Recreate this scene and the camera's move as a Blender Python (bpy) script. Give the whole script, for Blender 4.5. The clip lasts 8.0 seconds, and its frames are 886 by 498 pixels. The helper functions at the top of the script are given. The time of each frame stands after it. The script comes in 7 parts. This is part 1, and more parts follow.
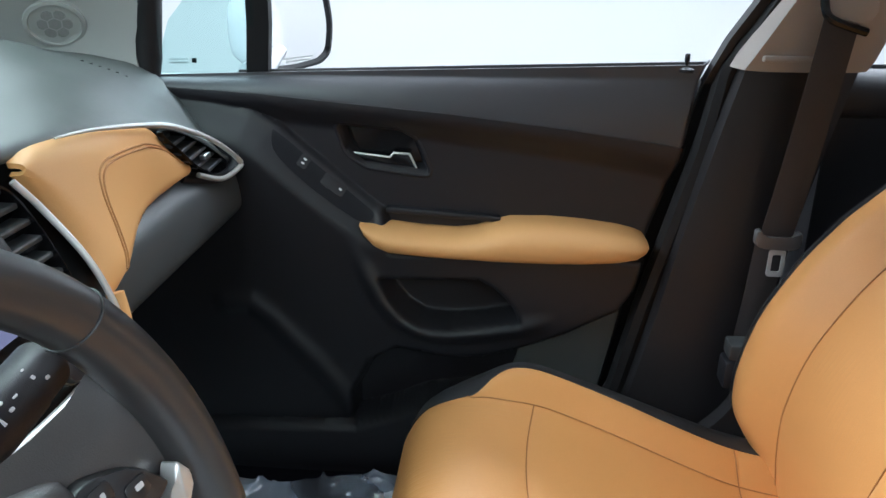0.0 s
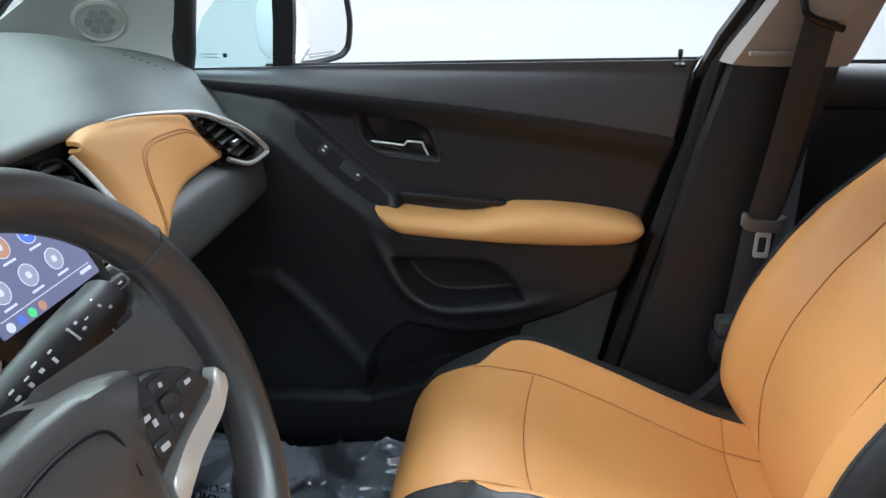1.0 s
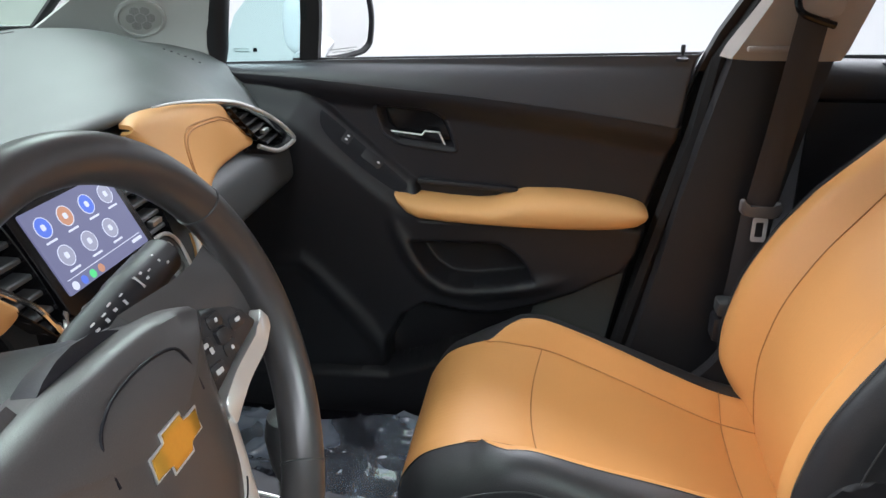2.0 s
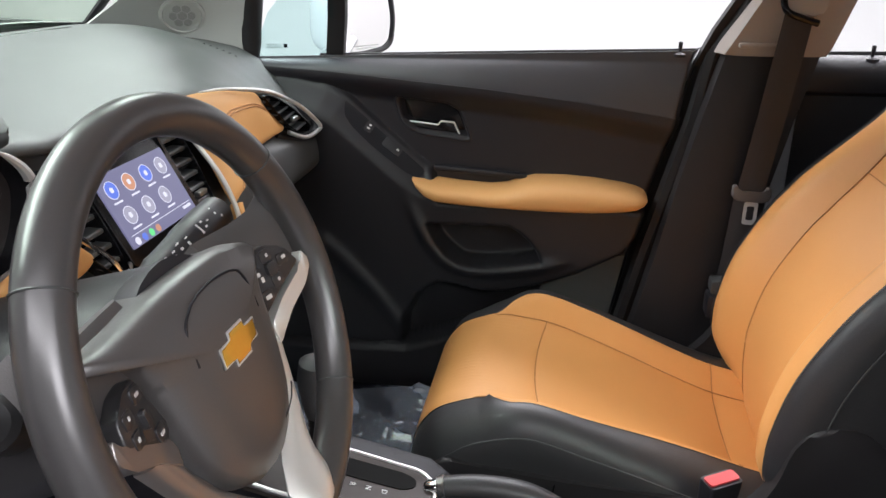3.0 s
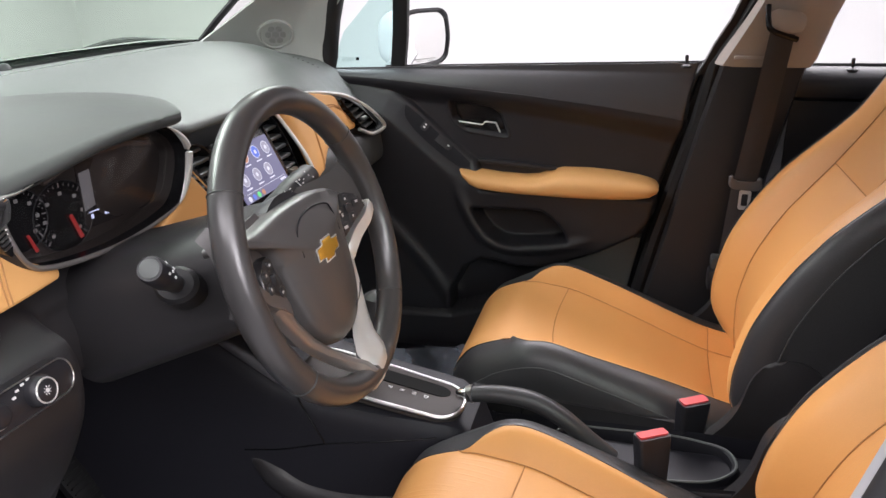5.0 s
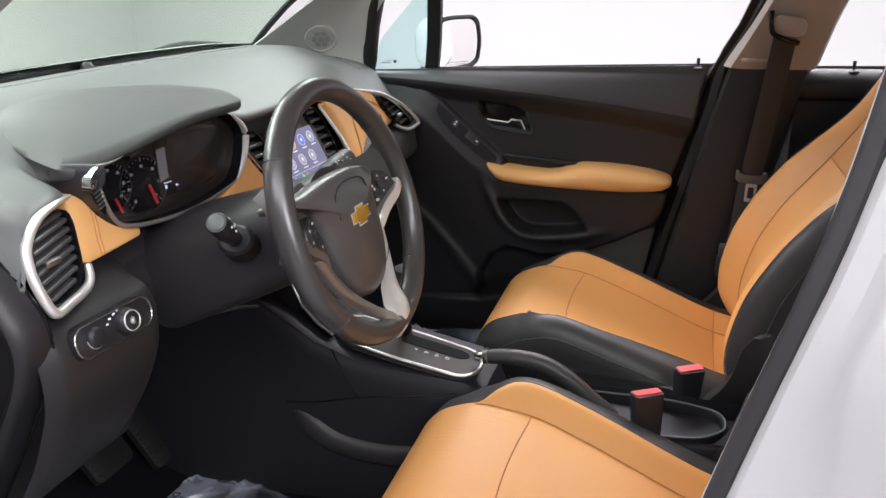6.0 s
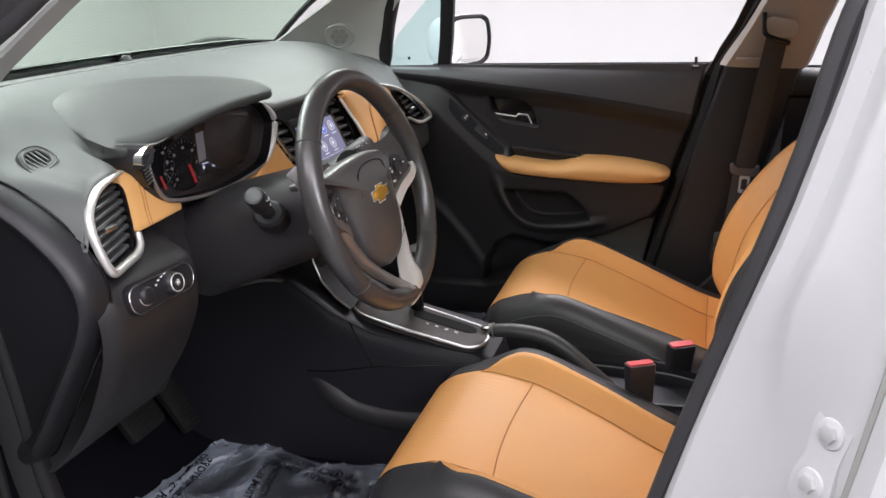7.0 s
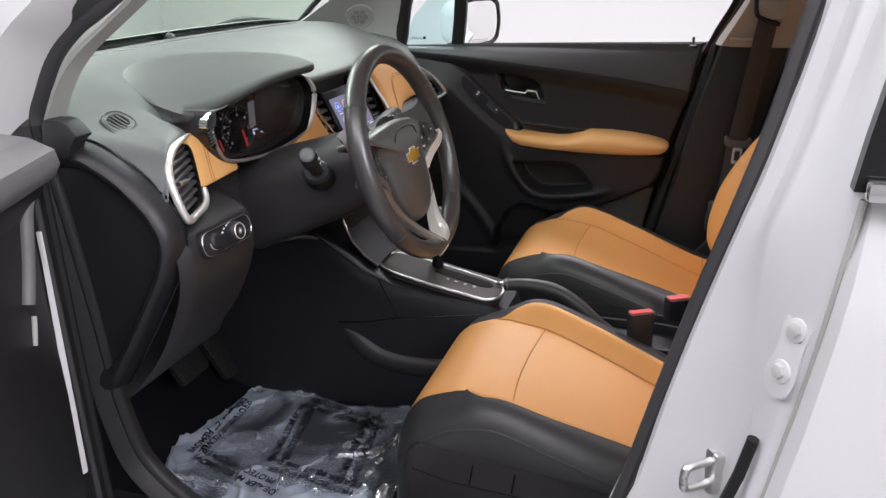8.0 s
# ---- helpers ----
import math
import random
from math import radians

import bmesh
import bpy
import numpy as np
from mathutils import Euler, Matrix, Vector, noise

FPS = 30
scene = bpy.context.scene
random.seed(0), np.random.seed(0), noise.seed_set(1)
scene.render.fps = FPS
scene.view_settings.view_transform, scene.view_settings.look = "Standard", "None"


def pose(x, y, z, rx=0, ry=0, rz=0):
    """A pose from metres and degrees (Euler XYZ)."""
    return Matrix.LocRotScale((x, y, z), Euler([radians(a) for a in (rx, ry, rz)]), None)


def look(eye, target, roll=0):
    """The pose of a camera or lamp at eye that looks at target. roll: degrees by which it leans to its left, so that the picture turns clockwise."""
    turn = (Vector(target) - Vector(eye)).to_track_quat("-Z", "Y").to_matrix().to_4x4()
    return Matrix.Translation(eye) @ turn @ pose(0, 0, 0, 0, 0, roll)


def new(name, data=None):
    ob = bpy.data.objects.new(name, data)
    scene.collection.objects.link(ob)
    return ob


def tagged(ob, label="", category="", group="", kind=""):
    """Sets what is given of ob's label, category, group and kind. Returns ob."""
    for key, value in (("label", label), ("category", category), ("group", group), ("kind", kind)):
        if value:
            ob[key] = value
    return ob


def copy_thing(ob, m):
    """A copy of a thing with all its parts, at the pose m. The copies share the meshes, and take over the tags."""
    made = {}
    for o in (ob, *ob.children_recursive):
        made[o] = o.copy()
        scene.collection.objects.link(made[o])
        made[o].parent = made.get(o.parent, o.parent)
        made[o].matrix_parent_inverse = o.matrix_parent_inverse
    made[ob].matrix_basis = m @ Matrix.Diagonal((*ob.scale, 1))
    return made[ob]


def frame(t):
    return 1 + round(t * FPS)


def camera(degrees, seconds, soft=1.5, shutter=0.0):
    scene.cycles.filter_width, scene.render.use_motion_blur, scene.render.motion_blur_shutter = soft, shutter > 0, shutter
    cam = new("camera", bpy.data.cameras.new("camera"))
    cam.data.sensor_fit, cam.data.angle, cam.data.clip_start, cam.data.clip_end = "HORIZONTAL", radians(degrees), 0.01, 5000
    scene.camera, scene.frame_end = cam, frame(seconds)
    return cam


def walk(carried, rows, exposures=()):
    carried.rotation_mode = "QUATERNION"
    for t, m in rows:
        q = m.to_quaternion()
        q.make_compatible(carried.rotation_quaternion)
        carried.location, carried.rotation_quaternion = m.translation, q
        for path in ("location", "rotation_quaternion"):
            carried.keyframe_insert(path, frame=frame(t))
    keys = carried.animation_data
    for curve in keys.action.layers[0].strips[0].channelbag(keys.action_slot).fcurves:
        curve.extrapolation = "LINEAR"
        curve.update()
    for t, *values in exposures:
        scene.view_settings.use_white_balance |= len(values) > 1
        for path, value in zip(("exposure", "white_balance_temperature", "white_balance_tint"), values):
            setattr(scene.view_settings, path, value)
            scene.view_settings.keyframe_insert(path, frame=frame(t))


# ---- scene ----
cam = camera(60.8, 8.0)
PATH = [
    (0, (-0.051, -0.53, 1.301), (-0.217, 1.318, 0.553), -0.4),
    (0.5, (-0.034, -0.582, 1.307), (-0.23, 1.262, 0.557), -0.5),
    (1, (-0.016, -0.634, 1.308), (-0.242, 1.207, 0.559), -0.6),
    (1.5, (-0.006, -0.679, 1.314), (-0.256, 1.157, 0.561), -0.7),
    (3, (0.025, -0.854, 1.312), (-0.29, 0.977, 0.572), -0.6),
    (3.5, (0.045, -0.938, 1.324), (-0.293, 0.894, 0.595), -0.7),
    (4, (0.054, -1.012, 1.33), (-0.313, 0.818, 0.611), -0.8),
    (5.5, (0.179, -1.241, 1.348), (-0.359, 0.557, 0.655), -1.4),
    (6, (0.212, -1.321, 1.346), (-0.37, 0.467, 0.666), -1.4),
    (6.5, (0.237, -1.386, 1.348), (-0.364, 0.398, 0.672), -1.2),
    (7, (0.246, -1.441, 1.349), (-0.357, 0.341, 0.67), -1.0),
    (7.5, (0.24, -1.527, 1.357), (-0.358, 0.251, 0.663), -0.8),
    (8, (0.249, -1.619, 1.356), (-0.341, 0.152, 0.638), -0.8),
]
walk(cam, [(t, look(eye, target, roll)) for t, eye, target, roll in PATH],
     [(0.0, 0.60, 5550, 5), (1.7, 0.63, 5850, 9), (3.5, 0.68, 6420, 16), (5.5, 0.62, 6450, 18), (8.0, 0.40, 6420, 17)])

# ---- light: white photo booth, wide light panel in its ceiling, four added fill lamps ----
world = bpy.data.worlds.new("world")
scene.world = world
world.use_nodes = True
world.node_tree.nodes["Background"].inputs[0].default_value = (0.9, 0.95, 1.0, 1)
world.node_tree.nodes["Background"].inputs[1].default_value = 0.05


def lamp(name, place, target, wide, high, watts, colour):
    data = bpy.data.lights.new(name, "AREA")
    data.shape, data.size, data.size_y, data.energy, data.color = "RECTANGLE", wide, high, watts, colour
    ob = new(name, data)
    ob.matrix_world = look(place, target)
    return ob


WARM = (1.0, 0.995, 1.0)
lamp("ceiling_light_panel", (0.2, 0, 3.32), (0.2, 0.001, 0), 6.0, 4.0, 96, WARM)
# four unseen lamps, added to brighten the cabin through its openings
lamp("light_bank_driver_side", (0.2, -2.7, 3.25), (0.0, 0.1, 0.7), 4.5, 1.2, 78, WARM)
lamp("light_bank_rear", (3.0, -2.6, 2.7), (-0.5, -0.2, 0.9), 2.5, 1.2, 80, WARM)
lamp("light_bank_passenger_side", (0.2, 2.6, 3.25), (0.0, -0.3, 0.75), 4.5, 1.2, 205, WARM)
lamp("light_bank_front", (-3.0, 0.0, 3.2), (0.2, 0, 0.8), 3.5, 1.2, 140, WARM)

from mathutils import bvhtree

# ---- materials ----
def material(name, colour, rough, metal=0.0, grain=0.0, size=400.0, bump=0.0, blotch=0.0, blotch_size=6.0, coat=0.0, spec=0.5, voronoi=False):
    m = bpy.data.materials.new(name)
    m.use_nodes = True
    nodes, links = m.node_tree.nodes, m.node_tree.links
    b = nodes["Principled BSDF"]
    b.inputs["Base Color"].default_value = (*colour, 1)
    b.inputs["Roughness"].default_value = rough
    b.inputs["Metallic"].default_value = metal
    b.inputs["Coat Weight"].default_value = coat
    b.inputs["Coat Roughness"].default_value = 0.05
    b.inputs["Specular IOR Level"].default_value = spec
    co = nodes.new("ShaderNodeTexCoord")
    if grain or bump:
        if voronoi:
            fine = nodes.new("ShaderNodeTexVoronoi")
            fine.feature = "SMOOTH_F1"
            fine.inputs["Scale"].default_value = size
            out = fine.outputs["Distance"]
        else:
            fine = nodes.new("ShaderNodeTexNoise")
            fine.inputs["Scale"].default_value = size
            fine.inputs["Detail"].default_value = 2
            out = fine.outputs["Fac"]
        links.new(co.outputs["Object"], fine.inputs["Vector"])
    big = nodes.new("ShaderNodeTexNoise")
    big.inputs["Scale"].default_value = blotch_size
    big.inputs["Detail"].default_value = 4
    links.new(co.outputs["Object"], big.inputs["Vector"])
    if grain or blotch:
        lo = nodes.new("ShaderNodeMapRange")
        lo.inputs["To Min"].default_value, lo.inputs["To Max"].default_value = 1 - blotch, 1 + blotch
        links.new(big.outputs["Fac"], lo.inputs["Value"])
        last = lo.outputs["Result"]
        if grain:
            hi = nodes.new("ShaderNodeMapRange")
            hi.inputs["To Min"].default_value, hi.inputs["To Max"].default_value = 1 - grain, 1 + grain
            links.new(out, hi.inputs["Value"])
            mul = nodes.new("ShaderNodeMath")
            mul.operation = "MULTIPLY"
            links.new(last, mul.inputs[0])
            links.new(hi.outputs["Result"], mul.inputs[1])
            last = mul.outputs[0]
        hsv = nodes.new("ShaderNodeHueSaturation")
        hsv.inputs["Color"].default_value = (*colour, 1)
        links.new(last, hsv.inputs["Value"])
        links.new(hsv.outputs["Color"], b.inputs["Base Color"])
    rr = nodes.new("ShaderNodeMapRange")
    rr.inputs["To Min"].default_value, rr.inputs["To Max"].default_value = max(0.02, rough - 0.06), min(1, rough + 0.06)
    links.new(big.outputs["Fac"], rr.inputs["Value"])
    links.new(rr.outputs["Result"], b.inputs["Roughness"])
    if bump:
        bp = nodes.new("ShaderNodeBump")
        bp.inputs["Strength"].default_value = bump
        bp.inputs["Distance"].default_value = 0.0006
        links.new(out, bp.inputs["Height"])
        links.new(bp.outputs["Normal"], b.inputs["Normal"])
    return m


def creased(m, size):
    """Faint long creases pressed into a leather."""
    nodes, links = m.node_tree.nodes, m.node_tree.links
    b = nodes["Principled BSDF"]
    co = nodes.new("ShaderNodeTexCoord")
    mp = nodes.new("ShaderNodeMapping")
    mp.inputs["Scale"].default_value = (0.8, 3.2, 0.8)
    wave = nodes.new("ShaderNodeTexWave")
    wave.inputs["Scale"].default_value = size
    wave.inputs["Distortion"].default_value = 7.0
    wave.inputs["Detail"].default_value = 2.0
    wave.inputs["Detail Scale"].default_value = 0.6
    wave.bands_direction = "Y"
    patch = nodes.new("ShaderNodeTexNoise")
    patch.inputs["Scale"].default_value = 7.0
    ramp, ridge, mul = nodes.new("ShaderNodeMapRange"), nodes.new("ShaderNodeMapRange"), nodes.new("ShaderNodeMath")
    ramp.inputs["From Min"].default_value, ramp.inputs["From Max"].default_value = 0.48, 0.62
    ridge.inputs["From Min"].default_value, ridge.inputs["From Max"].default_value = 0.80, 1.0
    mul.operation = "MULTIPLY"
    links.new(co.outputs["Object"], mp.inputs["Vector"])
    links.new(mp.outputs["Vector"], wave.inputs["Vector"])
    links.new(co.outputs["Object"], patch.inputs["Vector"])
    links.new(patch.outputs["Fac"], ramp.inputs["Value"])
    links.new(wave.outputs["Fac"], ridge.inputs["Value"])
    links.new(ramp.outputs["Result"], mul.inputs[0])
    links.new(ridge.outputs["Result"], mul.inputs[1])
    bp = nodes.new("ShaderNodeBump")
    bp.inputs["Strength"].default_value = 0.16
    bp.inputs["Distance"].default_value = 0.002
    links.new(mul.outputs[0], bp.inputs["Height"])
    for link in list(b.inputs["Normal"].links):
        links.new(link.from_socket, bp.inputs["Normal"])
    links.new(bp.outputs["Normal"], b.inputs["Normal"])
    return m


def glowing(name, colour, strength):
    m = bpy.data.materials.new(name)
    m.use_nodes = True
    b = m.node_tree.nodes["Principled BSDF"]
    b.inputs["Base Color"].default_value = (*[0.3 * c for c in colour], 1)
    b.inputs["Roughness"].default_value = 0.3
    b.inputs["Emission Color"].default_value = (*colour, 1)
    b.inputs["Emission Strength"].default_value = strength
    return m


def glass(name, tint):
    m = bpy.data.materials.new(name)
    m.use_nodes = True
    nodes, links = m.node_tree.nodes, m.node_tree.links
    nodes.remove(nodes["Principled BSDF"])
    clear, gloss, mix = nodes.new("ShaderNodeBsdfTransparent"), nodes.new("ShaderNodeBsdfGlossy"), nodes.new("ShaderNodeMixShader")
    clear.inputs["Color"].default_value = (*tint, 1)
    gloss.inputs["Roughness"].default_value = 0.02
    mix.inputs[0].default_value = 0.03
    links.new(clear.outputs[0], mix.inputs[1])
    links.new(gloss.outputs[0], mix.inputs[2])
    links.new(mix.outputs[0], nodes["Material Output"].inputs["Surface"])
    return m


TAN = material("tan_leather", (0.66, 0.315, 0.098), 0.48, spec=0.4, grain=0.05, size=900, bump=0.25, blotch=0.06, blotch_size=7, voronoi=True)
TAN_CREASED = creased(material("creased_tan_leather", (0.66, 0.315, 0.098), 0.46, spec=0.45, grain=0.05, size=900, bump=0.25, blotch=0.06, blotch_size=7, voronoi=True), 9.0)
TAN_TRIM = material("tan_soft_trim", (0.68, 0.365, 0.130), 0.5, grain=0.05, size=1100, bump=0.2, blotch=0.04, voronoi=True)
THREAD = material("tan_thread", (0.42, 0.20, 0.065), 0.7)
BLACK_LEATHER = material("black_leather", (0.034, 0.034, 0.036), 0.42, spec=0.45, grain=0.2, size=800, bump=0.3, blotch=0.1, voronoi=True)
BLACK_PLASTIC = material("black_grained_plastic", (0.0150, 0.0148, 0.0180), 0.45, spec=0.5, grain=0.15, size=1200, bump=0.25, blotch=0.08, voronoi=True)
DARK_SOFT = material("soft_black_panel", (0.0085, 0.0085, 0.0120), 0.55, spec=0.25, grain=0.15, size=1000, bump=0.2, blotch=0.1)
CONSOLE = material("charcoal_console_plastic", (0.011, 0.011, 0.0155), 0.55, spec=0.3, grain=0.15, size=1000, bump=0.2, blotch=0.1)
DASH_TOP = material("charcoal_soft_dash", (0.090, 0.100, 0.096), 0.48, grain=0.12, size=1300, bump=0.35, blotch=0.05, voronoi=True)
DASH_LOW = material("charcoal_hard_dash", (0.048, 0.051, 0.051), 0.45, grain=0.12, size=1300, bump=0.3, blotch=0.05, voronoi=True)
# copy of the hard dash charcoal with the driver's side shade in its colour
DASH_DARKENED = material("darkened_charcoal_dash", (0.024, 0.0230, 0.0245), 0.42, grain=0.12, size=1300, bump=0.3, blotch=0.05, spec=0.35, voronoi=True)
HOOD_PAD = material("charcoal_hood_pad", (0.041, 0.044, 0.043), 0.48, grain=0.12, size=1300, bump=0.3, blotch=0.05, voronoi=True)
RIM_LEATHER = material("rim_leather", (0.044, 0.042, 0.042), 0.30, spec=0.8, grain=0.12, size=1600, bump=0.025, blotch=0.1, voronoi=True)
WHEEL_PLASTIC = material("dark_grey_soft_plastic", (0.066, 0.062, 0.061), 0.35, spec=0.8, grain=0.12, size=1200, bump=0.2, blotch=0.06, voronoi=True)
GLOSS_BLACK = material("gloss_black", (0.006, 0.006, 0.007), 0.22, spec=0.4)
RUBBER = material("black_rubber", (0.013, 0.013, 0.014), 0.5, spec=0.3, grain=0.1, size=500, bump=0.1)
# door plastic above the crease, with window light put into its colour
DOOR_UPPER_LIT = material("lit_door_trim", (0.052, 0.053, 0.060), 0.40, spec=0.75, grain=0.12, size=1300, bump=0.3, blotch=0.06, voronoi=True)
# black ledge plastic, its grazing sheen put into a grey colour
LEDGE_SHEEN = material("ledge_sheen_grey", (0.13, 0.13, 0.135), 0.5, grain=0.08, size=1200, bump=0.2)
SEAL_GREY = material("grey_rubber_seal", (0.035, 0.035, 0.038), 0.6, grain=0.1, size=500, bump=0.1)
CHROME = material("chrome", (0.85, 0.85, 0.86), 0.12, metal=1.0)
SATIN = material("satin_silver", (0.66, 0.65, 0.64), 0.3, metal=1.0, grain=0.03, size=900)
DARK_SATIN = material("dark_satin_metal", (0.30, 0.28, 0.27), 0.36, metal=0.75)
BRIGHT_STEEL = material("bright_steel", (0.62, 0.61, 0.60), 0.4, metal=0.2)
SATIN_PALE = material("pale_satin_silver", (0.80, 0.80, 0.77), 0.38, metal=0.7)
# white paint of the bolt heads, darkened to carry their shading
PAINT_SHADE = material("shaded_white_paint", (0.42, 0.425, 0.43), 0.4)
SLAT = material("vent_slat_plastic", (0.060, 0.061, 0.063), 0.40, grain=0.1, size=1200, bump=0.1)
STEEL = material("steel", (0.72, 0.72, 0.71), 0.35, metal=1.0)
PAINT = material("white_paint", (0.58, 0.585, 0.60), 0.3, coat=0.6, blotch=0.01, blotch_size=3)
BEIGE = material("beige_grey_trim", (0.42, 0.38, 0.34), 0.6, grain=0.06, size=1200, bump=0.2, blotch=0.03)
GREY_TRIM = material("light_grey_trim", (0.34, 0.35, 0.33), 0.6, grain=0.06, size=1200, bump=0.2, blotch=0.03)
WEBBING = material("black_webbing", (0.045, 0.04, 0.04), 0.75, grain=0.25, size=700, bump=0.4)
CARPET = material("black_carpet", (0.005, 0.005, 0.008), 0.95, spec=0.1, grain=0.5, size=600, bump=0.8, blotch=0.25, blotch_size=10)
RED = material("red_plastic", (0.58, 0.045, 0.05), 0.4)
GOLD = material("gold_badge", (0.75, 0.42, 0.06), 0.25, metal=0.6, grain=0.08, size=300)
SOFT_PRINT = material("grey_print", (0.58, 0.58, 0.58), 0.5)
SWITCH = material("satin_black_switch", (0.026, 0.026, 0.028), 0.32, spec=0.6)
WHITE_PRINT = material("white_print", (0.72, 0.72, 0.72), 0.5)
WALL = material("white_wall_paint", (0.70, 0.70, 0.695), 0.7, grain=0.01, size=60, bump=0.05, blotch=0.012, blotch_size=0.6)
# unseen south wall and floor, greyed to cut the light they bounce
WALL_GREY = material("bounce_cut_grey_wall", (0.30, 0.30, 0.30), 0.7, grain=0.01, size=60, bump=0.05, blotch=0.02, blotch_size=0.6)
FLOOR = material("bounce_cut_grey_floor", (0.26, 0.26, 0.26), 0.45, blotch=0.03, blotch_size=1.5)
MIRROR = material("mirror", (0.92, 0.91, 0.90), 0.02, metal=1.0)
WINDSCREEN_GLASS = glass("green_tinted_glass", (0.85, 0.94, 0.87))
QUARTER_GLASS = glass("blue_green_tinted_glass", (0.80, 0.92, 0.91))


# ---- mesh tools ----
def part(name, bm, mat, parent=None, label="", sharp=38, smooth=True):
    me = bpy.data.meshes.new(name)
    bmesh.ops.recalc_face_normals(bm, faces=bm.faces)
    bm.to_mesh(me)
    bm.free()
    for m in mat if isinstance(mat, (list, tuple)) else [mat]:
        me.materials.append(m)
    if smooth:
        me.shade_smooth()
        me.set_sharp_from_angle(angle=radians(sharp))
    ob = new(name, me)
    ob.parent = parent
    if label:
        ob["label"] = label
    return ob


def thing(name, label, category, group="", kind=""):
    return tagged(new(name), label, category, group, kind)


def lerp(a, b, t):
    return a + (b - a) * t


def smooth01(x):
    x = min(1.0, max(0.0, x))
    return x * x * (3 - 2 * x)


def along(table, x):
    """Piecewise linear look-up in rows (x, value)."""
    if x <= table[0][0]:
        return table[0][1]
    for (a, va), (b, vb) in zip(table, table[1:]):
        if x <= b:
            return va + (vb - va) * (x - a) / (b - a)
    return table[-1][1]


def curve(points, n, closed=False):
    """A smooth curve through the points: n steps a span."""
    p = [Vector(q) for q in points]
    out, m = [], len(p)
    spans = m if closed else m - 1
    for i in range(spans):
        a, b, c, d = ((p[(i - 1) % m], p[i], p[(i + 1) % m], p[(i + 2) % m]) if closed else
                      (p[max(i - 1, 0)], p[i], p[i + 1], p[min(i + 2, m - 1)]))
        for k in range(n):
            t = k / n
            out.append(0.5 * (2 * b + (c - a) * t + (2 * a - 5 * b + 4 * c - d) * t * t + (3 * b - a - 3 * c + d) * t ** 3))
    if not closed:
        out.append(p[-1])
    return out


def loft(rows, ring=False, loop=False, caps=False, bm=None):
    """Skin over rows of points. ring: each row closes; loop: the last row joins the first."""
    bm = bm or bmesh.new()
    vs = [[bm.verts.new(p) for p in row] for row in rows]
    n, m = len(vs), len(vs[0])
    for i in range(n if loop else n - 1):
        for j in range(m if ring else m - 1):
            q = (vs[i][j], vs[i][(j + 1) % m], vs[(i + 1) % n][(j + 1) % m], vs[(i + 1) % n][j])
            bm.faces.new(q)
    if caps and ring and not loop:
        if caps != "last":
            bm.faces.new(vs[0][::-1])
        bm.faces.new(vs[-1])
    return bm


def sheet(rows, thick):
    """An open skin given thickness (positive: towards the side that its normals point away from)."""
    bm = loft(rows)
    bmesh.ops.remove_doubles(bm, verts=bm.verts[:], dist=0.0001)
    bmesh.ops.recalc_face_normals(bm, faces=bm.faces)
    bm.normal_update()
    front = bm.faces[:]
    rim = [e for e in bm.edges if len(e.link_faces) == 1]
    twin = {v: bm.verts.new(v.co - v.normal * thick) for v in bm.verts[:]}
    for f in front:
        bm.faces.new([twin[v] for v in reversed(f.verts)])
    for e in rim:
        a, b = e.verts
        bm.faces.new((a, b, twin[b], twin[a]))
    return bm


def tube(points, radius, sides=10, closed=False, flat=1.0, up=(0, 0, 1), bm=None):
    """A tube along points; radius a number or one for each point; flat squeezes it along up."""
    pts = [Vector(p) for p in points]
    rad = radius if isinstance(radius, (list, tuple)) else [radius] * len(pts)
    rows, u = [], Vector(up)
    for i, p in enumerate(pts):
        a = pts[(i - 1) % len(pts)] if closed else pts[max(i - 1, 0)]
        b = pts[(i + 1) % len(pts)] if closed else pts[min(i + 1, len(pts) - 1)]
        d = (b - a).normalized()
        s = d.cross(u)
        s = s.normalized() if s.length > 1e-4 else d.orthogonal().normalized()
        w = s.cross(d).normalized()
        rows.append([p + s * (rad[i] * math.cos(k * 2 * math.pi / sides)) + w * (flat * rad[i] * math.sin(k * 2 * math.pi / sides)) for k in range(sides)])
    return loft(rows, ring=True, loop=closed, caps=not closed, bm=bm)


def frame_of(origin, right, up):
    """A matrix whose x is right, y up and z right x up."""
    r = Vector(right).normalized()
    n = r.cross(Vector(up)).normalized()
    u = n.cross(r)
    m = Matrix((r, u, n)).transposed().to_4x4()
    m.translation = origin
    return m


def slab(outline, m, thick, bevel=0.0, segments=2, low=0.0, bm=None):
    """A plate with the given outline in the x, y of matrix m, from low to thick along its z, with a rounded front edge."""
    fresh = bmesh.new()
    pts = [Vector((p[0], p[1], 0)) for p in outline]
    bottom = [fresh.verts.new(p + Vector((0, 0, low))) for p in pts]
    top = [fresh.verts.new(p + Vector((0, 0, thick))) for p in pts]
    n = len(pts)
    fresh.faces.new(bottom[::-1])
    cap = fresh.faces.new(top)
    for i in range(n):
        fresh.faces.new((bottom[i], bottom[(i + 1) % n], top[(i + 1) % n], top[i]))
    if bevel:
        bmesh.ops.bevel(fresh, geom=[e for e in cap.edges], offset=bevel, segments=segments, profile=0.5, affect="EDGES", clamp_overlap=True)
    fresh.transform(m)
    if bm is None:
        return fresh
    me = bpy.data.meshes.new("tmp")
    fresh.to_mesh(me)
    fresh.free()
    bm.from_mesh(me)
    bpy.data.meshes.remove(me)
    return bm


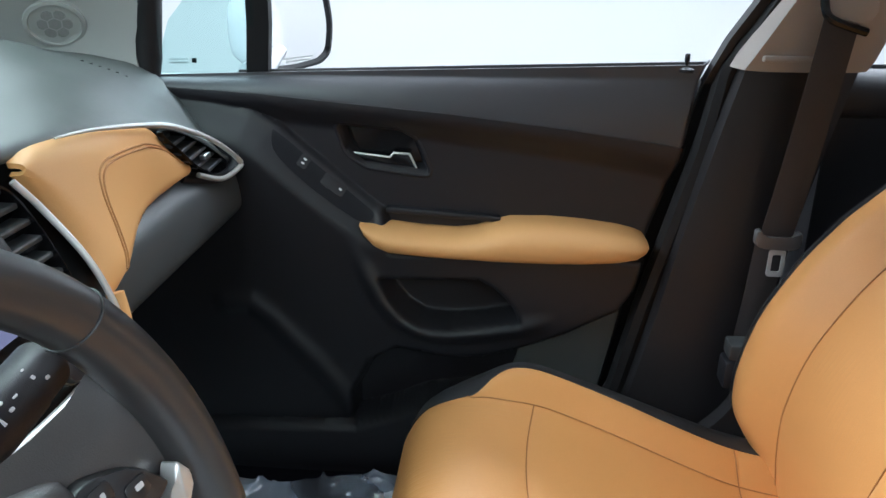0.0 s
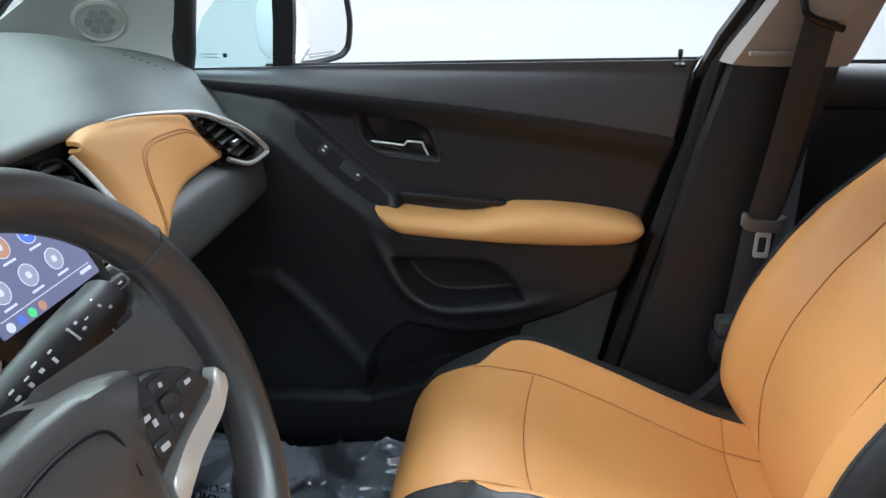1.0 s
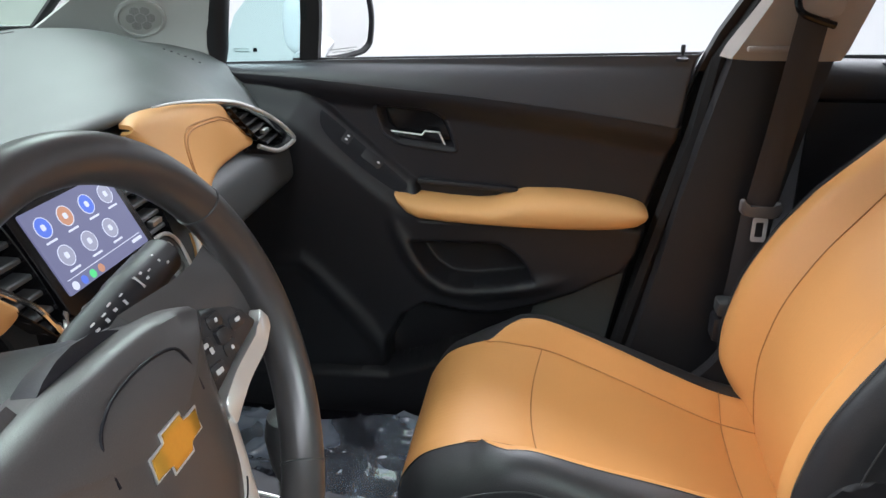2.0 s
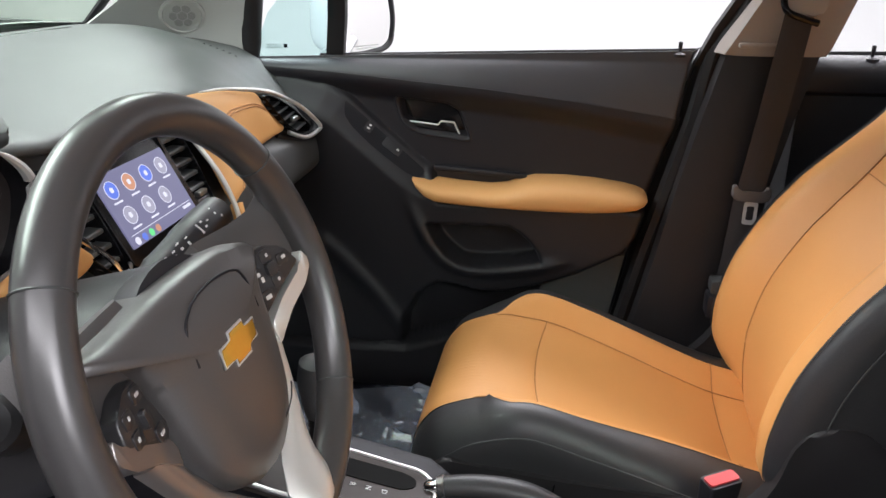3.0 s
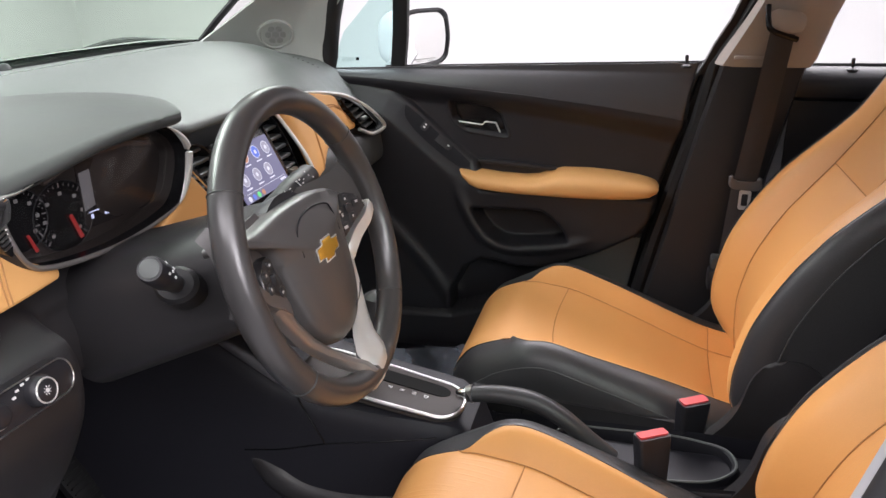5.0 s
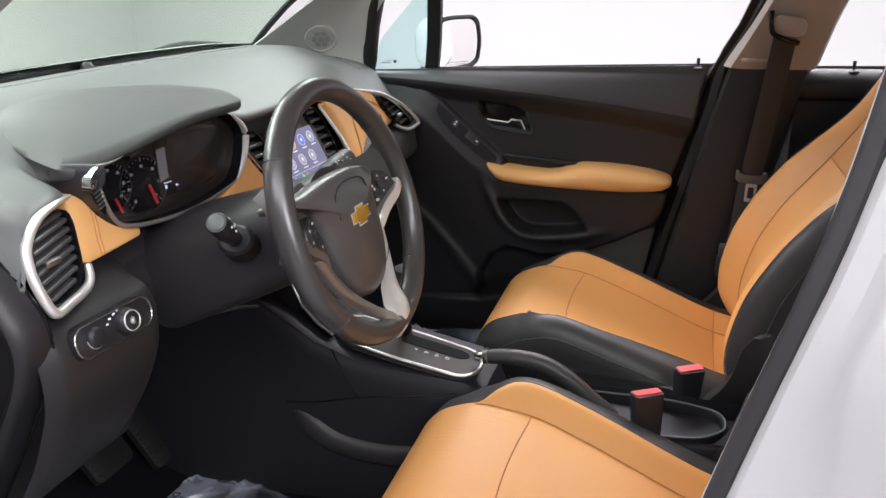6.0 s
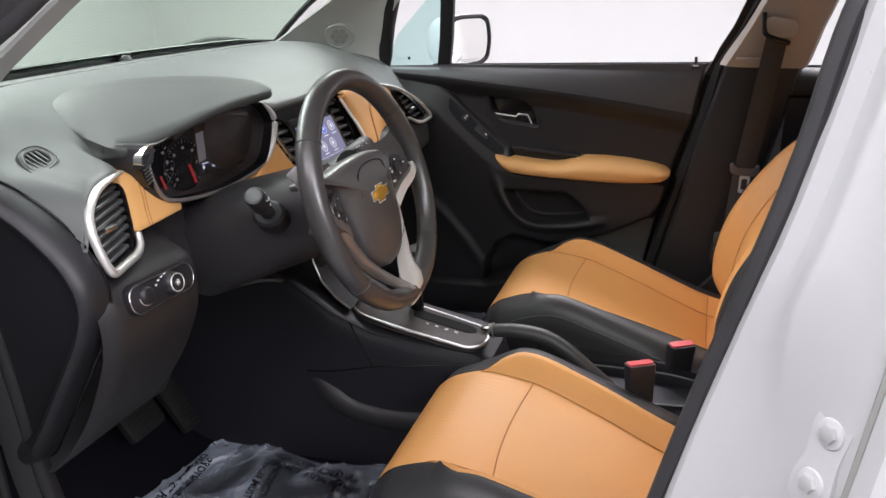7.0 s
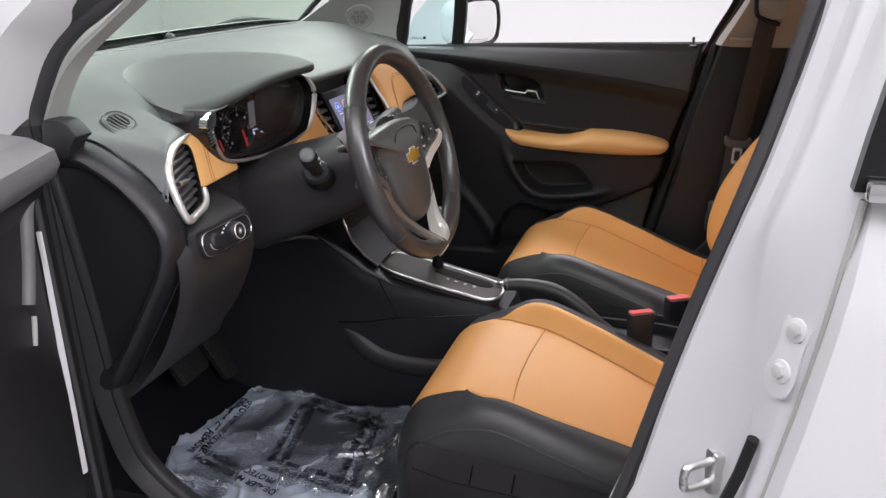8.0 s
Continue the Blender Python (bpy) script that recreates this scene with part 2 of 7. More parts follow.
def box(lo, hi, bevel=0.004, m=None, bm=None, segments=2):
    fresh = bmesh.new()
    bmesh.ops.create_cube(fresh, size=1)
    lo, hi = Vector(lo), Vector(hi)
    fresh.transform(Matrix.Translation((lo + hi) / 2) @ Matrix.Diagonal((*(hi - lo), 1)))
    if bevel:
        bmesh.ops.bevel(fresh, geom=fresh.edges[:], offset=bevel, segments=segments, profile=0.5, affect="EDGES", clamp_overlap=True)
    if m is not None:
        fresh.transform(m)
    if bm is None:
        return fresh
    me = bpy.data.meshes.new("tmp")
    fresh.to_mesh(me)
    fresh.free()
    bm.from_mesh(me)
    bpy.data.meshes.remove(me)
    return bm


def rounded(w, h, r, n=5):
    """A rounded rectangle's outline, centred."""
    out = []
    for cx, cy, a0 in ((w / 2 - r, h / 2 - r, 0), (-w / 2 + r, h / 2 - r, 90), (-w / 2 + r, -h / 2 + r, 180), (w / 2 - r, -h / 2 + r, 270)):
        for k in range(n + 1):
            a = radians(a0 + 90 * k / n)
            out.append((cx + r * math.cos(a), cy + r * math.sin(a)))
    return out


def smooth_outline(points, n=5, cut=0.45):
    """The outline with each corner rounded off over a share of its shorter edge."""
    out, m = [], len(points)
    for i in range(m):
        a, b, c = Vector(points[i - 1]), Vector(points[i]), Vector(points[(i + 1) % m])
        r = cut * min((a - b).length, (c - b).length)
        p, q = b + (a - b).normalized() * r, b + (c - b).normalized() * r
        for k in range(n + 1):
            t = k / n
            v = p * (1 - t) * (1 - t) + b * 2 * t * (1 - t) + q * t * t
            out.append((v.x, v.y))
    return out


def disc(m, radius, low, high, sides=28, bevel=0.0):
    return slab([(radius * math.cos(k * 2 * math.pi / sides), radius * math.sin(k * 2 * math.pi / sides)) for k in range(sides)], m, high, bevel, 2, low)


def outside(poly, x, z):
    """Signed distance to a closed outline: negative inside."""
    best, inside, n = 1e9, False, len(poly)
    for i in range(n):
        (ax, az), (bx, bz) = poly[i], poly[(i + 1) % n]
        dx, dz = bx - ax, bz - az
        t = max(0, min(1, ((x - ax) * dx + (z - az) * dz) / (dx * dx + dz * dz + 1e-12)))
        best = min(best, math.hypot(x - ax - t * dx, z - az - t * dz))
        if (az > z) != (bz > z) and x < (bx - ax) * (z - az) / (bz - az) + ax:
            inside = not inside
    return -best if inside else best


def near_line(pts, x, z):
    best = 1e9
    for (ax, az), (bx, bz) in zip(pts, pts[1:]):
        dx, dz = bx - ax, bz - az
        t = max(0, min(1, ((x - ax) * dx + (z - az) * dz) / (dx * dx + dz * dz + 1e-12)))
        best = min(best, math.hypot(x - ax - t * dx, z - az - t * dz))
    return best


def lay(ob, points, direction, lift):
    """The points moved along a direction on to the first surface of a mesh object, and lifted back off it."""
    tree = bvhtree.BVHTree.FromPolygons([v.co for v in ob.data.vertices], [p.vertices[:] for p in ob.data.polygons])
    d = Vector(direction).normalized()
    out = []
    for p in points:
        q = tree.ray_cast(Vector(p) - d * 0.3, d)[0]
        if q is not None:
            out.append(q - d * lift)
    return out

# ---- the booth ----
def room():
    part("floor", box((-4.5, -4.6, -0.1), (5.0, 4.6, 0), 0), FLOOR, smooth=False)
    part("wall_north", box((-4.5, 4.5, 0), (5.0, 4.6, 3.4), 0), WALL, smooth=False)
    part("wall_south", box((-4.5, -4.6, 0), (5.0, -4.5, 3.4), 0), WALL_GREY, smooth=False)
    part("wall_west", box((-4.6, -4.6, 0), (-4.5, 4.6, 3.4), 0), WALL, smooth=False)
    part("wall_east", box((5.0, -4.6, 0), (5.1, 4.6, 3.4), 0), WALL, smooth=False)
    part("ceiling", box((-4.6, -4.6, 3.4), (5.1, 4.6, 3.5), 0), WALL, smooth=False)
    for n in ("floor", "wall_north", "wall_south", "wall_west", "wall_east", "ceiling"):
        tagged(bpy.data.objects[n], ("unseen grey light-cutting " if n in ("floor", "wall_south") else "plain white painted ") + n.split("_")[0] + " of a photo booth", n.split("_")[0], kind="structure")


room()

# ---- car shell: x to the rear, y to the passenger's side ----
SEAL_IN = [(0.40, 0.12), (0.55, 0.175), (0.698, 0.22), (0.865, 0.257), (0.98, 0.287), (1.133, 0.329), (1.192, 0.342), (1.311, 0.364), (1.50, 0.41)]
SEAL_OUT = [(0.40, 0.155), (0.674, 0.24), (0.823, 0.27), (0.923, 0.293), (1.058, 0.327), (1.138, 0.351), (1.227, 0.372), (1.313, 0.389), (1.50, 0.43)]
REAR_EDGE = [(0.40, 0.29), (0.782, 0.363), (0.847, 0.372), (0.906, 0.381), (0.995, 0.392), (1.089, 0.401), (1.221, 0.412), (1.50, 0.45)]


def lean(z):
    """How far the greenhouse leans in above the belt."""
    return 0.42 * max(0, z - 1.08)


def body_shell():
    # carpeted floor pan with a step up to the firewall
    prof = [(1.7, 0.36), (0.7, 0.36), (0.0, 0.345), (-0.6, 0.345), (-0.80, 0.37), (-0.98, 0.52), (-1.04, 0.70), (-1.06, 1.16)]
    rows = [[Vector((p.x, y, p.z)) for p in curve([(a, 0, b) for a, b in prof], 4)] for y in (-0.76, -0.4, 0.0, 0.4, 0.76)]
    tagged(part("floor_carpet", sheet(rows, 0.02), CARPET), "black carpet of the car floor", "carpet", kind="structure")
    # sills
    for name, s in (("door_sill", -1), ("door_sill", 1)):
        rows = []
        for x in (-0.75, -0.4, 0.0, 0.3, 0.8, 1.4):
            rows.append([Vector((x, s * y, z)) for y, z in ((0.66, 0.345), (0.665, 0.39), (0.69, 0.405), (0.74, 0.41), (0.80, 0.40), (0.86, 0.37), (0.87, 0.22), (0.66, 0.22))])
        ob = part(name, loft(rows, ring=True, caps=True), BLACK_PLASTIC)
        tagged(ob, "black plastic sill trim under the door opening", "sill", kind="structure")
    # roof with headliner
    rows = []
    for x, z in ((-0.42, 1.47), (-0.25, 1.54), (0.1, 1.60), (0.6, 1.61), (1.2, 1.58), (1.75, 1.50)):
        rows.append([Vector((x, y, z - 0.09 * (abs(y) / 0.62) ** 2.5)) for y in [k * 0.62 / 6 for k in range(-6, 7)]])
    tagged(part("roof", sheet(rows, 0.05), PAINT), "white painted car roof", "roof", kind="structure")
    # rear end closing the cabin
    rows = [[Vector((1.7 + 0.08 * (z < 0.9), y, z)) for y in (-0.78, -0.4, 0, 0.4, 0.78)] for z in (0.25, 0.6, 0.9, 1.1)]
    tagged(part("tailgate", sheet(rows, 0.06), PAINT), "white painted tailgate", "tailgate", kind="structure")
    for s in (-1, 1):
        rows = [[Vector((a, s * (0.80 - lean(z)), z)), Vector((b, s * (0.80 - lean(z)), z))] for z, a, b in ((0.3, 1.25, 1.78), (0.8, 1.25, 1.78), (1.1, 1.25, 1.76), (1.5, 1.45, 1.75))]
        tagged(part("quarter_panel", sheet(rows, 0.05), PAINT), "white painted rear quarter panel", "car panel", kind="structure")


body_shell()


def windscreen():
    base = [(-0.74, -0.70, 1.16), (-0.90, -0.60, 1.183), (-0.975, -0.40, 1.19), (-1.005, 0.0, 1.19), (-1.002, 0.25, 1.188), (-0.994, 0.45, 1.184), (-0.980, 0.622, 1.170)]
    low = curve(base, 5)
    top = curve([(-0.40, -0.58, 1.44), (-0.42, -0.4, 1.46), (-0.43, -0.2, 1.475), (-0.43, 0, 1.48), (-0.45, 0.2, 1.475), (-0.48, 0.42, 1.465), (-0.515, 0.576, 1.455)], 5)
    rows = [[lerp(a, b, t) + Vector((-0.03, 0, 0.02)) * math.sin(math.pi * t) for a, b in zip(low, top)] for t in [k / 6 for k in range(7)]]
    ws = thing("windscreen", "green-tinted car windscreen with a black edge band", "windscreen")
    ob = part("glass", sheet(rows, 0.004), WINDSCREEN_GLASS, ws)
    ob.visible_shadow = False
    band = [[p + Vector((0, 0, -0.07)) for p in low]] + [[p + Vector((0.012 * k, 0, 0.004 + 0.009 * k)) for p in low] for k in (0, 0.6)]
    part("edge_band", sheet(band, 0.003), GLOSS_BLACK, ws, "black ceramic edge band")
    part("side_seal", tube([row[-1] + Vector((0.006, -0.006, -0.004)) for row in rows], 0.009, 8), RUBBER, ws, "black rubber seal along the pillar")
    tagged(ws, kind="structure")
    wp = thing("wiper", "black windscreen wiper resting outside the glass", "wiper")
    part("arm", tube(curve([(-1.055, 0.16, 1.160), (-1.05, 0.28, 1.180), (-1.035, 0.40, 1.192), (-1.01, 0.54, 1.182)], 4), [0.006 + 0.006 * math.sin(math.pi * k / 12) for k in range(13)], 8), RUBBER, wp)
    part("blade", tube([(-1.045, -0.30, 1.172), (-1.055, 0.0, 1.172), (-1.045, 0.30, 1.176)], 0.005, 6), RUBBER, wp)


windscreen()


def side_glass():
    ob = part("quarter_window", sheet([[Vector((-0.68, 0.775, 1.09)), Vector((-0.49, 0.775, 1.09))], [Vector((-0.62, 0.735, 1.19)), Vector((-0.475, 0.735, 1.19))],
                                       [Vector((-0.50, 0.69, 1.30)), Vector((-0.46, 0.69, 1.30))]], 0.004), QUARTER_GLASS)
    ob.visible_shadow = False
    tagged(ob, "blue-green tinted front section of the door window", "window", kind="structure")
    # small etched marks on the glass
    g = thing("glass_mark", "small etched maker's mark bars on the window glass", "mark")
    part("bar", box((-0.645, 0.768, 1.112), (-0.612, 0.7705, 1.115), 0), WHITE_PRINT, g)
    part("bar", box((-0.645, 0.766, 1.118), (-0.612, 0.7685, 1.121), 0), WHITE_PRINT, g)
    part("square", box((-0.604, 0.7675, 1.113), (-0.596, 0.770, 1.121), 0), GLOSS_BLACK, g)
    # frame of the window, front edge, divider and rear edge
    fr = thing("window_frame", "black rubber and plastic frame round the passenger's window", "window frame", kind="structure")
    part("front_seal", tube([(-0.682, 0.735, 1.07), (-0.667, 0.735, 1.13), (-0.650, 0.725, 1.22), (-0.610, 0.69, 1.32), (-0.51, 0.64, 1.44)], 0.025, 12), RUBBER, fr)
    part("divider", loft([[Vector((x + a, y + b, z)) for a, b in ((-0.019, 0), (0.019, 0), (0.019, 0.02), (-0.019, 0.02))] for x, y, z in ((-0.487, 0.755, 1.08), (-0.47, 0.735, 1.18), (-0.45, 0.69, 1.30), (-0.42, 0.62, 1.45))], ring=True, caps=True), RUBBER, fr)
    part("rear_frame", loft([[Vector((x + a, y + b, z)) for a, b in ((-0.016, 0), (0.016, 0), (0.016, 0.03), (-0.016, 0.03))] for x, y, z in ((0.277, 0.735, 1.09), (0.305, 0.72, 1.16), (0.335, 0.695, 1.22), (0.40, 0.64, 1.40))], ring=True, caps=True), RUBBER, fr)
    part("belt_seal", tube([(-0.52, 0.765, 1.098), (-0.38, 0.765, 1.101), (-0.055, 0.765, 1.109), (0.268, 0.765, 1.116)], 0.005, 6), RUBBER, fr)


side_glass()


def pillars():
    # passenger's A-pillar trim with a speaker grille
    t = thing("a_pillar_trim", "light grey plastic pillar trim with a round speaker grille", "pillar trim", kind="structure")
    lower = curve([(-0.965, 0.60, 1.172), (-0.88, 0.66, 1.148), (-0.78, 0.70, 1.125), (-0.672, 0.712, 1.108)], 4)
    upper = curve([(-0.50, 0.555, 1.45), (-0.47, 0.575, 1.46), (-0.44, 0.60, 1.46), (-0.42, 0.62, 1.45)], 4)
    mid = curve([(-0.745, 0.588, 1.305), (-0.71, 0.64, 1.29), (-0.67, 0.68, 1.275), (-0.625, 0.70, 1.25)], 4)
    rows = []
    for k in range(11):
        s = k / 10
        rows.append([(1 - s) * (1 - s) * a + 2 * s * (1 - s) * (2 * b - 0.5 * a - 0.5 * c) + s * s * c for a, b, c in zip(lower, mid, upper)])
    part("cover", sheet(rows, 0.006), GREY_TRIM, t)
    m = frame_of((-0.7845, 0.6757, 1.189), (0.90, 0.43, 0.0), (0.21, -0.43, 0.88)) @ Matrix.Translation((0, 0, 0.004))
    part("grille_ring", loft([[m @ Vector((r * math.cos(a), r * 0.92 * math.sin(a), h)) for a in [k * 2 * math.pi / 32 for k in range(32)]] for r, h in ((0.047, -0.006), (0.046, 0.004), (0.040, 0.005), (0.038, 0.0005))], ring=True), GREY_TRIM, t)
    part("grille", disc(m, 0.038, -0.006, 0.0015), GREY_TRIM, t)
    mesh_grey = material("grille_mesh", (0.25, 0.258, 0.245), 0.75, grain=0.5, size=1500, bump=0.6, voronoi=True)
    cells = [[(0.0105 * math.cos(radians(60 * k + 30)), 0.0105 * math.sin(radians(60 * k + 30))) for k in range(6)]]
    for k in range(6):
        a0 = radians(60 * k)
        cells.append([(q * math.cos(a0 + radians(e)), q * math.sin(a0 + radians(e))) for q, e in ((0.0125, -27), (0.0215, -26), (0.0255, -14), (0.0265, 0), (0.0255, 14), (0.0215, 26), (0.0125, 27))])
    for c in cells:
        part("grille_cell", slab(c, m, 0.0021, low=0.0), mesh_grey, t, "fine grey mesh", smooth=False)
    # passenger's B-pillar: black lower cover, beige upper cover
    low = thing("b_pillar_lower_trim", "black grained plastic cover on the lower door pillar", "pillar trim", kind="structure")
    rows = []
    for z, xl, w, y in ((0.36, 0.10, 0.30, 0.675), (0.45, 0.135, 0.27, 0.675), (0.55, 0.170, 0.24, 0.678), (0.70, 0.205, 0.215, 0.68), (0.85, 0.236, 0.20, 0.685), (1.0, 0.272, 0.195, 0.69), (1.12, 0.303, 0.192, 0.695)):
        rows.append([Vector((xl + w * a, y + b, z)) for a, b in ((0.012, 0.045), (0.02, 0.022), (0.06, 0.006), (0.2, 0.0), (0.5, -0.003), (0.82, 0.0), (0.95, 0.01), (1.0, 0.04), (1.03, 0.06))])
    part("cover", sheet(rows, 0.006), DASH_DARKENED, low)
    up = thing("b_pillar_upper_trim", "beige-grey plastic cover on the upper door pillar", "pillar trim", kind="structure")
    rows = []
    for z, xl, w, y in ((1.118, 0.300, 0.197, 0.692), (1.135, 0.308, 0.196, 0.686), (1.22, 0.352, 0.172, 0.665), (1.34, 0.405, 0.155, 0.622), (1.47, 0.45, 0.15, 0.57)):
        rows.append([Vector((xl + w * a, y + b, z)) for a, b in ((-0.03, 0.05), (0.0, 0.02), (0.06, 0.002), (0.2, 0.0), (0.5, -0.003), (0.85, 0.0), (0.96, 0.01), (1.0, 0.035), (1.02, 0.05))])
    part("cover", sheet(rows, 0.006), BEIGE, up)
    part("recess_ledge", box((0.33, 0.672, 1.132), (0.43, 0.69, 1.142), 0.003), BEIGE, up)
    # rubber door seal in front of the pillar
    seal = part("door_seal", tube([(-0.06, 0.70, 0.40), (0.06, 0.70, 0.41), (0.115, 0.705, 0.45), (0.158, 0.71, 0.53), (0.196, 0.715, 0.70), (0.222, 0.72, 0.80), (0.270, 0.73, 0.98), (0.297, 0.735, 1.11), (0.33, 0.72, 1.17), (0.37, 0.685, 1.26), (0.44, 0.63, 1.42)], 0.019, 8), RUBBER)
    tagged(seal, "black rubber seal round the passenger's door opening", "seal", kind="structure")


pillars()


def driver_side():
    # white B-pillar jamb on the driver's side, facing forwards and out
    def slant(z):
        return 0.12 * max(0, z - 1.1)
    rows = []
    for z in [0.36 + 0.04 * k for k in range(30)]:
        xi, xo, xr, ln = along(SEAL_IN, z), along(SEAL_OUT, z), along(REAR_EDGE, z), slant(z)
        xc = max(xo + 0.012, along([(0.4, 0.25), (0.7, 0.335), (0.8, 0.343), (0.95, 0.345), (1.07, 0.342)], z))
        pts = [(xi - 0.005, -0.69), (xo - 0.014, -0.742), (xo + 0.001, -0.752), (lerp(xo, xc, 0.5), -0.772), (xc - 0.006, -0.785), (xc - 0.002, -0.791), (xc + 0.008, -0.797), (lerp(xc, xr, 0.55), -0.824), (xr - 0.008, -0.842), (xr - 0.001, -0.850), (xr + 0.012, -0.853), (xr + 0.05, -0.853)]
        rows.append([Vector((x, y + ln, z)) for x, y in pts])
    jamb = thing("b_pillar", "white painted door pillar of the car body", "pillar", kind="structure")
    part("pillar_panel", sheet(rows, 0.012), PAINT, jamb)
    # raised plate with two painted bolts
    m = frame_of((0.374, -0.8325, 0.962), (0.62, -0.78, 0), (0.15, 0.1, 1))
    plate = part("hinge_plate", slab(smooth_outline([(-0.020, -0.050), (0.012, -0.056), (0.020, -0.030), (0.017, 0.0), (0.021, 0.030), (0.026, 0.050), (-0.006, 0.056), (-0.017, 0.030), (-0.014, 0.0), (-0.022, -0.026)], 4, 0.35), m, 0.004, 0.0035, 3, low=-0.012), PAINT, jamb)
    for x, y in ((0.003, 0.026), (-0.001, -0.024)):
        k = m @ Matrix.Translation((x, y, 0.004))
        part("bolt_washer", disc(k, 0.0135, -0.002, 0.0025, bevel=0.002), PAINT, plate)
        part("bolt_head", disc(k, 0.0085, 0.002, 0.0070, sides=6, bevel=0.002), PAINT_SHADE, plate)
    part("plug_slot", tube([(0.352, -0.829, 0.845), (0.343, -0.824, 0.79), (0.328, -0.82, 0.73), (0.31, -0.82, 0.66)], 0.007, 8), RUBBER, jamb, "black rubber strip between pillar and door")
    # striker: a steel loop on a plate
    st = thing("door_striker", "steel door striker loop bolted to the white pillar", "striker")
    m = frame_of((0.318, -0.779, 0.757), (0.62, -0.78, 0), (0, 0, 1))
    part("plate", slab(rounded(0.022, 0.060, 0.006), m, 0.005, 0.002, low=-0.010), STEEL, st)
    part("loop", tube(curve([m @ Vector(p) for p in ((0, 0.016, 0), (0, 0.016, 0.034), (0, 0.010, 0.042), (0, -0.010, 0.042), (0, -0.016, 0.034), (0, -0.016, 0))], 4), 0.0055, 10), STEEL, st)
    # rubber seal all round the opening
    ring = [(-0.665, -0.735, 0.80), (-0.685, -0.738, 1.0), (-0.708, -0.736, 1.128), (-0.682, -0.736, 1.189), (-0.646, -0.735, 1.240), (-0.598, -0.732, 1.280), (-0.550, -0.727, 1.309), (-0.42, -0.69, 1.40), (-0.2, -0.655, 1.48), (0.1, -0.645, 1.515), (0.36, -0.65, 1.49), (0.41, -0.68, 1.40)]
    for z in (1.31, 1.19, 1.08, 0.95, 0.8, 0.65, 0.5):
        ring.append(((along(SEAL_IN, z) + along(SEAL_OUT, z)) / 2, -0.728 + slant(z), z))
    ring += [(0.08, -0.728, 0.425), (-0.1, -0.728, 0.418), (-0.45, -0.728, 0.42), (-0.60, -0.73, 0.50), (-0.645, -0.735, 0.62)]
    path = curve(ring, 6, closed=True)
    mid = Vector((-0.15, -0.728, 0.95))
    rows = []
    for i, p in enumerate(path):
        t = (path[(i + 1) % len(path)] - path[i - 1]).normalized()
        q = t.cross(Vector((0, 1, 0))).normalized()
        if q.dot(p - mid) < 0:
            q = -q
        rows.append([p + q * a + Vector((0, b, 0)) for a, b in ((-0.016, 0.024), (-0.021, 0.012), (-0.019, 0.002), (-0.010, -0.003), (-0.006, -0.001), (0.002, -0.012), (0.012, -0.022), (0.018, -0.018), (0.018, 0.0), (0.0, 0.024))])
    front_n = 5 * 6
    hinge_rows = rows[-front_n:] + rows[:2 * 6 + 1]
    tagged(part("hinge_side_seal", loft(hinge_rows, ring=True, caps=True), RUBBER, sharp=50), "black rubber seal along the sill and hinge side", "seal", kind="structure")
    seal = part("door_seal", loft(rows[2 * 6:-front_n + 1], ring=True, caps=True), SEAL_GREY, sharp=50)
    tagged(seal, "dark grey rubber seal round the open driver's door frame", "seal", kind="structure")
    # white A-pillar outside the seal
    rows = []
    for x, y, z in curve(((-0.80, -0.80, 0.98), (-0.735, -0.785, 1.125), (-0.69, -0.78, 1.205), (-0.65, -0.778, 1.26), (-0.595, -0.772, 1.305), (-0.44, -0.735, 1.42), (-0.2, -0.695, 1.505), (0.1, -0.68, 1.54), (0.45, -0.68, 1.53), (1.2, -0.68, 1.49)), 5):
        rows.append([Vector((x + a, y + b, z + c)) for a, b, c in ((0.02, 0.055, -0.02), (0.008, 0.012, -0.012), (-0.01, -0.018, 0.0), (-0.035, -0.018, 0.02), (-0.06, 0.02, 0.035), (-0.05, 0.08, 0.03))])
    ap = part("a_pillar", loft(rows, ring=True, caps=True), PAINT)
    tagged(ap, "white painted windscreen pillar and roof rail", "pillar", kind="structure")
    ap = thing("a_pillar_trim", "light grey plastic trim inside the driver's windscreen pillar", "pillar trim", kind="structure")
    rows = []
    for x, y, z in curve(((-0.725, -0.71, 1.10), (-0.675, -0.71, 1.19), (-0.635, -0.705, 1.24), (-0.575, -0.70, 1.285), (-0.44, -0.665, 1.385), (-0.25, -0.62, 1.475)), 4):
        rows.append([Vector((x + a, y + b, z + c)) for a, b, c in ((0.012, -0.012, -0.012), (0.018, 0.02, -0.01), (0.0, 0.05, 0.005), (-0.05, 0.075, 0.03), (-0.09, 0.07, 0.05))])
    part("cover", sheet(rows, 0.006), GREY_TRIM, ap)
    # front hinge pillar, white below the seal
    rows = [[Vector((x, y, z)) for x, y in ((-0.70, -0.75), (-0.705, -0.79), (-0.73, -0.85), (-0.80, -0.86), (-0.80, -0.74))] for z in (0.40, 0.7, 1.0, 1.09)]
    hp = part("hinge_pillar", loft(rows, ring=True, caps=True), PAINT)
    tagged(hp, "white painted hinge pillar at the front of the door opening", "pillar", kind="structure")
    # closed rear door, outer skin
    rd = thing("rear_door", "closed white rear car door with black window trim", "car door")
    rows = []
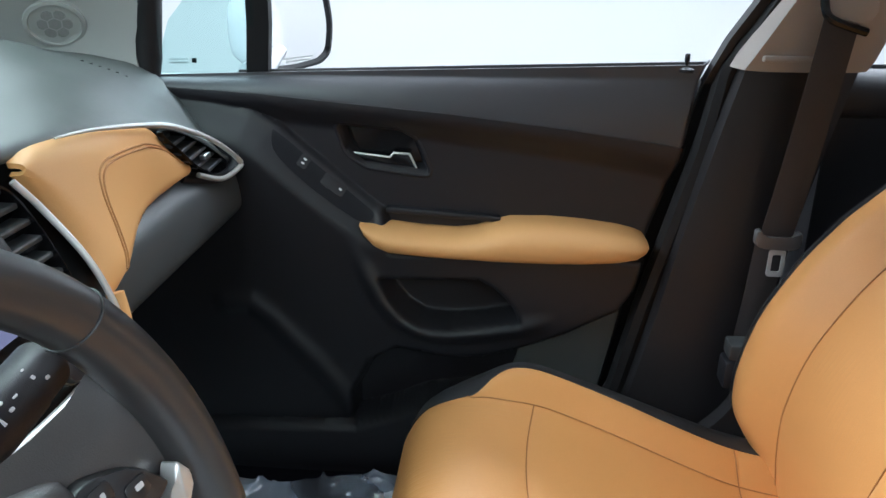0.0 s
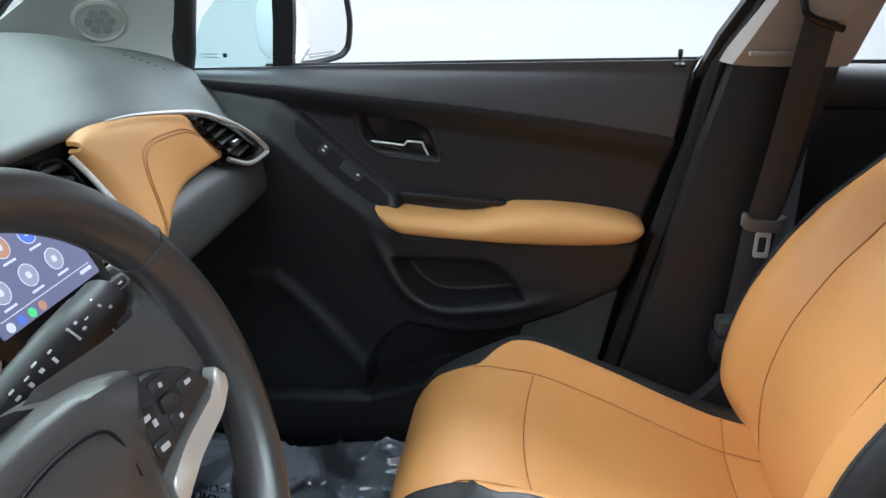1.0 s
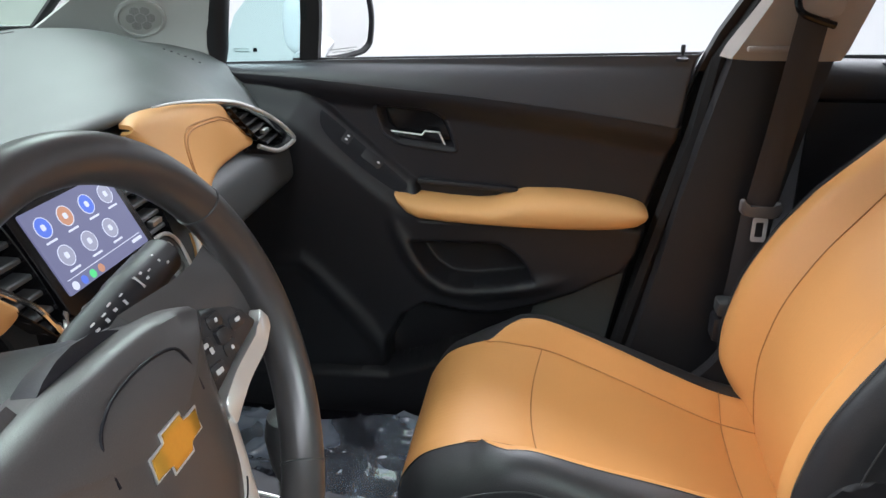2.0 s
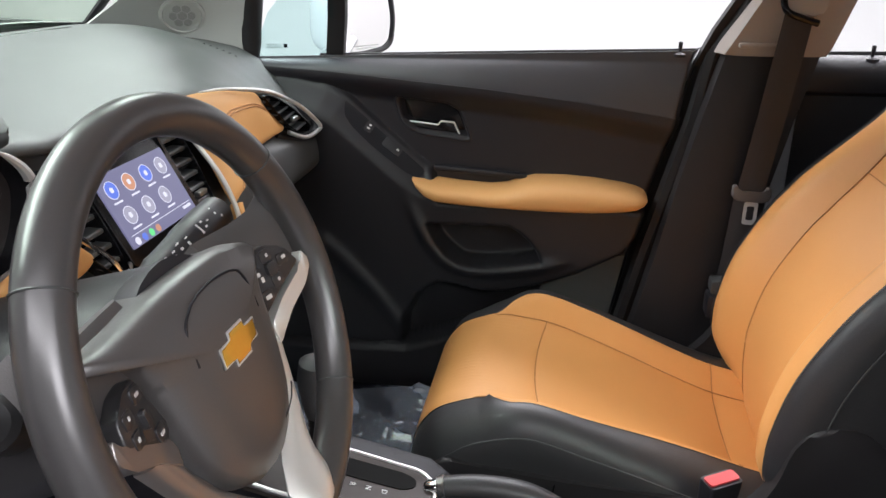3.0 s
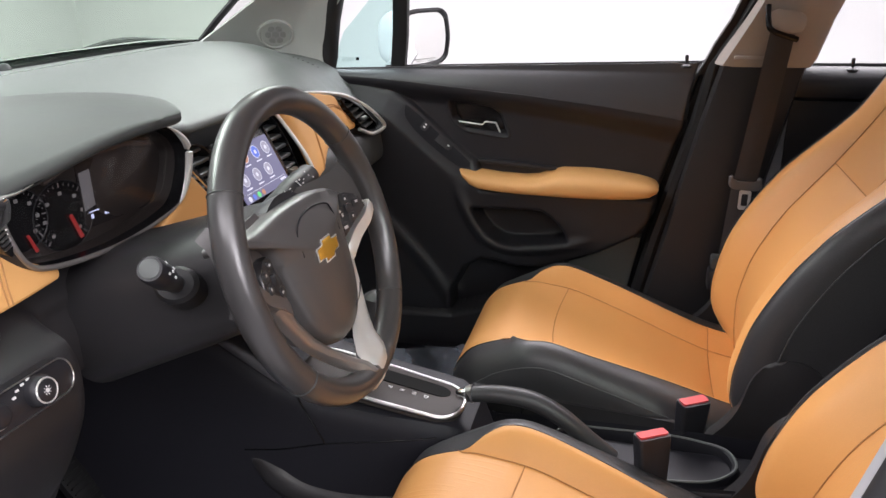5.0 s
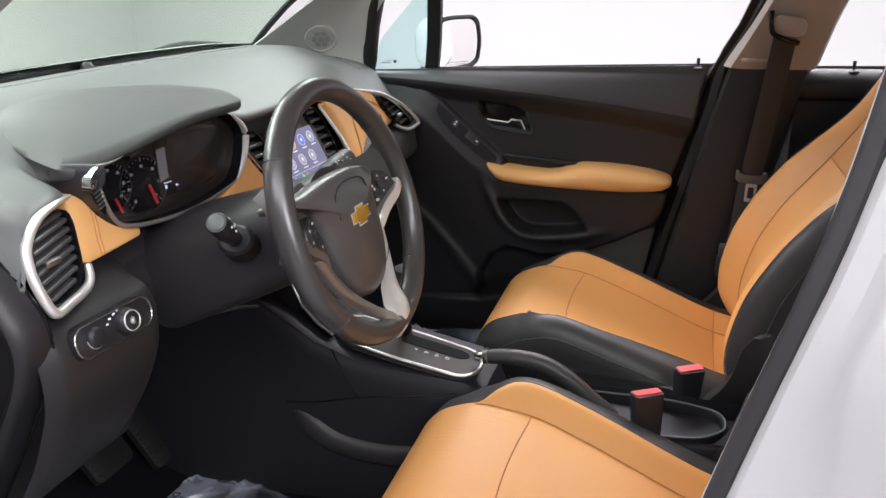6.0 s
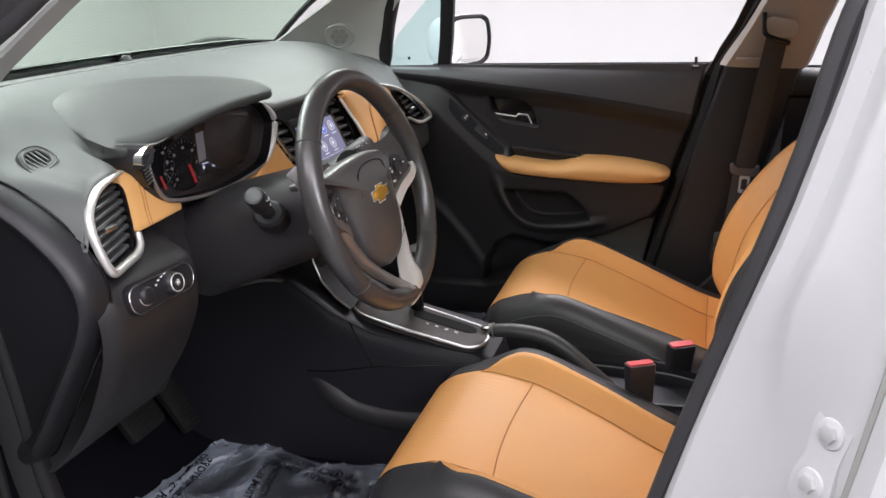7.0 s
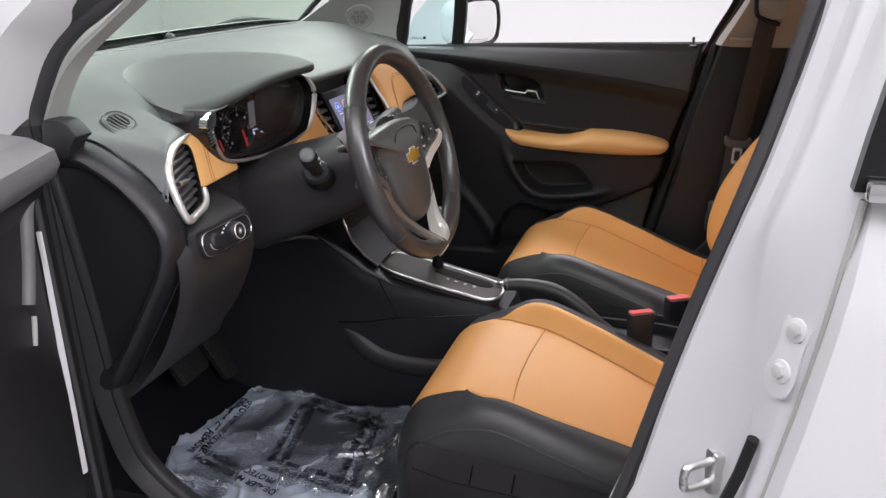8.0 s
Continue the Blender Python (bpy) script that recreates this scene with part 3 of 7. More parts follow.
    for z in (0.30, 0.45, 0.60, 0.75, 0.9, 1.0, 1.06, 1.10, 1.147):
        xr = along(REAR_EDGE, z)
        bulge = -0.872 - 0.012 * math.sin(math.pi * min(1, max(0, (z - 0.35) / 0.75))) + 0.012 * max(0, (z - 1.06) / 0.06)
        rows.append([Vector((x, y, z)) for x, y in ((xr + 0.004, -0.854), (xr + 0.008, bulge + 0.012), (xr + 0.014, bulge + 0.002), (xr + 0.03, bulge), (0.7, bulge - 0.004), (1.0, bulge - 0.002), (1.3, bulge + 0.01))])
    part("outer_panel", sheet(rows, 0.010), PAINT, rd)
    rows = []
    for z in (1.150, 1.165, 1.2, 1.28, 1.36, 1.45):
        x0 = along([(1.15, 0.398), (1.23, 0.409), (1.45, 0.45)], z)
        rows.append([Vector((x0 + a, -0.872 + b + slant(z), z)) for a, b in ((0.0, 0.02), (0.0, 0.0), (0.05, -0.003), (0.055, 0.012))])
    part("window_trim", sheet(rows, 0.006), GLOSS_BLACK, rd, "black window trim")
    part("belt_moulding", box((0.405, -0.892, 1.147), (1.3, -0.870, 1.166), 0.004), CHROME, rd, "bright chrome belt moulding")
    # grey tube standing in for the soft shading at the door's front edge
    part("front_gap_seal", tube([(along(REAR_EDGE, z) + 0.005, -0.855, z) for z in (0.40, 0.6, 0.8, 0.95, 1.05, 1.14)], 0.0035, 6), GREY_TRIM, rd)
    rows = [[Vector((x, -0.86 + lean(z), z)) for x in (0.46, 1.25)] for z in (1.12, 1.3, 1.45)]
    ob = part("window_pane", sheet(rows, 0.004), WINDSCREEN_GLASS, rd)


driver_side()


def open_driver_door():
    """The driver's door swung wide open, seen from its front inner corner."""
    d = thing("driver_door", "open car door with black inner panel and white frame", "car door")
    hinge, ang = Vector((-0.695, -0.795, 0)), radians(68)
    out = Vector((math.cos(ang) * 1.0, -math.sin(ang), 0)).normalized()   # along the door away from its hinge
    inner = Vector((out.y, -out.x, 0)) * -1                                # the way its inner face looks
    def P(u, z, v):
        return hinge + out * u + inner * v + Vector((0, 0, z))
    rows = []
    for z in (0.42, 0.6, 0.8, 1.0, 1.07):
        rows.append([P(u, z, v) for u, v in ((0.0, 0.0), (0.0, 0.035), (0.012, 0.045), (1.0, 0.045), (1.0, -0.09), (0.0, -0.09))])
    part("frame", loft(rows, ring=True, caps=True), RUBBER, d, "black sealed front edge")
    rows = []
    for z, v0, u0 in ((0.45, 0.050, 0.098), (0.60, 0.060, 0.090), (0.75, 0.060, 0.081), (0.90, 0.054, 0.072), (1.03, 0.055, 0.066), (1.065, 0.075, 0.055), (1.10, 0.088, 0.045), (1.118, 0.078, 0.04), (1.130, 0.02, 0.04)):
        rows.append([P(u, z, v) for u, v in ((u0 - 0.003, 0.03), (u0, v0 - 0.01), (u0 + 0.014, v0), (0.3, v0 + 0.004), (0.6, v0 + 0.004), (0.98, v0), (0.99, 0.03))])
    part("inner_panel", sheet(rows, 0.008), BLACK_PLASTIC, d, "black plastic inner panel")
    rows = []
    for z, u0, w in ((1.0, 0.067, 0.001), (0.93, 0.071, 0.005), (0.84, 0.076, 0.008), (0.74, 0.082, 0.012), (0.65, 0.087, 0.016), (0.60, 0.089, 0.015)):
        rows.append([P(u0 - 0.7 * w * a, z, v) for a, v in ((-0.4, 0.052), (0.1, 0.0575), (0.5, 0.059), (0.9, 0.057), (1.1, 0.052))])
    part("painted_edge", sheet(rows, 0.003), PAINT, d, "narrow white painted edge")
    rows = []
    for u in (0.03, 0.05, 0.3, 0.6, 0.98):
        d0 = 0.03 if u < 0.04 else 0.0
        rows.append([P(u, z - d0 * 0.3, v - d0) for z, v in ((1.06, 0.060), (1.075, 0.086), (1.095, 0.096), (1.115, 0.092), (1.132, 0.060), (1.140, 0.015), (1.138, -0.02))])
    part("upper_trim", sheet(rows, 0.006), LEDGE_SHEEN, d, "grained ledge along the window, sheen put into its grey")
    part("edge_seal", tube([P(0.018, z, 0.05) for z in (0.45, 0.7, 0.9, 1.08)], 0.009, 8), RUBBER, d)
    part("edge_seal", tube([P(0.04, z, 0.045) for z in (0.45, 0.7, 0.9, 1.06)], 0.007, 8), SEAL_GREY, d)
    part("edge_strip", tube([P(p.x, p.z, 0.058) for p in curve([(0.02, 0, 1.082), (0.061, 0, 1.070), (0.09, 0, 1.05), (0.106, 0, 1.022), (0.124, 0, 0.971), (0.147, 0, 0.922)], 4)], 0.0105, 10), LEDGE_SHEEN, d, "pale grey edge strip")
    part("edge_strip", tube([P(0.136, 0.90, 0.058), P(0.151, 0.862, 0.058)], 0.004, 8), GREY_TRIM, d)
    # black corner cover at the foot of the windscreen pillar
    m = frame_of((0, -0.745, 0), (1, 0, 0), (0, 0, 1))
    o = [(-0.660, 1.143), (-0.620, 1.143), (-0.596, 1.120), (-0.612, 1.110), (-0.622, 1.086), (-0.668, 1.087)]
    cc = part("corner_cover", slab(smooth_outline(o, 3, 0.25), m, 0.010, 0.004, low=-0.02), BLACK_PLASTIC)
    tagged(cc, "black plastic corner cover at the windscreen pillar's foot", "cover", kind="structure")


open_driver_door()

# ---- passenger's door ----
BELT = [(-0.75, 1.094), (-0.384, 1.104), (-0.055, 1.111), (0.30, 1.119)]
CREASE = [(-0.75, 1.085), (-0.63, 1.078), (-0.48, 1.067), (-0.337, 1.051), (-0.147, 1.031), (0.042, 1.005), (0.211, 0.974), (0.30, 0.955)]
LOWER = [(-0.90, 1.10), (-0.644, 1.078), (-0.566, 1.066), (-0.490, 1.041), (-0.451, 1.017), (-0.407, 0.976), (-0.347, 0.923), (-0.275, 0.862), (-0.252, 0.80), (0.14, 0.80), (0.20, 0.79), (0.193, 0.762), (0.15, 0.695), (0.06, 0.645), (-0.02, 0.613), (-0.09, 0.592), (-0.158, 0.589), (-0.205, 0.600), (-0.250, 0.606), (-0.300, 0.575), (-0.335, 0.510), (-0.350, 0.2), (-0.90, 0.2)]
REAR = [(0.36, 0.10), (0.53, 0.142), (0.796, 0.190), (0.979, 0.242), (1.113, 0.277), (1.2, 0.29)]
POCKET = [(-0.277, 0.745), (-0.186, 0.747), (-0.096, 0.748), (-0.070, 0.733), (-0.049, 0.713), (-0.032, 0.690), (-0.023, 0.668), (-0.08, 0.657), (-0.147, 0.649), (-0.18, 0.650), (-0.205, 0.656), (-0.235, 0.676), (-0.258, 0.706)]
BIN_TOP = [(-0.8, 0.435), (-0.64, 0.438), (-0.327, 0.447), (-0.26, 0.468), (-0.192, 0.50), (0.2, 0.56)]
POCKET_LIP = [(-0.325, 0.830), (-0.300, 0.765), (-0.274, 0.708), (-0.245, 0.672), (-0.212, 0.650), (-0.18, 0.642), (-0.147, 0.641), (-0.08, 0.649), (-0.015, 0.661), (0.06, 0.680)]
SPEAKER_RIDGE = [(-0.56, 0.690), (-0.515, 0.695), (-0.48, 0.665), (-0.40, 0.575), (-0.335, 0.487)]
RECESS = [(-0.343, 1.018), (-0.240, 1.009), (-0.208, 0.988), (-0.190, 0.934), (-0.304, 0.948), (-0.334, 0.975)]


def door_y(x, z):
    """The inner face of the door panel: y at a place along the car and height."""
    belt, cr = along(BELT, x), along(CREASE, x)
    if z > cr:
        u = min(1.0, (z - cr) / max(0.01, belt - cr))
        p = -0.030 + 0.056 * math.sqrt(max(0.0, 1 - u * u))
    else:
        p = 0.026 * (1 - smooth01((cr - z) / 0.050))
    p *= 1 - 0.45 * smooth01((x - 0.0) / 0.28) if p > 0 else 1
    d = -outside(LOWER, x, z)
    front = smooth01((-0.24 - x) / 0.05) * smooth01((z - 0.80) / 0.06)
    step = lerp(smooth01(d / 0.016 + 0.5), 0.30 * smooth01(d / 0.008 + 0.5) + 0.70 * smooth01(d / 0.065), front)
    p = max(p, 0.052 * step)
    p -= 0.062 * smooth01(-outside(POCKET, x, z) / 0.014 + 0.4)
    p -= 0.026 * smooth01(-outside(RECESS, x, z) / 0.010 + 0.5)
    p += 0.010 * math.exp(-(near_line(POCKET_LIP, x, z) / 0.014) ** 2) * smooth01((0.82 - z) / 0.09) * smooth01((0.06 - x) / 0.10)
    p += 0.009 * math.exp(-(near_line(SPEAKER_RIDGE, x, z) / 0.018) ** 2)
    shelf = 0.080 * smooth01((along(BIN_TOP, x) - z) / 0.014 + 0.5) * smooth01((-0.04 - x) / 0.06)
    if shelf > 0.001:
        p = max(p, shelf)
    return 0.742 - p


def door_frame(x, z):
    """A frame on the door panel's face, its y pointing up along it and its z at the driver."""
    h = 0.006
    r = Vector((2 * h, door_y(x + h, z) - door_y(x - h, z), 0))
    u = Vector((0, door_y(x, z + h) - door_y(x, z - h), 2 * h))
    return frame_of((x, door_y(x, z), z), r, u)


def passenger_door():
    d = thing("passenger_door", "black car door panel with tan armrest and chrome handle", "car door")
    rows = []
    nx = 300
    for i in range(nx + 1):
        row = []
        for k in range(181):
            s = i / nx
            zt = 0.36 + 0.75 * k / 180
            x0 = -0.76 if zt < 1.02 else lerp(-0.76, -0.70, (zt - 1.02) / 0.08)
            x = lerp(x0, along(REAR, zt), s)
            cr, top = along(CREASE, x), along(BELT, x)
            if k <= 150:
                z = lerp(0.36, cr, k / 150)
            else:
                z = lerp(cr, top, math.sin((k - 150) / 30 * math.pi / 2))
            row.append(Vector((x, door_y(x, z) + 0.03 * smooth01((s - 0.988) / 0.012), z)))
        rows.append(row)
    part("panel", sheet([row[:153] for row in rows], 0.004), BLACK_PLASTIC, d, sharp=80)
    part("upper_trim", sheet([row[152:] for row in rows], 0.004), DOOR_UPPER_LIT, d, "upper trim below the window, window light in its colour", sharp=80)
    # lighter lower rear kick panel
    rows = []
    for k in range(9):
        z = 0.40 + 0.035 * k
        r = along(REAR, z) - 0.012
        l = along([(0.40, -0.06), (0.53, -0.04), (0.62, -0.015), (0.68, 0.09), (0.73, 0.15)], z)
        rows.append([Vector((lerp(l, r, s), 0.733 - 0.006 * math.sin(math.pi * s), z)) for s in (0, 0.03, 0.25, 0.5, 0.75, 0.97, 1)])
    part("kick_panel", sheet(rows, 0.004), DASH_TOP, d, "dark grey lower panel")
    # armrest in tan, a narrow pull widening to the elbow rest
    rows = []
    for x, top, bot, inn in ((-0.307, 0.851, 0.845, 0.688), (-0.299, 0.850, 0.829, 0.680), (-0.280, 0.847, 0.811, 0.672), (-0.255, 0.843, 0.801, 0.668), (-0.20, 0.837, 0.796, 0.668), (-0.14, 0.834, 0.794, 0.665),
                             (-0.105, 0.838, 0.794, 0.662), (-0.075, 0.849, 0.793, 0.660), (-0.045, 0.857, 0.793, 0.658), (0.02, 0.858, 0.793, 0.656), (0.08, 0.854, 0.794, 0.656), (0.14, 0.846, 0.797, 0.660), (0.170, 0.839, 0.801, 0.666), (0.186, 0.832, 0.809, 0.676), (0.192, 0.824, 0.815, 0.688)):
        h = top - bot
        sec = [(0.75, bot - 0.004), (inn + 0.020, bot), (inn + 0.006, bot + 0.06 * h), (inn + 0.001, bot + 0.22 * h), (inn, bot + 0.42 * h), (inn + 0.003, bot + 0.60 * h), (inn + 0.012, bot + 0.76 * h), (inn + 0.028, bot + 0.88 * h), (inn + 0.05, top - 0.003), (0.75, top)]
        rows.append([Vector((x, p.y, p.z)) for p in curve([(0, y, z) for y, z in sec], 3)])
    part("armrest", loft(rows, ring=True, caps=True), TAN_TRIM, d, "padded tan armrest")
    # ledge and well of the pull cup ahead of the elbow rest
    bm = box((-0.266, 0.724, -0.005), (-0.062, 0.748, 0.006), 0.003, m=Matrix.Translation((0, 0, 0.846)) @ Matrix.Rotation(radians(4), 4, "Y"))
    part("pull_cup", bm, BLACK_PLASTIC, d)
    # black sheet added along the panel's rear edge to keep the gap dark
    rows = [[Vector((along(REAR, z) + a, y, z)) for a, y in ((-0.012, 0.745), (-0.004, 0.765), (0.05, 0.772), (0.10, 0.768))] for z in (0.36, 0.5, 0.65, 0.8, 0.95, 1.095)]
    part("rear_return", sheet(rows, 0.004), RUBBER, d)
    # handle: soft rim, black cup, lever with a chrome upper and rear edge
    bez = [(-0.353, 1.021), (-0.238, 1.012), (-0.206, 0.992), (-0.180, 0.922), (-0.300, 0.938), (-0.336, 0.962)]
    rim = [Vector((x, door_y(x, z) - 0.0005, z)) for x, z in smooth_outline(bez, 6, 0.30)]
    part("handle_bezel", tube(rim, 0.0055, 10, closed=True, up=(0, 1, 0)), BLACK_PLASTIC, d)
    inset = [(-0.338, 1.010), (-0.246, 1.003), (-0.218, 0.986), (-0.198, 0.935), (-0.300, 0.949), (-0.326, 0.968)]
    part("handle_cup", slab(smooth_outline(inset, 5, 0.3), frame_of((0, 0.766, 0), (1, 0, 0), (0, 0, 1)), 0.004, 0.002), GLOSS_BLACK, d)
    lever = [(-0.330, 0.963), (-0.256, 0.955), (-0.250, 0.963), (-0.223, 0.961), (-0.210, 0.932), (-0.300, 0.944), (-0.322, 0.953)]
    hh = part("handle", slab(smooth_outline(lever, 4, 0.2), frame_of((0, 0.758, 0), (1, 0, 0), (0, 0, 1)), 0.012, 0.003), GLOSS_BLACK, d, "black door pull with chrome edge")
    edge = [(-0.331, 0.960), (-0.329, 0.964), (-0.258, 0.956), (-0.251, 0.964), (-0.223, 0.962), (-0.209, 0.932), (-0.224, 0.932)]
    part("handle_chrome", tube([Vector((x, 0.7455, z)) for x, z in edge], [0.0010, 0.0018, 0.0020, 0.0024, 0.0026, 0.0022, 0.0010], 8, up=(0, 1, 0)), SATIN_PALE, hh, "chrome edge")
    part("handle_underline", tube([Vector((x, 0.7455, z)) for x, z in ((-0.322, 0.9535), (-0.30, 0.9455), (-0.212, 0.9335))], 0.0010, 6, up=(0, 1, 0)), SATIN, hh)
    # switch plate let into the sweep, with a lock switch and a window switch
    hi = curve([(-0.455, 0, 1.008), (-0.430, 0, 0.988), (-0.400, 0, 0.961), (-0.350, 0, 0.917), (-0.295, 0, 0.869), (-0.284, 0, 0.857)], 8)
    lo = curve([(-0.458, 0, 1.004), (-0.455, 0, 0.978), (-0.428, 0, 0.944), (-0.372, 0, 0.894), (-0.312, 0, 0.850), (-0.290, 0, 0.848)], 8)
    def on_door(p, lift):
        return Vector((p.x, door_y(p.x, p.z) - lift, p.z))
    rows = [[on_door(lerp(a, b, t), 0.0022) for a, b in zip(hi, lo)] for t in [k / 8 for k in range(9)]]
    pl = part("switch_plate", sheet(rows, 0.003), DARK_SOFT, d, "black switch plate")
    part("plate_border", tube([on_door(p, 0.0012) for p in hi + lo[::-1]], 0.0014, 6, closed=True, up=(0, 1, 0)), GLOSS_BLACK, pl)
    for name, cx, cz, w, h in (("lock_switch", -0.406, 0.952, 0.018, 0.024), ("window_switch", -0.356, 0.910, 0.046, 0.022)):
        mm = door_frame(cx, cz) @ Matrix.Translation((0, 0, 0.002)) @ Matrix.Rotation(radians(-41), 4, "Z")
        part("switch_frame", slab(rounded(w + 0.007, h + 0.006, 0.004), mm, 0.0012, low=-0.004), GLOSS_BLACK, pl)
        sw = part(name, slab(rounded(w, h, 0.004), mm, 0.0045, 0.0018), BLACK_PLASTIC, pl)
        for dy in ((0.004, -0.004) if w < 0.03 else (0.0,)):
            part("symbol", slab(rounded(0.0060, 0.0034, 0.001), mm @ Matrix.Translation((w * 0.30 if w > 0.03 else 0, dy, 0.0045)), 0.0006), WHITE_PRINT, sw)
    # speaker panel line and door lock pin
    pin = thing("door_lock_pin", "small black door lock pin on the window ledge", "lock pin", group="lock pins")
    part("collar", loft([[Vector((r * math.cos(a), r * math.sin(a), h)) for a in [k * 2 * math.pi / 16 for k in range(16)]] for r, h in ((0.013, -0.004), (0.013, 0.001), (0.009, 0.004), (0.004, 0.005))], ring=True, caps=True), BLACK_PLASTIC, pin)
    part("stem", loft([[Vector((r * math.cos(a), r * math.sin(a), h)) for a in [k * 2 * math.pi / 10 for k in range(10)]] for r, h in ((0.003, 0), (0.003, 0.012), (0.0042, 0.014), (0.0042, 0.024), (0.003, 0.0255))], ring=True, caps=True), BLACK_PLASTIC, pin)
    pin.location = (0.233, 0.745, 1.110)
    copy_thing(pin, Matrix.Translation((0.590, 0.744, 1.106)))
    return d


passenger_door()


def rear_passenger_door():
    d = thing("rear_door_panel", "black inner panel of the closed rear car door", "car door", kind="structure")
    rows = []
    for x in [0.47 + 0.06 * k for k in range(13)]:
        rows.append([Vector((x, y, z)) for y, z in ((0.775, 1.10), (0.765, 1.112), (0.742, 1.108), (0.722, 1.092), (0.715, 1.07), (0.722, 1.045), (0.74, 1.035), (0.742, 0.98), (0.742, 0.8), (0.70, 0.75), (0.70, 0.55), (0.735, 0.5), (0.735, 0.36))])
    part("panel", sheet(rows, 0.005), BLACK_PLASTIC, d)
    part("belt_seal", tube([(0.47, 0.768, 1.112), (1.2, 0.768, 1.118)], 0.005, 6), RUBBER, d)


rear_passenger_door()


def outer_skin():
    """Outer skins of the passenger's doors, which close that side."""
    for x0, x1 in ((-0.70, 0.33), (0.35, 1.28)):
        rows = [[Vector((x, y, z)) for x in (x0, (x0 + x1) / 2, x1)] for z, y in ((0.25, 0.84), (0.5, 0.87), (0.8, 0.88), (1.0, 0.86), (1.09, 0.80))]
        tagged(part("outer_door_skin", sheet(rows, 0.01), PAINT), "white painted outer skin of a car door", "car panel", kind="structure")


outer_skin()


def wing_mirror():
    w = thing("wing_mirror", "white car wing mirror with black rim outside the window", "wing mirror")
    m = frame_of((-0.480, 0.995, 1.150), (0.62, 0.785, 0.0), (0.02, 0, 1))
    o = [(-0.088, -0.075), (-0.02, -0.080), (0.055, -0.072), (0.078, -0.055), (0.088, 0.0), (0.078, 0.062), (0.055, 0.078), (-0.088, 0.078)]
    sm = smooth_outline(o, 4)
    rows = [[m @ Vector((x * s, y * s, h)) for x, y in sm] for s, h in ((1.0, 0.0), (1.03, -0.01), (1.04, -0.04), (1.0, -0.08), (0.90, -0.115), (0.72, -0.145), (0.45, -0.165), (0.15, -0.175))]
    part("housing", loft(rows, ring=True, caps=True), PAINT, w, "white painted housing")
    rows = [[m @ Vector((x * s, y * s, h)) for x, y in sm] for s, h in ((1.05, -0.006), (1.05, 0.006), (0.97, 0.009), (0.89, 0.004), (0.89, -0.004))]
    part("rim", loft(rows, ring=True, loop=True), GLOSS_BLACK, w, "black rim")
    gl = part("mirror_glass", slab([(x * 0.925, y * 0.925) for x, y in sm], m, 0.003), MIRROR, w, "mirror glass")
    for y, wd in ((-0.058, 0.075), (-0.064, 0.06)):
        part("warning_text_bar", slab(rounded(wd, 0.0022, 0.001), m @ Matrix.Translation((0.0, y, 0.003)), 0.0006), GREY_TRIM, gl)
    part("arm", tube([(-0.53, 0.88, 1.08), (-0.53, 0.93, 1.09), (-0.52, 0.97, 1.11)], [0.035, 0.032, 0.03], 12, flat=0.6), PAINT, w)


wing_mirror()


def seat_belt():
    b = thing("seat_belt", "black webbing seat belt with steel tongue on the door pillar", "seat belt")
    d_ring, tongue, low = Vector((0.418, 0.632, 1.200)), Vector((0.380, 0.640, 0.862)), Vector((0.360, 0.655, 0.60))
    def strip(a, c, w):
        rows = []
        for k in range(9):
            t = k / 8
            p = lerp(a, c, t) + Vector((0, -0.006 * math.sin(math.pi * t), 0))
            rows.append([p + Vector((w * s, 0.004 * abs(s) * 2, 0)) for s in (-0.5, -0.25, 0, 0.25, 0.5)])
        return sheet(rows, 0.002)
    part("webbing", strip(d_ring, tongue, 0.050), WEBBING, b)
    part("webbing", strip(tongue + Vector((-0.002, 0.012, 0)), low, 0.047), WEBBING, b)
    m = frame_of(d_ring + Vector((0.004, -0.002, 0.018)), (1, 0.05, -0.16), (0.16, 0.2, 1))
    g = part("guide_loop", slab(rounded(0.075, 0.045, 0.018), m, 0.010, 0.004, low=-0.004), BEIGE, b, "beige belt guide cover")
    part("guide_bar", tube(curve([m @ Vector(p) for p in ((-0.045, 0.028, 0.004), (-0.040, 0.0, 0.009), (-0.030, -0.022, 0.012), (0.0, -0.030, 0.012), (0.028, -0.034, 0.012))], 4), 0.006, 8), GLOSS_BLACK, g, "black guide bar")
    m = frame_of(tongue + Vector((0.0, -0.006, 0.0)), (1, 0, -0.02), (0.05, 0.05, 1))
    part("tongue_grip", slab(smooth_outline([(-0.036, 0.014), (-0.028, 0.016), (-0.024, 0.004), (0.024, 0.002), (0.028, 0.014), (0.036, 0.012), (0.036, -0.010), (0.026, -0.017), (-0.026, -0.015), (-0.036, -0.008)], 3), m, 0.008, 0.003, low=-0.006), material("dark_grey_plastic", (0.12, 0.115, 0.115), 0.45), b, "dark grey plastic grip")
    mm = m @ Matrix.Translation((0.003, -0.040, 0))
    bm = loft([[mm @ Vector((x * s, y * s2, h)) for x, y in rounded(0.026, 0.046, 0.005)] for s, s2, h in ((1, 1, 0), (1, 1, 0.003), (0.55, 0.62, 0.003), (0.55, 0.62, 0))], ring=True, loop=True)
    part("tongue", bm, BRIGHT_STEEL, b, "bright steel tongue")
    part("end_fitting", box((0.322, 0.60, 0.655), (0.372, 0.64, 0.685), 0.006), DASH_LOW, b)
    part("end_fitting_cover", box((0.318, 0.60, 0.60), (0.372, 0.645, 0.652), 0.008), BLACK_PLASTIC, b)


seat_belt()

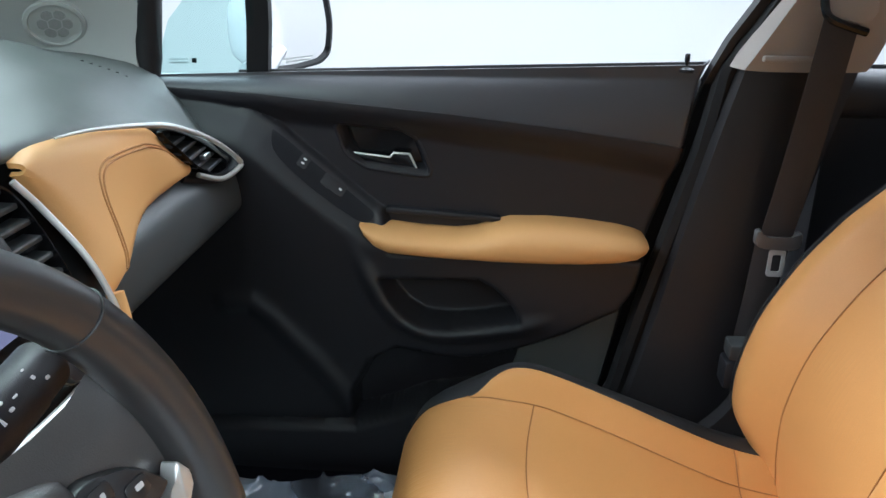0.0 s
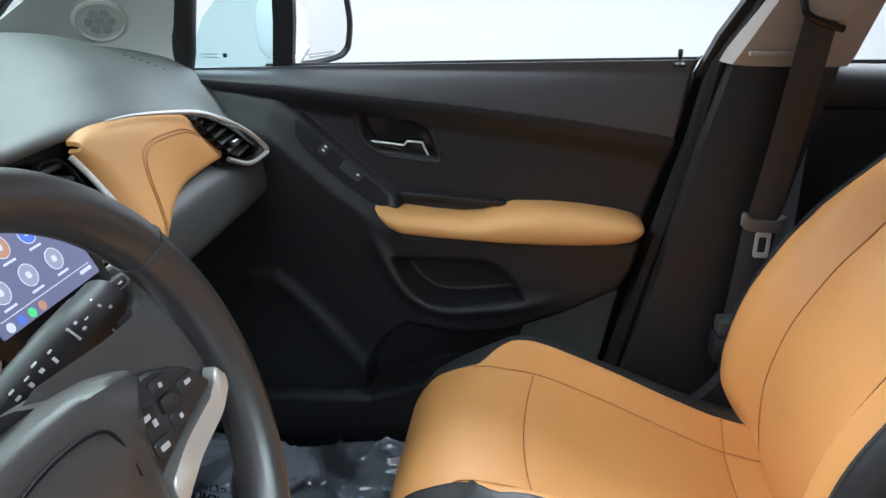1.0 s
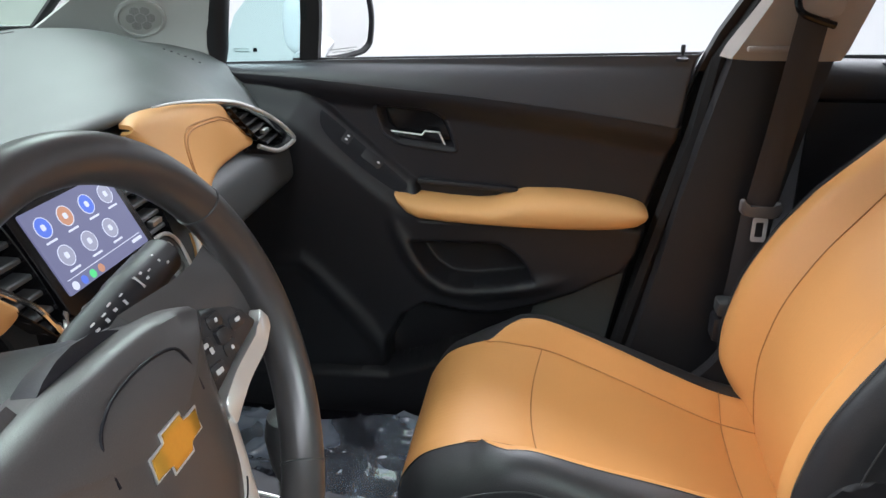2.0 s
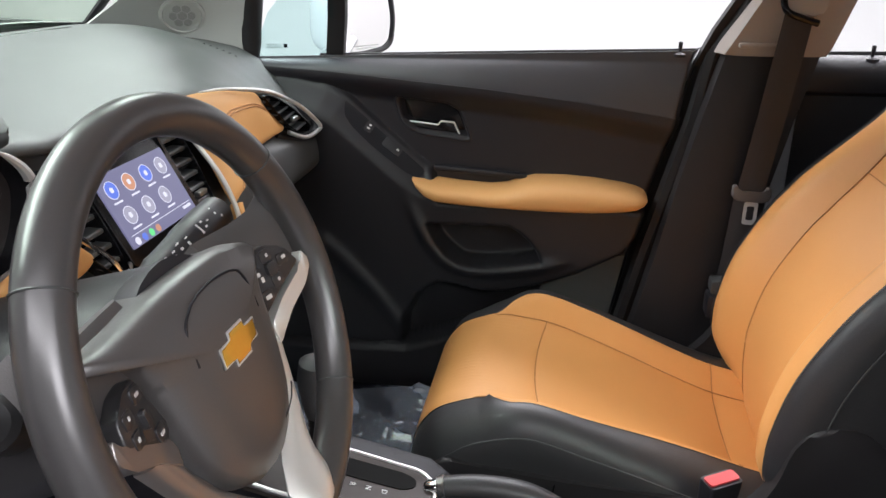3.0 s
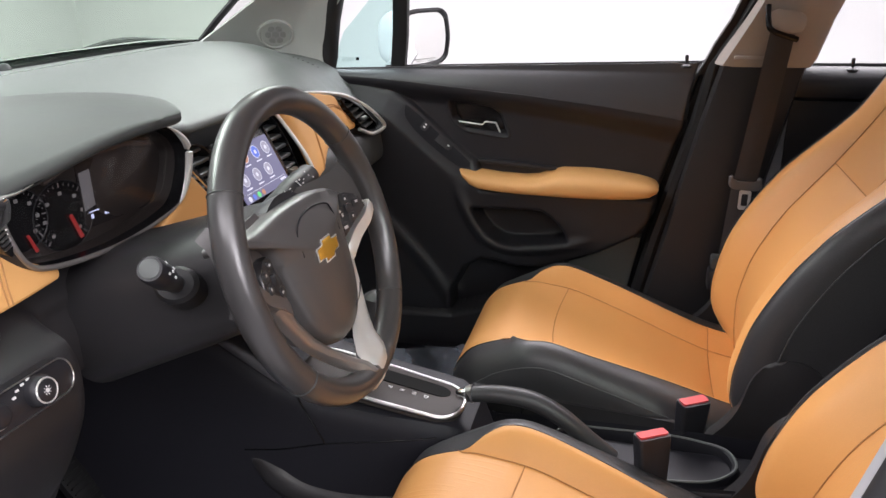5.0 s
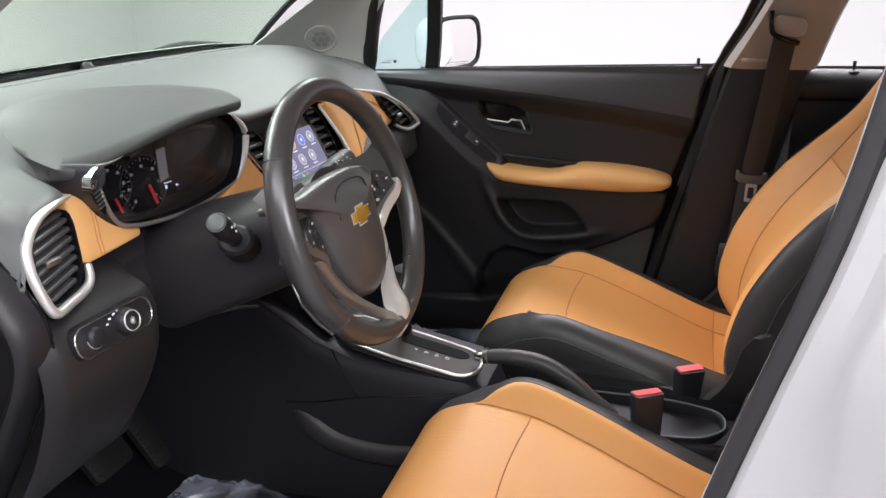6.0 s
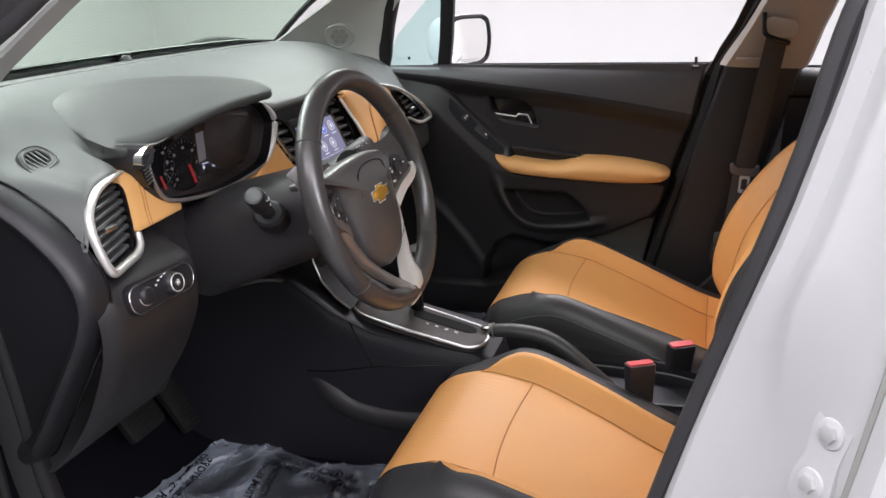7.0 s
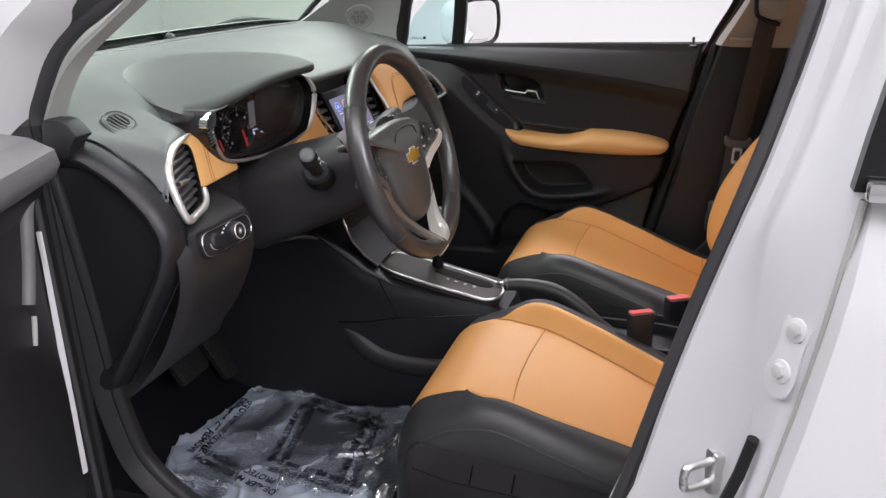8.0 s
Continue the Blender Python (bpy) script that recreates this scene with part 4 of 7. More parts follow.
# ---- dashboard ----
EDGE = [(-0.725, 0.975), (-0.712, 1.01), (-0.695, 1.05), (-0.675, 1.076), (-0.645, 1.089), (-0.60, 1.092), (-0.55, 1.092), (-0.50, 1.112), (-0.40, 1.135), (-0.25, 1.14), (-0.12, 1.118), (0.15, 1.117), (0.30, 1.109), (0.45, 1.083), (0.52, 1.062), (0.60, 1.026), (0.66, 0.985), (0.72, 0.955)]
FRONT = [(-0.72, -0.76), (-0.60, -0.90), (-0.40, -0.975), (0.0, -1.005), (0.38, -0.985), (0.60, -0.94), (0.72, -0.80)]


def vent_x(y, z):
    """The slanting plane of the driver's outer vent."""
    return -0.561 - 0.337 * (y + 0.55) - 0.303 * (z - 1.085)


def dash_x(y):
    """The rear edge of the dash pad."""
    if y < -0.70:
        return dash_x(-0.70) - 0.035 * smooth01((-0.70 - y) / 0.025)
    if y < -0.5:
        return lerp(-0.600, vent_x(y, along(EDGE, y)), smooth01((-0.548 - y) / 0.016)) + 0.004
    under_hood = smooth01((y + 0.565) / 0.02) * (1 - smooth01((y + 0.235) / 0.02))
    return -0.545 + 0.018 * smooth01((abs(y) - 0.45) / 0.25) - 0.055 * under_hood


def dashboard():
    d = thing("dashboard", "charcoal car dashboard with tan padded inserts and chrome lines", "dashboard")
    ys = [-0.725 + 0.01 * k for k in range(146)]
    rows = []
    for y in ys:
        ze, xf, xe = along(EDGE, y), along(FRONT, y), dash_x(y)
        side = smooth01((abs(y) - 0.52) / 0.20)
        low = smooth01((abs(y) - 0.40) / 0.20)
        z1 = 1.178 - 0.05 * side
        z2 = max(1.152 - 0.020 * low - 0.022 * side, ze + 0.006)
        z3 = max(lerp(ze, z2, 0.55), ze + 0.008)
        prof = [(xf, 1.135 - 0.02 * side), (xf + 0.004, 1.175 - 0.035 * side), (xf + 0.05, 1.183 - 0.045 * side), (lerp(xf, -0.62, 0.5), z1), (-0.665, z2), (lerp(-0.665, xe, 0.5), z3), (xe - 0.014, ze + 0.006), (xe, ze - 0.004), (xe - 0.003, ze - 0.014), (xe - 0.03, ze - 0.02)]
        rows.append([Vector((p.x, y, p.z)) for p in curve([(a, 0, b) for a, b in prof], 4)])
    top_pad = part("top_pad", sheet(rows[2:], 0.006), DASH_TOP, d, "charcoal grained soft top pad")
    # lower body: face under the pad, glove box, knee side
    rows = []
    for y in ys:
        ze = along(EDGE, y)
        dr = smooth01((-0.50 - y) / 0.03)                      # driver's outer block stands nearer
        mid = smooth01((-0.14 - y) / 0.03) * (1 - dr)          # behind the column it lies deeper
        gl = smooth01((y - 0.20) / 0.10)                       # glove box side
        f = 0.046 * dr - 0.05 * mid
        zb = lerp(0.845, 0.862, gl)
        if y < -0.14:
            k = lerp(-0.065, 0.0, dr) - 0.014 * smooth01((-0.70 - y) / 0.025)
            ze = max(ze, 1.045)
            drv = [(min(dash_x(y), -0.53) - 0.028, ze - 0.018), (-0.580, min(1.03, ze - 0.03)), (-0.562, min(0.995, ze - 0.04)), (-0.510 + 0.5 * k, min(0.970, ze - 0.048)), (-0.477 + k, min(0.952, ze - 0.055)), (-0.466 + k, 0.92), (-0.470 + k, 0.87), (-0.490 + k, 0.82), (-0.522 + 0.7 * k, 0.765), (-0.565 + 0.3 * k, 0.712), (-0.608, 0.668), (-0.622, 0.658), (-0.640, 0.660), (-0.75, 0.700), (-0.98, 0.74)]
            floor_z = 0.868 * smooth01((y + 0.490) / 0.025)
            rows.append([Vector((p.x, y, max(p.z, floor_z))) for p in curve([(a, 0, b) for a, b in drv], 3)])
            continue
        prof = [(dash_x(y) - 0.028, ze - 0.018), (-0.580, min(1.03, ze - 0.03)), (-0.568, 0.995), (-0.545 + 0.3 * f, 0.972), (-0.525 + 0.7 * f, 0.955), (-0.516 + f, 0.93), (-0.512 + f, 0.89), (-0.520 + f, zb + 0.01), (-0.540 + f, zb - 0.006), (-0.60, zb - 0.05), (-0.70, 0.74), (-0.82, 0.62), (-0.95, 0.50)]
        rows.append([Vector((p.x, y, p.z)) for p in curve([(a, 0, b) for a, b in prof], 3)])
    # one lower dash, split so the driver's part takes the shaded colour
    cut = next(i for i, y in enumerate(ys) if y >= -0.14)
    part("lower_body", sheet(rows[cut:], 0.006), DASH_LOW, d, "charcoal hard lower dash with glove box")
    part("driver_lower_body", loft(rows[:cut]), DASH_DARKENED, d, "driver's side lower dash, shade put into its colour")
    # passenger's tan insert with a chrome line above
    def tan_x(y, z):
        return -0.546 + 0.062 * min(1, max(0, (1.10 - z) / 0.14)) * smooth01((0.42 - y) / 0.26)
    top = curve([(0, 0.154, 1.098), (0, 0.195, 1.106), (0, 0.304, 1.097), (0, 0.40, 1.079), (0, 0.449, 1.066), (0, 0.490, 1.030), (0, 0.537, 0.990)], 5)
    bot = curve([(0, 0.156, 1.094), (0, 0.170, 1.060), (0, 0.177, 1.005), (0, 0.180, 0.957), (0, 0.217, 0.952), (0, 0.38, 0.976), (0, 0.532, 0.986)], 5)
    rows = [[lerp(a, b, t) for a, b in zip(top, bot)] for t in [k / 10 for k in range(11)]]
    rows = [[Vector((tan_x(p.y, p.z) + 0.012 * (1 - abs(2 * t - 1) ** 6), p.y, p.z)) for p in row] for row, t in zip(rows, [k / 10 for k in range(11)])]
    tanp = part("tan_insert", sheet(rows, 0.006), TAN_TRIM, d, "tan padded insert with stitched outline")
    st = curve([(0, 0.510, 1.009), (0, 0.466, 1.039), (0, 0.419, 1.057), (0, 0.388, 1.062), (0, 0.331, 1.068), (0, 0.290, 1.069), (0, 0.265, 1.060), (0, 0.252, 1.038), (0, 0.244, 1.005), (0, 0.232, 0.975), (0, 0.222, 0.962)], 6)
    for off in (0, 0.008):
        part("stitch_line", tube(lay(tanp, [p + Vector((0, off * 0.7, -off * 0.7)) for p in st], (-1, 0, 0), 0.0004), 0.0013, 6), THREAD, tanp)
    line = curve([(-0.534, 0.222, 1.1120), (-0.533, 0.304, 1.103), (-0.530, 0.443, 1.077), (-0.521, 0.51, 1.056), (-0.509, 0.592, 1.018), (-0.496, 0.656, 0.970), (-0.498, 0.648, 0.958), (-0.508, 0.60, 0.955), (-0.522, 0.545, 0.977)], 6)
    part("chrome_line", tube(line, [0.0012 + 0.0032 * min(1, k / 14) for k in range(len(line))], 8), SATIN_PALE, d, "bright line round insert and vent")
    part("chrome_line", tube(curve([(-0.531, 0.136, 1.090), (-0.516, 0.150, 1.058), (-0.486, 0.159, 1.005), (-0.468, 0.162, 0.957), (-0.462, 0.158, 0.925), (-0.459, 0.125, 0.910), (-0.456, 0.03, 0.906), (-0.458, -0.06, 0.911), (-0.462, -0.105, 0.925)], 6), 0.0038, 10), SATIN_PALE, d, "satin silver line")
    part("vent_lip", tube(curve([(-0.545, 0.530, 0.976), (-0.532, 0.58, 0.955), (-0.520, 0.64, 0.948), (-0.512, 0.672, 0.956), (-0.516, 0.68, 0.975)], 5), 0.009, 10), BLACK_PLASTIC, d)

    def vent(name, outline, xa, xb, slats, tilt, knob, parent, plane=None, back=0.03):
        """An air vent: a dark well with slats across; outline in (y, z), x from its top to its foot."""
        zt, zl = max(p[1] for p in outline), min(p[1] for p in outline)
        def X(z, y=0):
            return plane(y, z) if plane else lerp(xb, xa, (z - zl) / (zt - zl))
        sm = smooth_outline(outline, 5)
        cy, cz = sum(p[0] for p in sm) / len(sm), sum(p[1] for p in sm) / len(sm)
        rows = [[Vector((X(z, y) + h, cy + (y - cy) * s, cz + (z - cz) * s)) for y, z in sm] for s, h in ((1.06, -0.004), (1.05, 0.003), (1.0, 0.003), (0.97, -back), (0.5, -back))]
        v = part(name, loft(rows, ring=True, caps="last"), GLOSS_BLACK, parent, "black slatted air vent")
        for k in range(slats):
            t = (k + 0.6) / (slats + 0.2)
            z = lerp(zl, zt, t)
            def span(zz):
                hits = []
                for (ya, za), (yb, zb) in zip(sm, sm[1:] + sm[:1]):
                    if (za > zz) != (zb > zz):
                        hits.append(ya + (yb - ya) * (zz - za) / (zb - za))
                return (min(hits), max(hits)) if len(hits) > 1 else None
            sp = span(z)
            if not sp:
                continue
            ya, yb = sp
            rows = []
            for q in range(7):
                y = lerp(ya + 0.001, yb - 0.001, q / 6)
                zz = z + tilt * (y - cy)
                x = X(zz, y) - 0.002
                rows.append([Vector((x, y, zz + 0.0016)), Vector((x - 0.0015, y, zz + 0.0030)), Vector((x - 0.020, y, zz + 0.0035)), Vector((x - 0.020, y, zz + 0.0005)), Vector((x - 0.0015, y, zz - 0.0030)), Vector((x, y, zz - 0.0020))])
            part("slat", loft(rows, ring=True, caps=True), SLAT, v)
        if knob:
            ky, kz = knob
            part("knob", box((X(kz, ky) - 0.004, ky - 0.012, kz - 0.004), (X(kz, ky) + 0.006, ky + 0.012, kz + 0.004), 0.002), SATIN, v, "small silver vent knob")
        return v

    vent("air_vent", [(0.455, 1.066), (0.51, 1.052), (0.585, 1.015), (0.652, 0.966), (0.60, 0.962), (0.545, 0.985), (0.50, 1.028)], -0.534, -0.514, 6, 0.06, (0.575, 0.999), d)
    vent("air_vent", [(0.085, 1.092), (0.135, 1.088), (0.148, 1.045), (0.150, 0.985), (0.142, 0.945), (0.100, 0.948), (0.092, 1.01)], -0.545, -0.485, 8, 0.0, (0.125, 0.985), d)
    vent("air_vent", [(-0.215, 1.092), (-0.118, 1.088), (-0.105, 1.03), (-0.100, 0.955), (-0.115, 0.945), (-0.135, 0.975), (-0.19, 1.05)], -0.535, -0.480, 8, 0.0, None, d)
    dv = vent("air_vent", [(-0.566, 1.074), (-0.637, 1.073), (-0.672, 1.055), (-0.684, 1.020), (-0.678, 0.986), (-0.655, 0.983), (-0.614, 0.985), (-0.590, 1.004)], 0, 0, 8, 0.02, (-0.645, 1.028), d, plane=vent_x)
    ring = [(-0.553, 1.084), (-0.598, 1.084), (-0.645, 1.079), (-0.680, 1.062), (-0.693, 1.041), (-0.695, 1.016), (-0.690, 0.988), (-0.680, 0.978), (-0.652, 0.977), (-0.608, 0.977), (-0.588, 0.984), (-0.580, 1.000)]
    wide = [0.002, 0.0045] + [0.0065] * 8 + [0.006, 0.005]
    path = curve([(vent_x(y, z) + 0.004, y, z) for y, z in ring], 5)
    part("vent_ring", tube(path, [along([(i * 5, w) for i, w in enumerate(wide)], k) for k in range(len(path))], 10), SATIN_PALE, dv, "bright satin silver ring")
    # small defroster vent on the pad
    spot = lay(top_pad, [Vector((-0.632, -0.630, 1.30))], (0, 0, -1), 0.0)[0]
    face = Vector((0.30, -0.23, 0.92)).normalized()
    right = (Vector((0.95, 0.30, 0)) - face * Vector((0.95, 0.30, 0)).dot(face)).normalized()
    m = frame_of(spot + face * 0.0045, right, face.cross(right))
    o = smooth_outline([(-0.014, 0.033), (0.010, 0.024), (0.028, 0.008), (0.024, -0.020), (0.014, -0.039), (-0.010, -0.022), (-0.029, 0.002), (-0.026, 0.020)], 5, 0.5)
    sv = part("defroster_vent", loft([[m @ Vector((x * q, y * q, h)) for x, y in o] for q, h in ((1.30, -0.016), (1.10, -0.003), (1.02, 0.0), (0.98, 0.0), (0.90, -0.0012), (0.76, 0.0008), (0.70, 0.0), (0.68, -0.008))], ring=True), DASH_TOP, d, "charcoal vent frame")
    part("frame_line", tube([m @ Vector((x, y, 0.0002)) for x, y in o], 0.0007, 6, closed=True), GLOSS_BLACK, sv)
    part("vent_well", slab([(x * 0.72, y * 0.72) for x, y in o], m, -0.0040, low=-0.012), GLOSS_BLACK, sv)
    for off, shift, size in ((-0.0105, -0.004, 0.030), (-0.0035, -0.001, 0.038), (0.0035, 0.001, 0.038), (0.0105, 0.003, 0.030)):
        part("slat", slab(rounded(0.0019, size, 0.0008), m @ Matrix.Rotation(radians(58), 4, "Z") @ Matrix.Translation((off, shift, 0)), 0.0003, low=-0.006), DASH_TOP, sv)
    # driver's tan inserts
    def pad(pts, x_of, puff=0.008):
        sm = smooth_outline(pts, 4)
        cy, cz = sum(p[0] for p in sm) / len(sm), sum(p[1] for p in sm) / len(sm)
        return loft([[Vector((x_of(cy + (y - cy) * s, cz + (z - cz) * s) + h, cy + (y - cy) * s, cz + (z - cz) * s)) for y, z in sm] for s, h in ((1.0, -0.02), (1.0, 0.0), (0.97, puff * 0.6), (0.88, puff), (0.6, puff * 1.1), (0.3, puff * 1.1))], ring=True, caps=True)
    def left_x(y, z):
        return -0.563 + 0.48 * (1.08 - z)
    left = part("tan_insert", pad([(-0.558, 1.086), (-0.545, 1.084), (-0.528, 1.068), (-0.500, 1.034), (-0.472, 1.020), (-0.464, 1.012), (-0.470, 1.004), (-0.53, 1.001), (-0.580, 1.000), (-0.588, 1.006), (-0.570, 1.05)], left_x, 0.006), TAN_TRIM, d, "tan padded insert beside the vent")
    st = curve([(0, -0.531, 1.066), (0, -0.538, 1.045), (0, -0.548, 1.022), (0, -0.553, 1.004)], 5)
    for off in (0.0, 0.006):
        part("stitch_line", tube(lay(left, [p + Vector((0, off, 0)) for p in st], (-1, 0, 0), 0.0003), 0.0010, 6), THREAD, left)
    part("tan_insert", pad([(-0.222, 1.074), (-0.185, 1.035), (-0.135, 0.988), (-0.165, 0.978), (-0.225, 0.982), (-0.305, 1.010), (-0.27, 1.03)], lambda y, z: -0.502), TAN_TRIM, d, "tan padded insert beside the cluster")
    part("chrome_line", tube(curve([(-0.495, -0.220, 1.080), (-0.492, -0.18, 1.036), (-0.488, -0.128, 0.985), (-0.478, -0.105, 0.935)], 5), 0.0035, 8), CHROME, d)
    # tan tail below the screen vent, on the passenger's side
    part("tan_insert", tube(curve([(-0.476, 0.184, 0.950), (-0.468, 0.176, 0.918), (-0.461, 0.150, 0.896), (-0.457, 0.09, 0.888), (-0.455, 0.0, 0.887), (-0.458, -0.07, 0.893), (-0.463, -0.115, 0.910)], 5), 0.010, 10), TAN_TRIM, d, "tan edge strip of the centre stack")
    # light switch panel
    m = frame_of((-0.463, -0.618, 0.934), (0.02, 0.99, -0.02), (-0.20, 0.0, 0.97))
    lp = part("light_switch_panel", slab(rounded(0.136, 0.043, 0.019), m, 0.005, 0.002, low=-0.02), BLACK_PLASTIC, d, "light switch panel with thin bright border")
    part("panel_border", tube([m @ Vector((x, y, 0.005)) for x, y in rounded(0.133, 0.040, 0.0175)], 0.0010, 6, closed=True), SATIN, lp)
    def turned(x0, rows):
        return loft([[m @ Vector((x0 + r * math.cos(a), 0.001 + r * math.sin(a), h)) for a in [k * 2 * math.pi / 28 for k in range(28)]] for r, h in rows], ring=True, caps=True)
    kn = part("light_knob", turned(0.016, ((0.0175, 0.004), (0.0172, 0.012), (0.0150, 0.017), (0.0120, 0.019))), BLACK_PLASTIC, lp)
    part("knob_ring", tube([m @ Vector((0.016 + 0.0132 * math.cos(a), 0.001 + 0.0132 * math.sin(a), 0.0185)) for a in [k * 2 * math.pi / 28 for k in range(28)]], 0.0011, 6, closed=True), SATIN_PALE, kn)
    bm = bmesh.new()
    slab([(0.0024 * math.cos(k * math.pi / 6), 0.0024 * math.sin(k * math.pi / 6)) for k in range(12)], m @ Matrix.Translation((0.016, 0.001, 0.019)), 0.0006, bm=bm)
    for k in range(8):
        slab(rounded(0.0020, 0.0007, 0.0002), m @ Matrix.Translation((0.016, 0.001, 0.019)) @ Matrix.Rotation(k * math.pi / 4, 4, "Z") @ Matrix.Translation((0.0042, 0, 0)), 0.0006, bm=bm)
    part("symbol", bm, WHITE_PRINT, kn)
    dm = part("dimmer_knob", turned(-0.036, ((0.0135, 0.004), (0.0132, 0.009), (0.0110, 0.012), (0.0090, 0.013))), BLACK_PLASTIC, lp)
    part("knob_edge", tube([m @ Vector((-0.036 + 0.0137 * math.cos(a), 0.001 + 0.0137 * math.sin(a), 0.0065)) for a in [math.pi + k * math.pi / 14 for k in range(15)]], 0.0009, 6), SATIN_PALE, dm)
    for x, y in ((-0.012, 0.008), (-0.006, 0.013), (0.002, 0.016), (0.010, 0.0175), (0.040, -0.004)):
        part("symbol", slab(rounded(0.0046, 0.0028, 0.001), m @ Matrix.Translation((x, y, 0.005)), 0.0006), WHITE_PRINT, lp)
    # end cover beside the door opening
    cap = smooth_outline([(-0.700, 1.095), (-0.661, 1.105), (-0.613, 1.100), (-0.551, 1.068), (-0.499, 1.020), (-0.476, 0.98), (-0.474, 0.943), (-0.490, 0.90), (-0.56, 0.785), (-0.637, 0.668), (-0.690, 0.66)], 4)
    rows = [[Vector((lerp(-0.605, x, sx), y, lerp(0.93, z, sx))) for x, z in cap] for sx, y in ((1.0, -0.70), (1.0, -0.718), (0.985, -0.733), (0.95, -0.743), (0.90, -0.747), (0.85, -0.745), (0.81, -0.738), (0.78, -0.729), (0.4, -0.727))]
    part("end_cover", loft(rows, ring=True, caps=True), BLACK_PLASTIC, d, "black plastic dash end cover")
    part("cover_gap", tube([Vector((lerp(-0.605, x, 1.006), -0.703, lerp(0.93, z, 1.006))) for x, z in cap], 0.0022, 6, closed=True), GLOSS_BLACK, d, "dark gap round the end cover")
    part("hood_release", tube(curve([(-0.535, -0.400, 0.828), (-0.520, -0.36, 0.826), (-0.515, -0.28, 0.806), (-0.52, -0.21, 0.778), (-0.53, -0.19, 0.768)], 4), 0.006, 8, flat=0.5), DASH_LOW, d, "curved bonnet release lever")
    for k in range(6):
        spot = lay(top_pad, [Vector((-0.700 + 0.010 * k, 0.588 + 0.006 * k, 1.20))], (0, 0, -1), 0.0)[0]
        part("defroster_slot", slab(rounded(0.005, 0.0016, 0.0007), frame_of(spot, (0.8, 0.5, -0.05), (-0.4, 0.7, 0.15)), 0.0012, low=-0.002), GLOSS_BLACK, d)
    part("pad_line", tube([(along(FRONT, y) + 0.075, y, 1.1835) for y in [-0.46 + 0.04 * k for k in range(24)]], 0.0016, 6), GLOSS_BLACK, d)
    # sun sensor on the pad
    part("sun_sensor", loft([[Vector((-0.985 + r * math.cos(a), -0.01 + r * math.sin(a), z)) for a in [k * math.pi / 8 for k in range(16)]] for r, z in ((0.014, 1.178), (0.013, 1.186), (0.008, 1.193), (0.002, 1.195))], ring=True, caps=True), BLACK_PLASTIC, d)
    return d


dashboard()


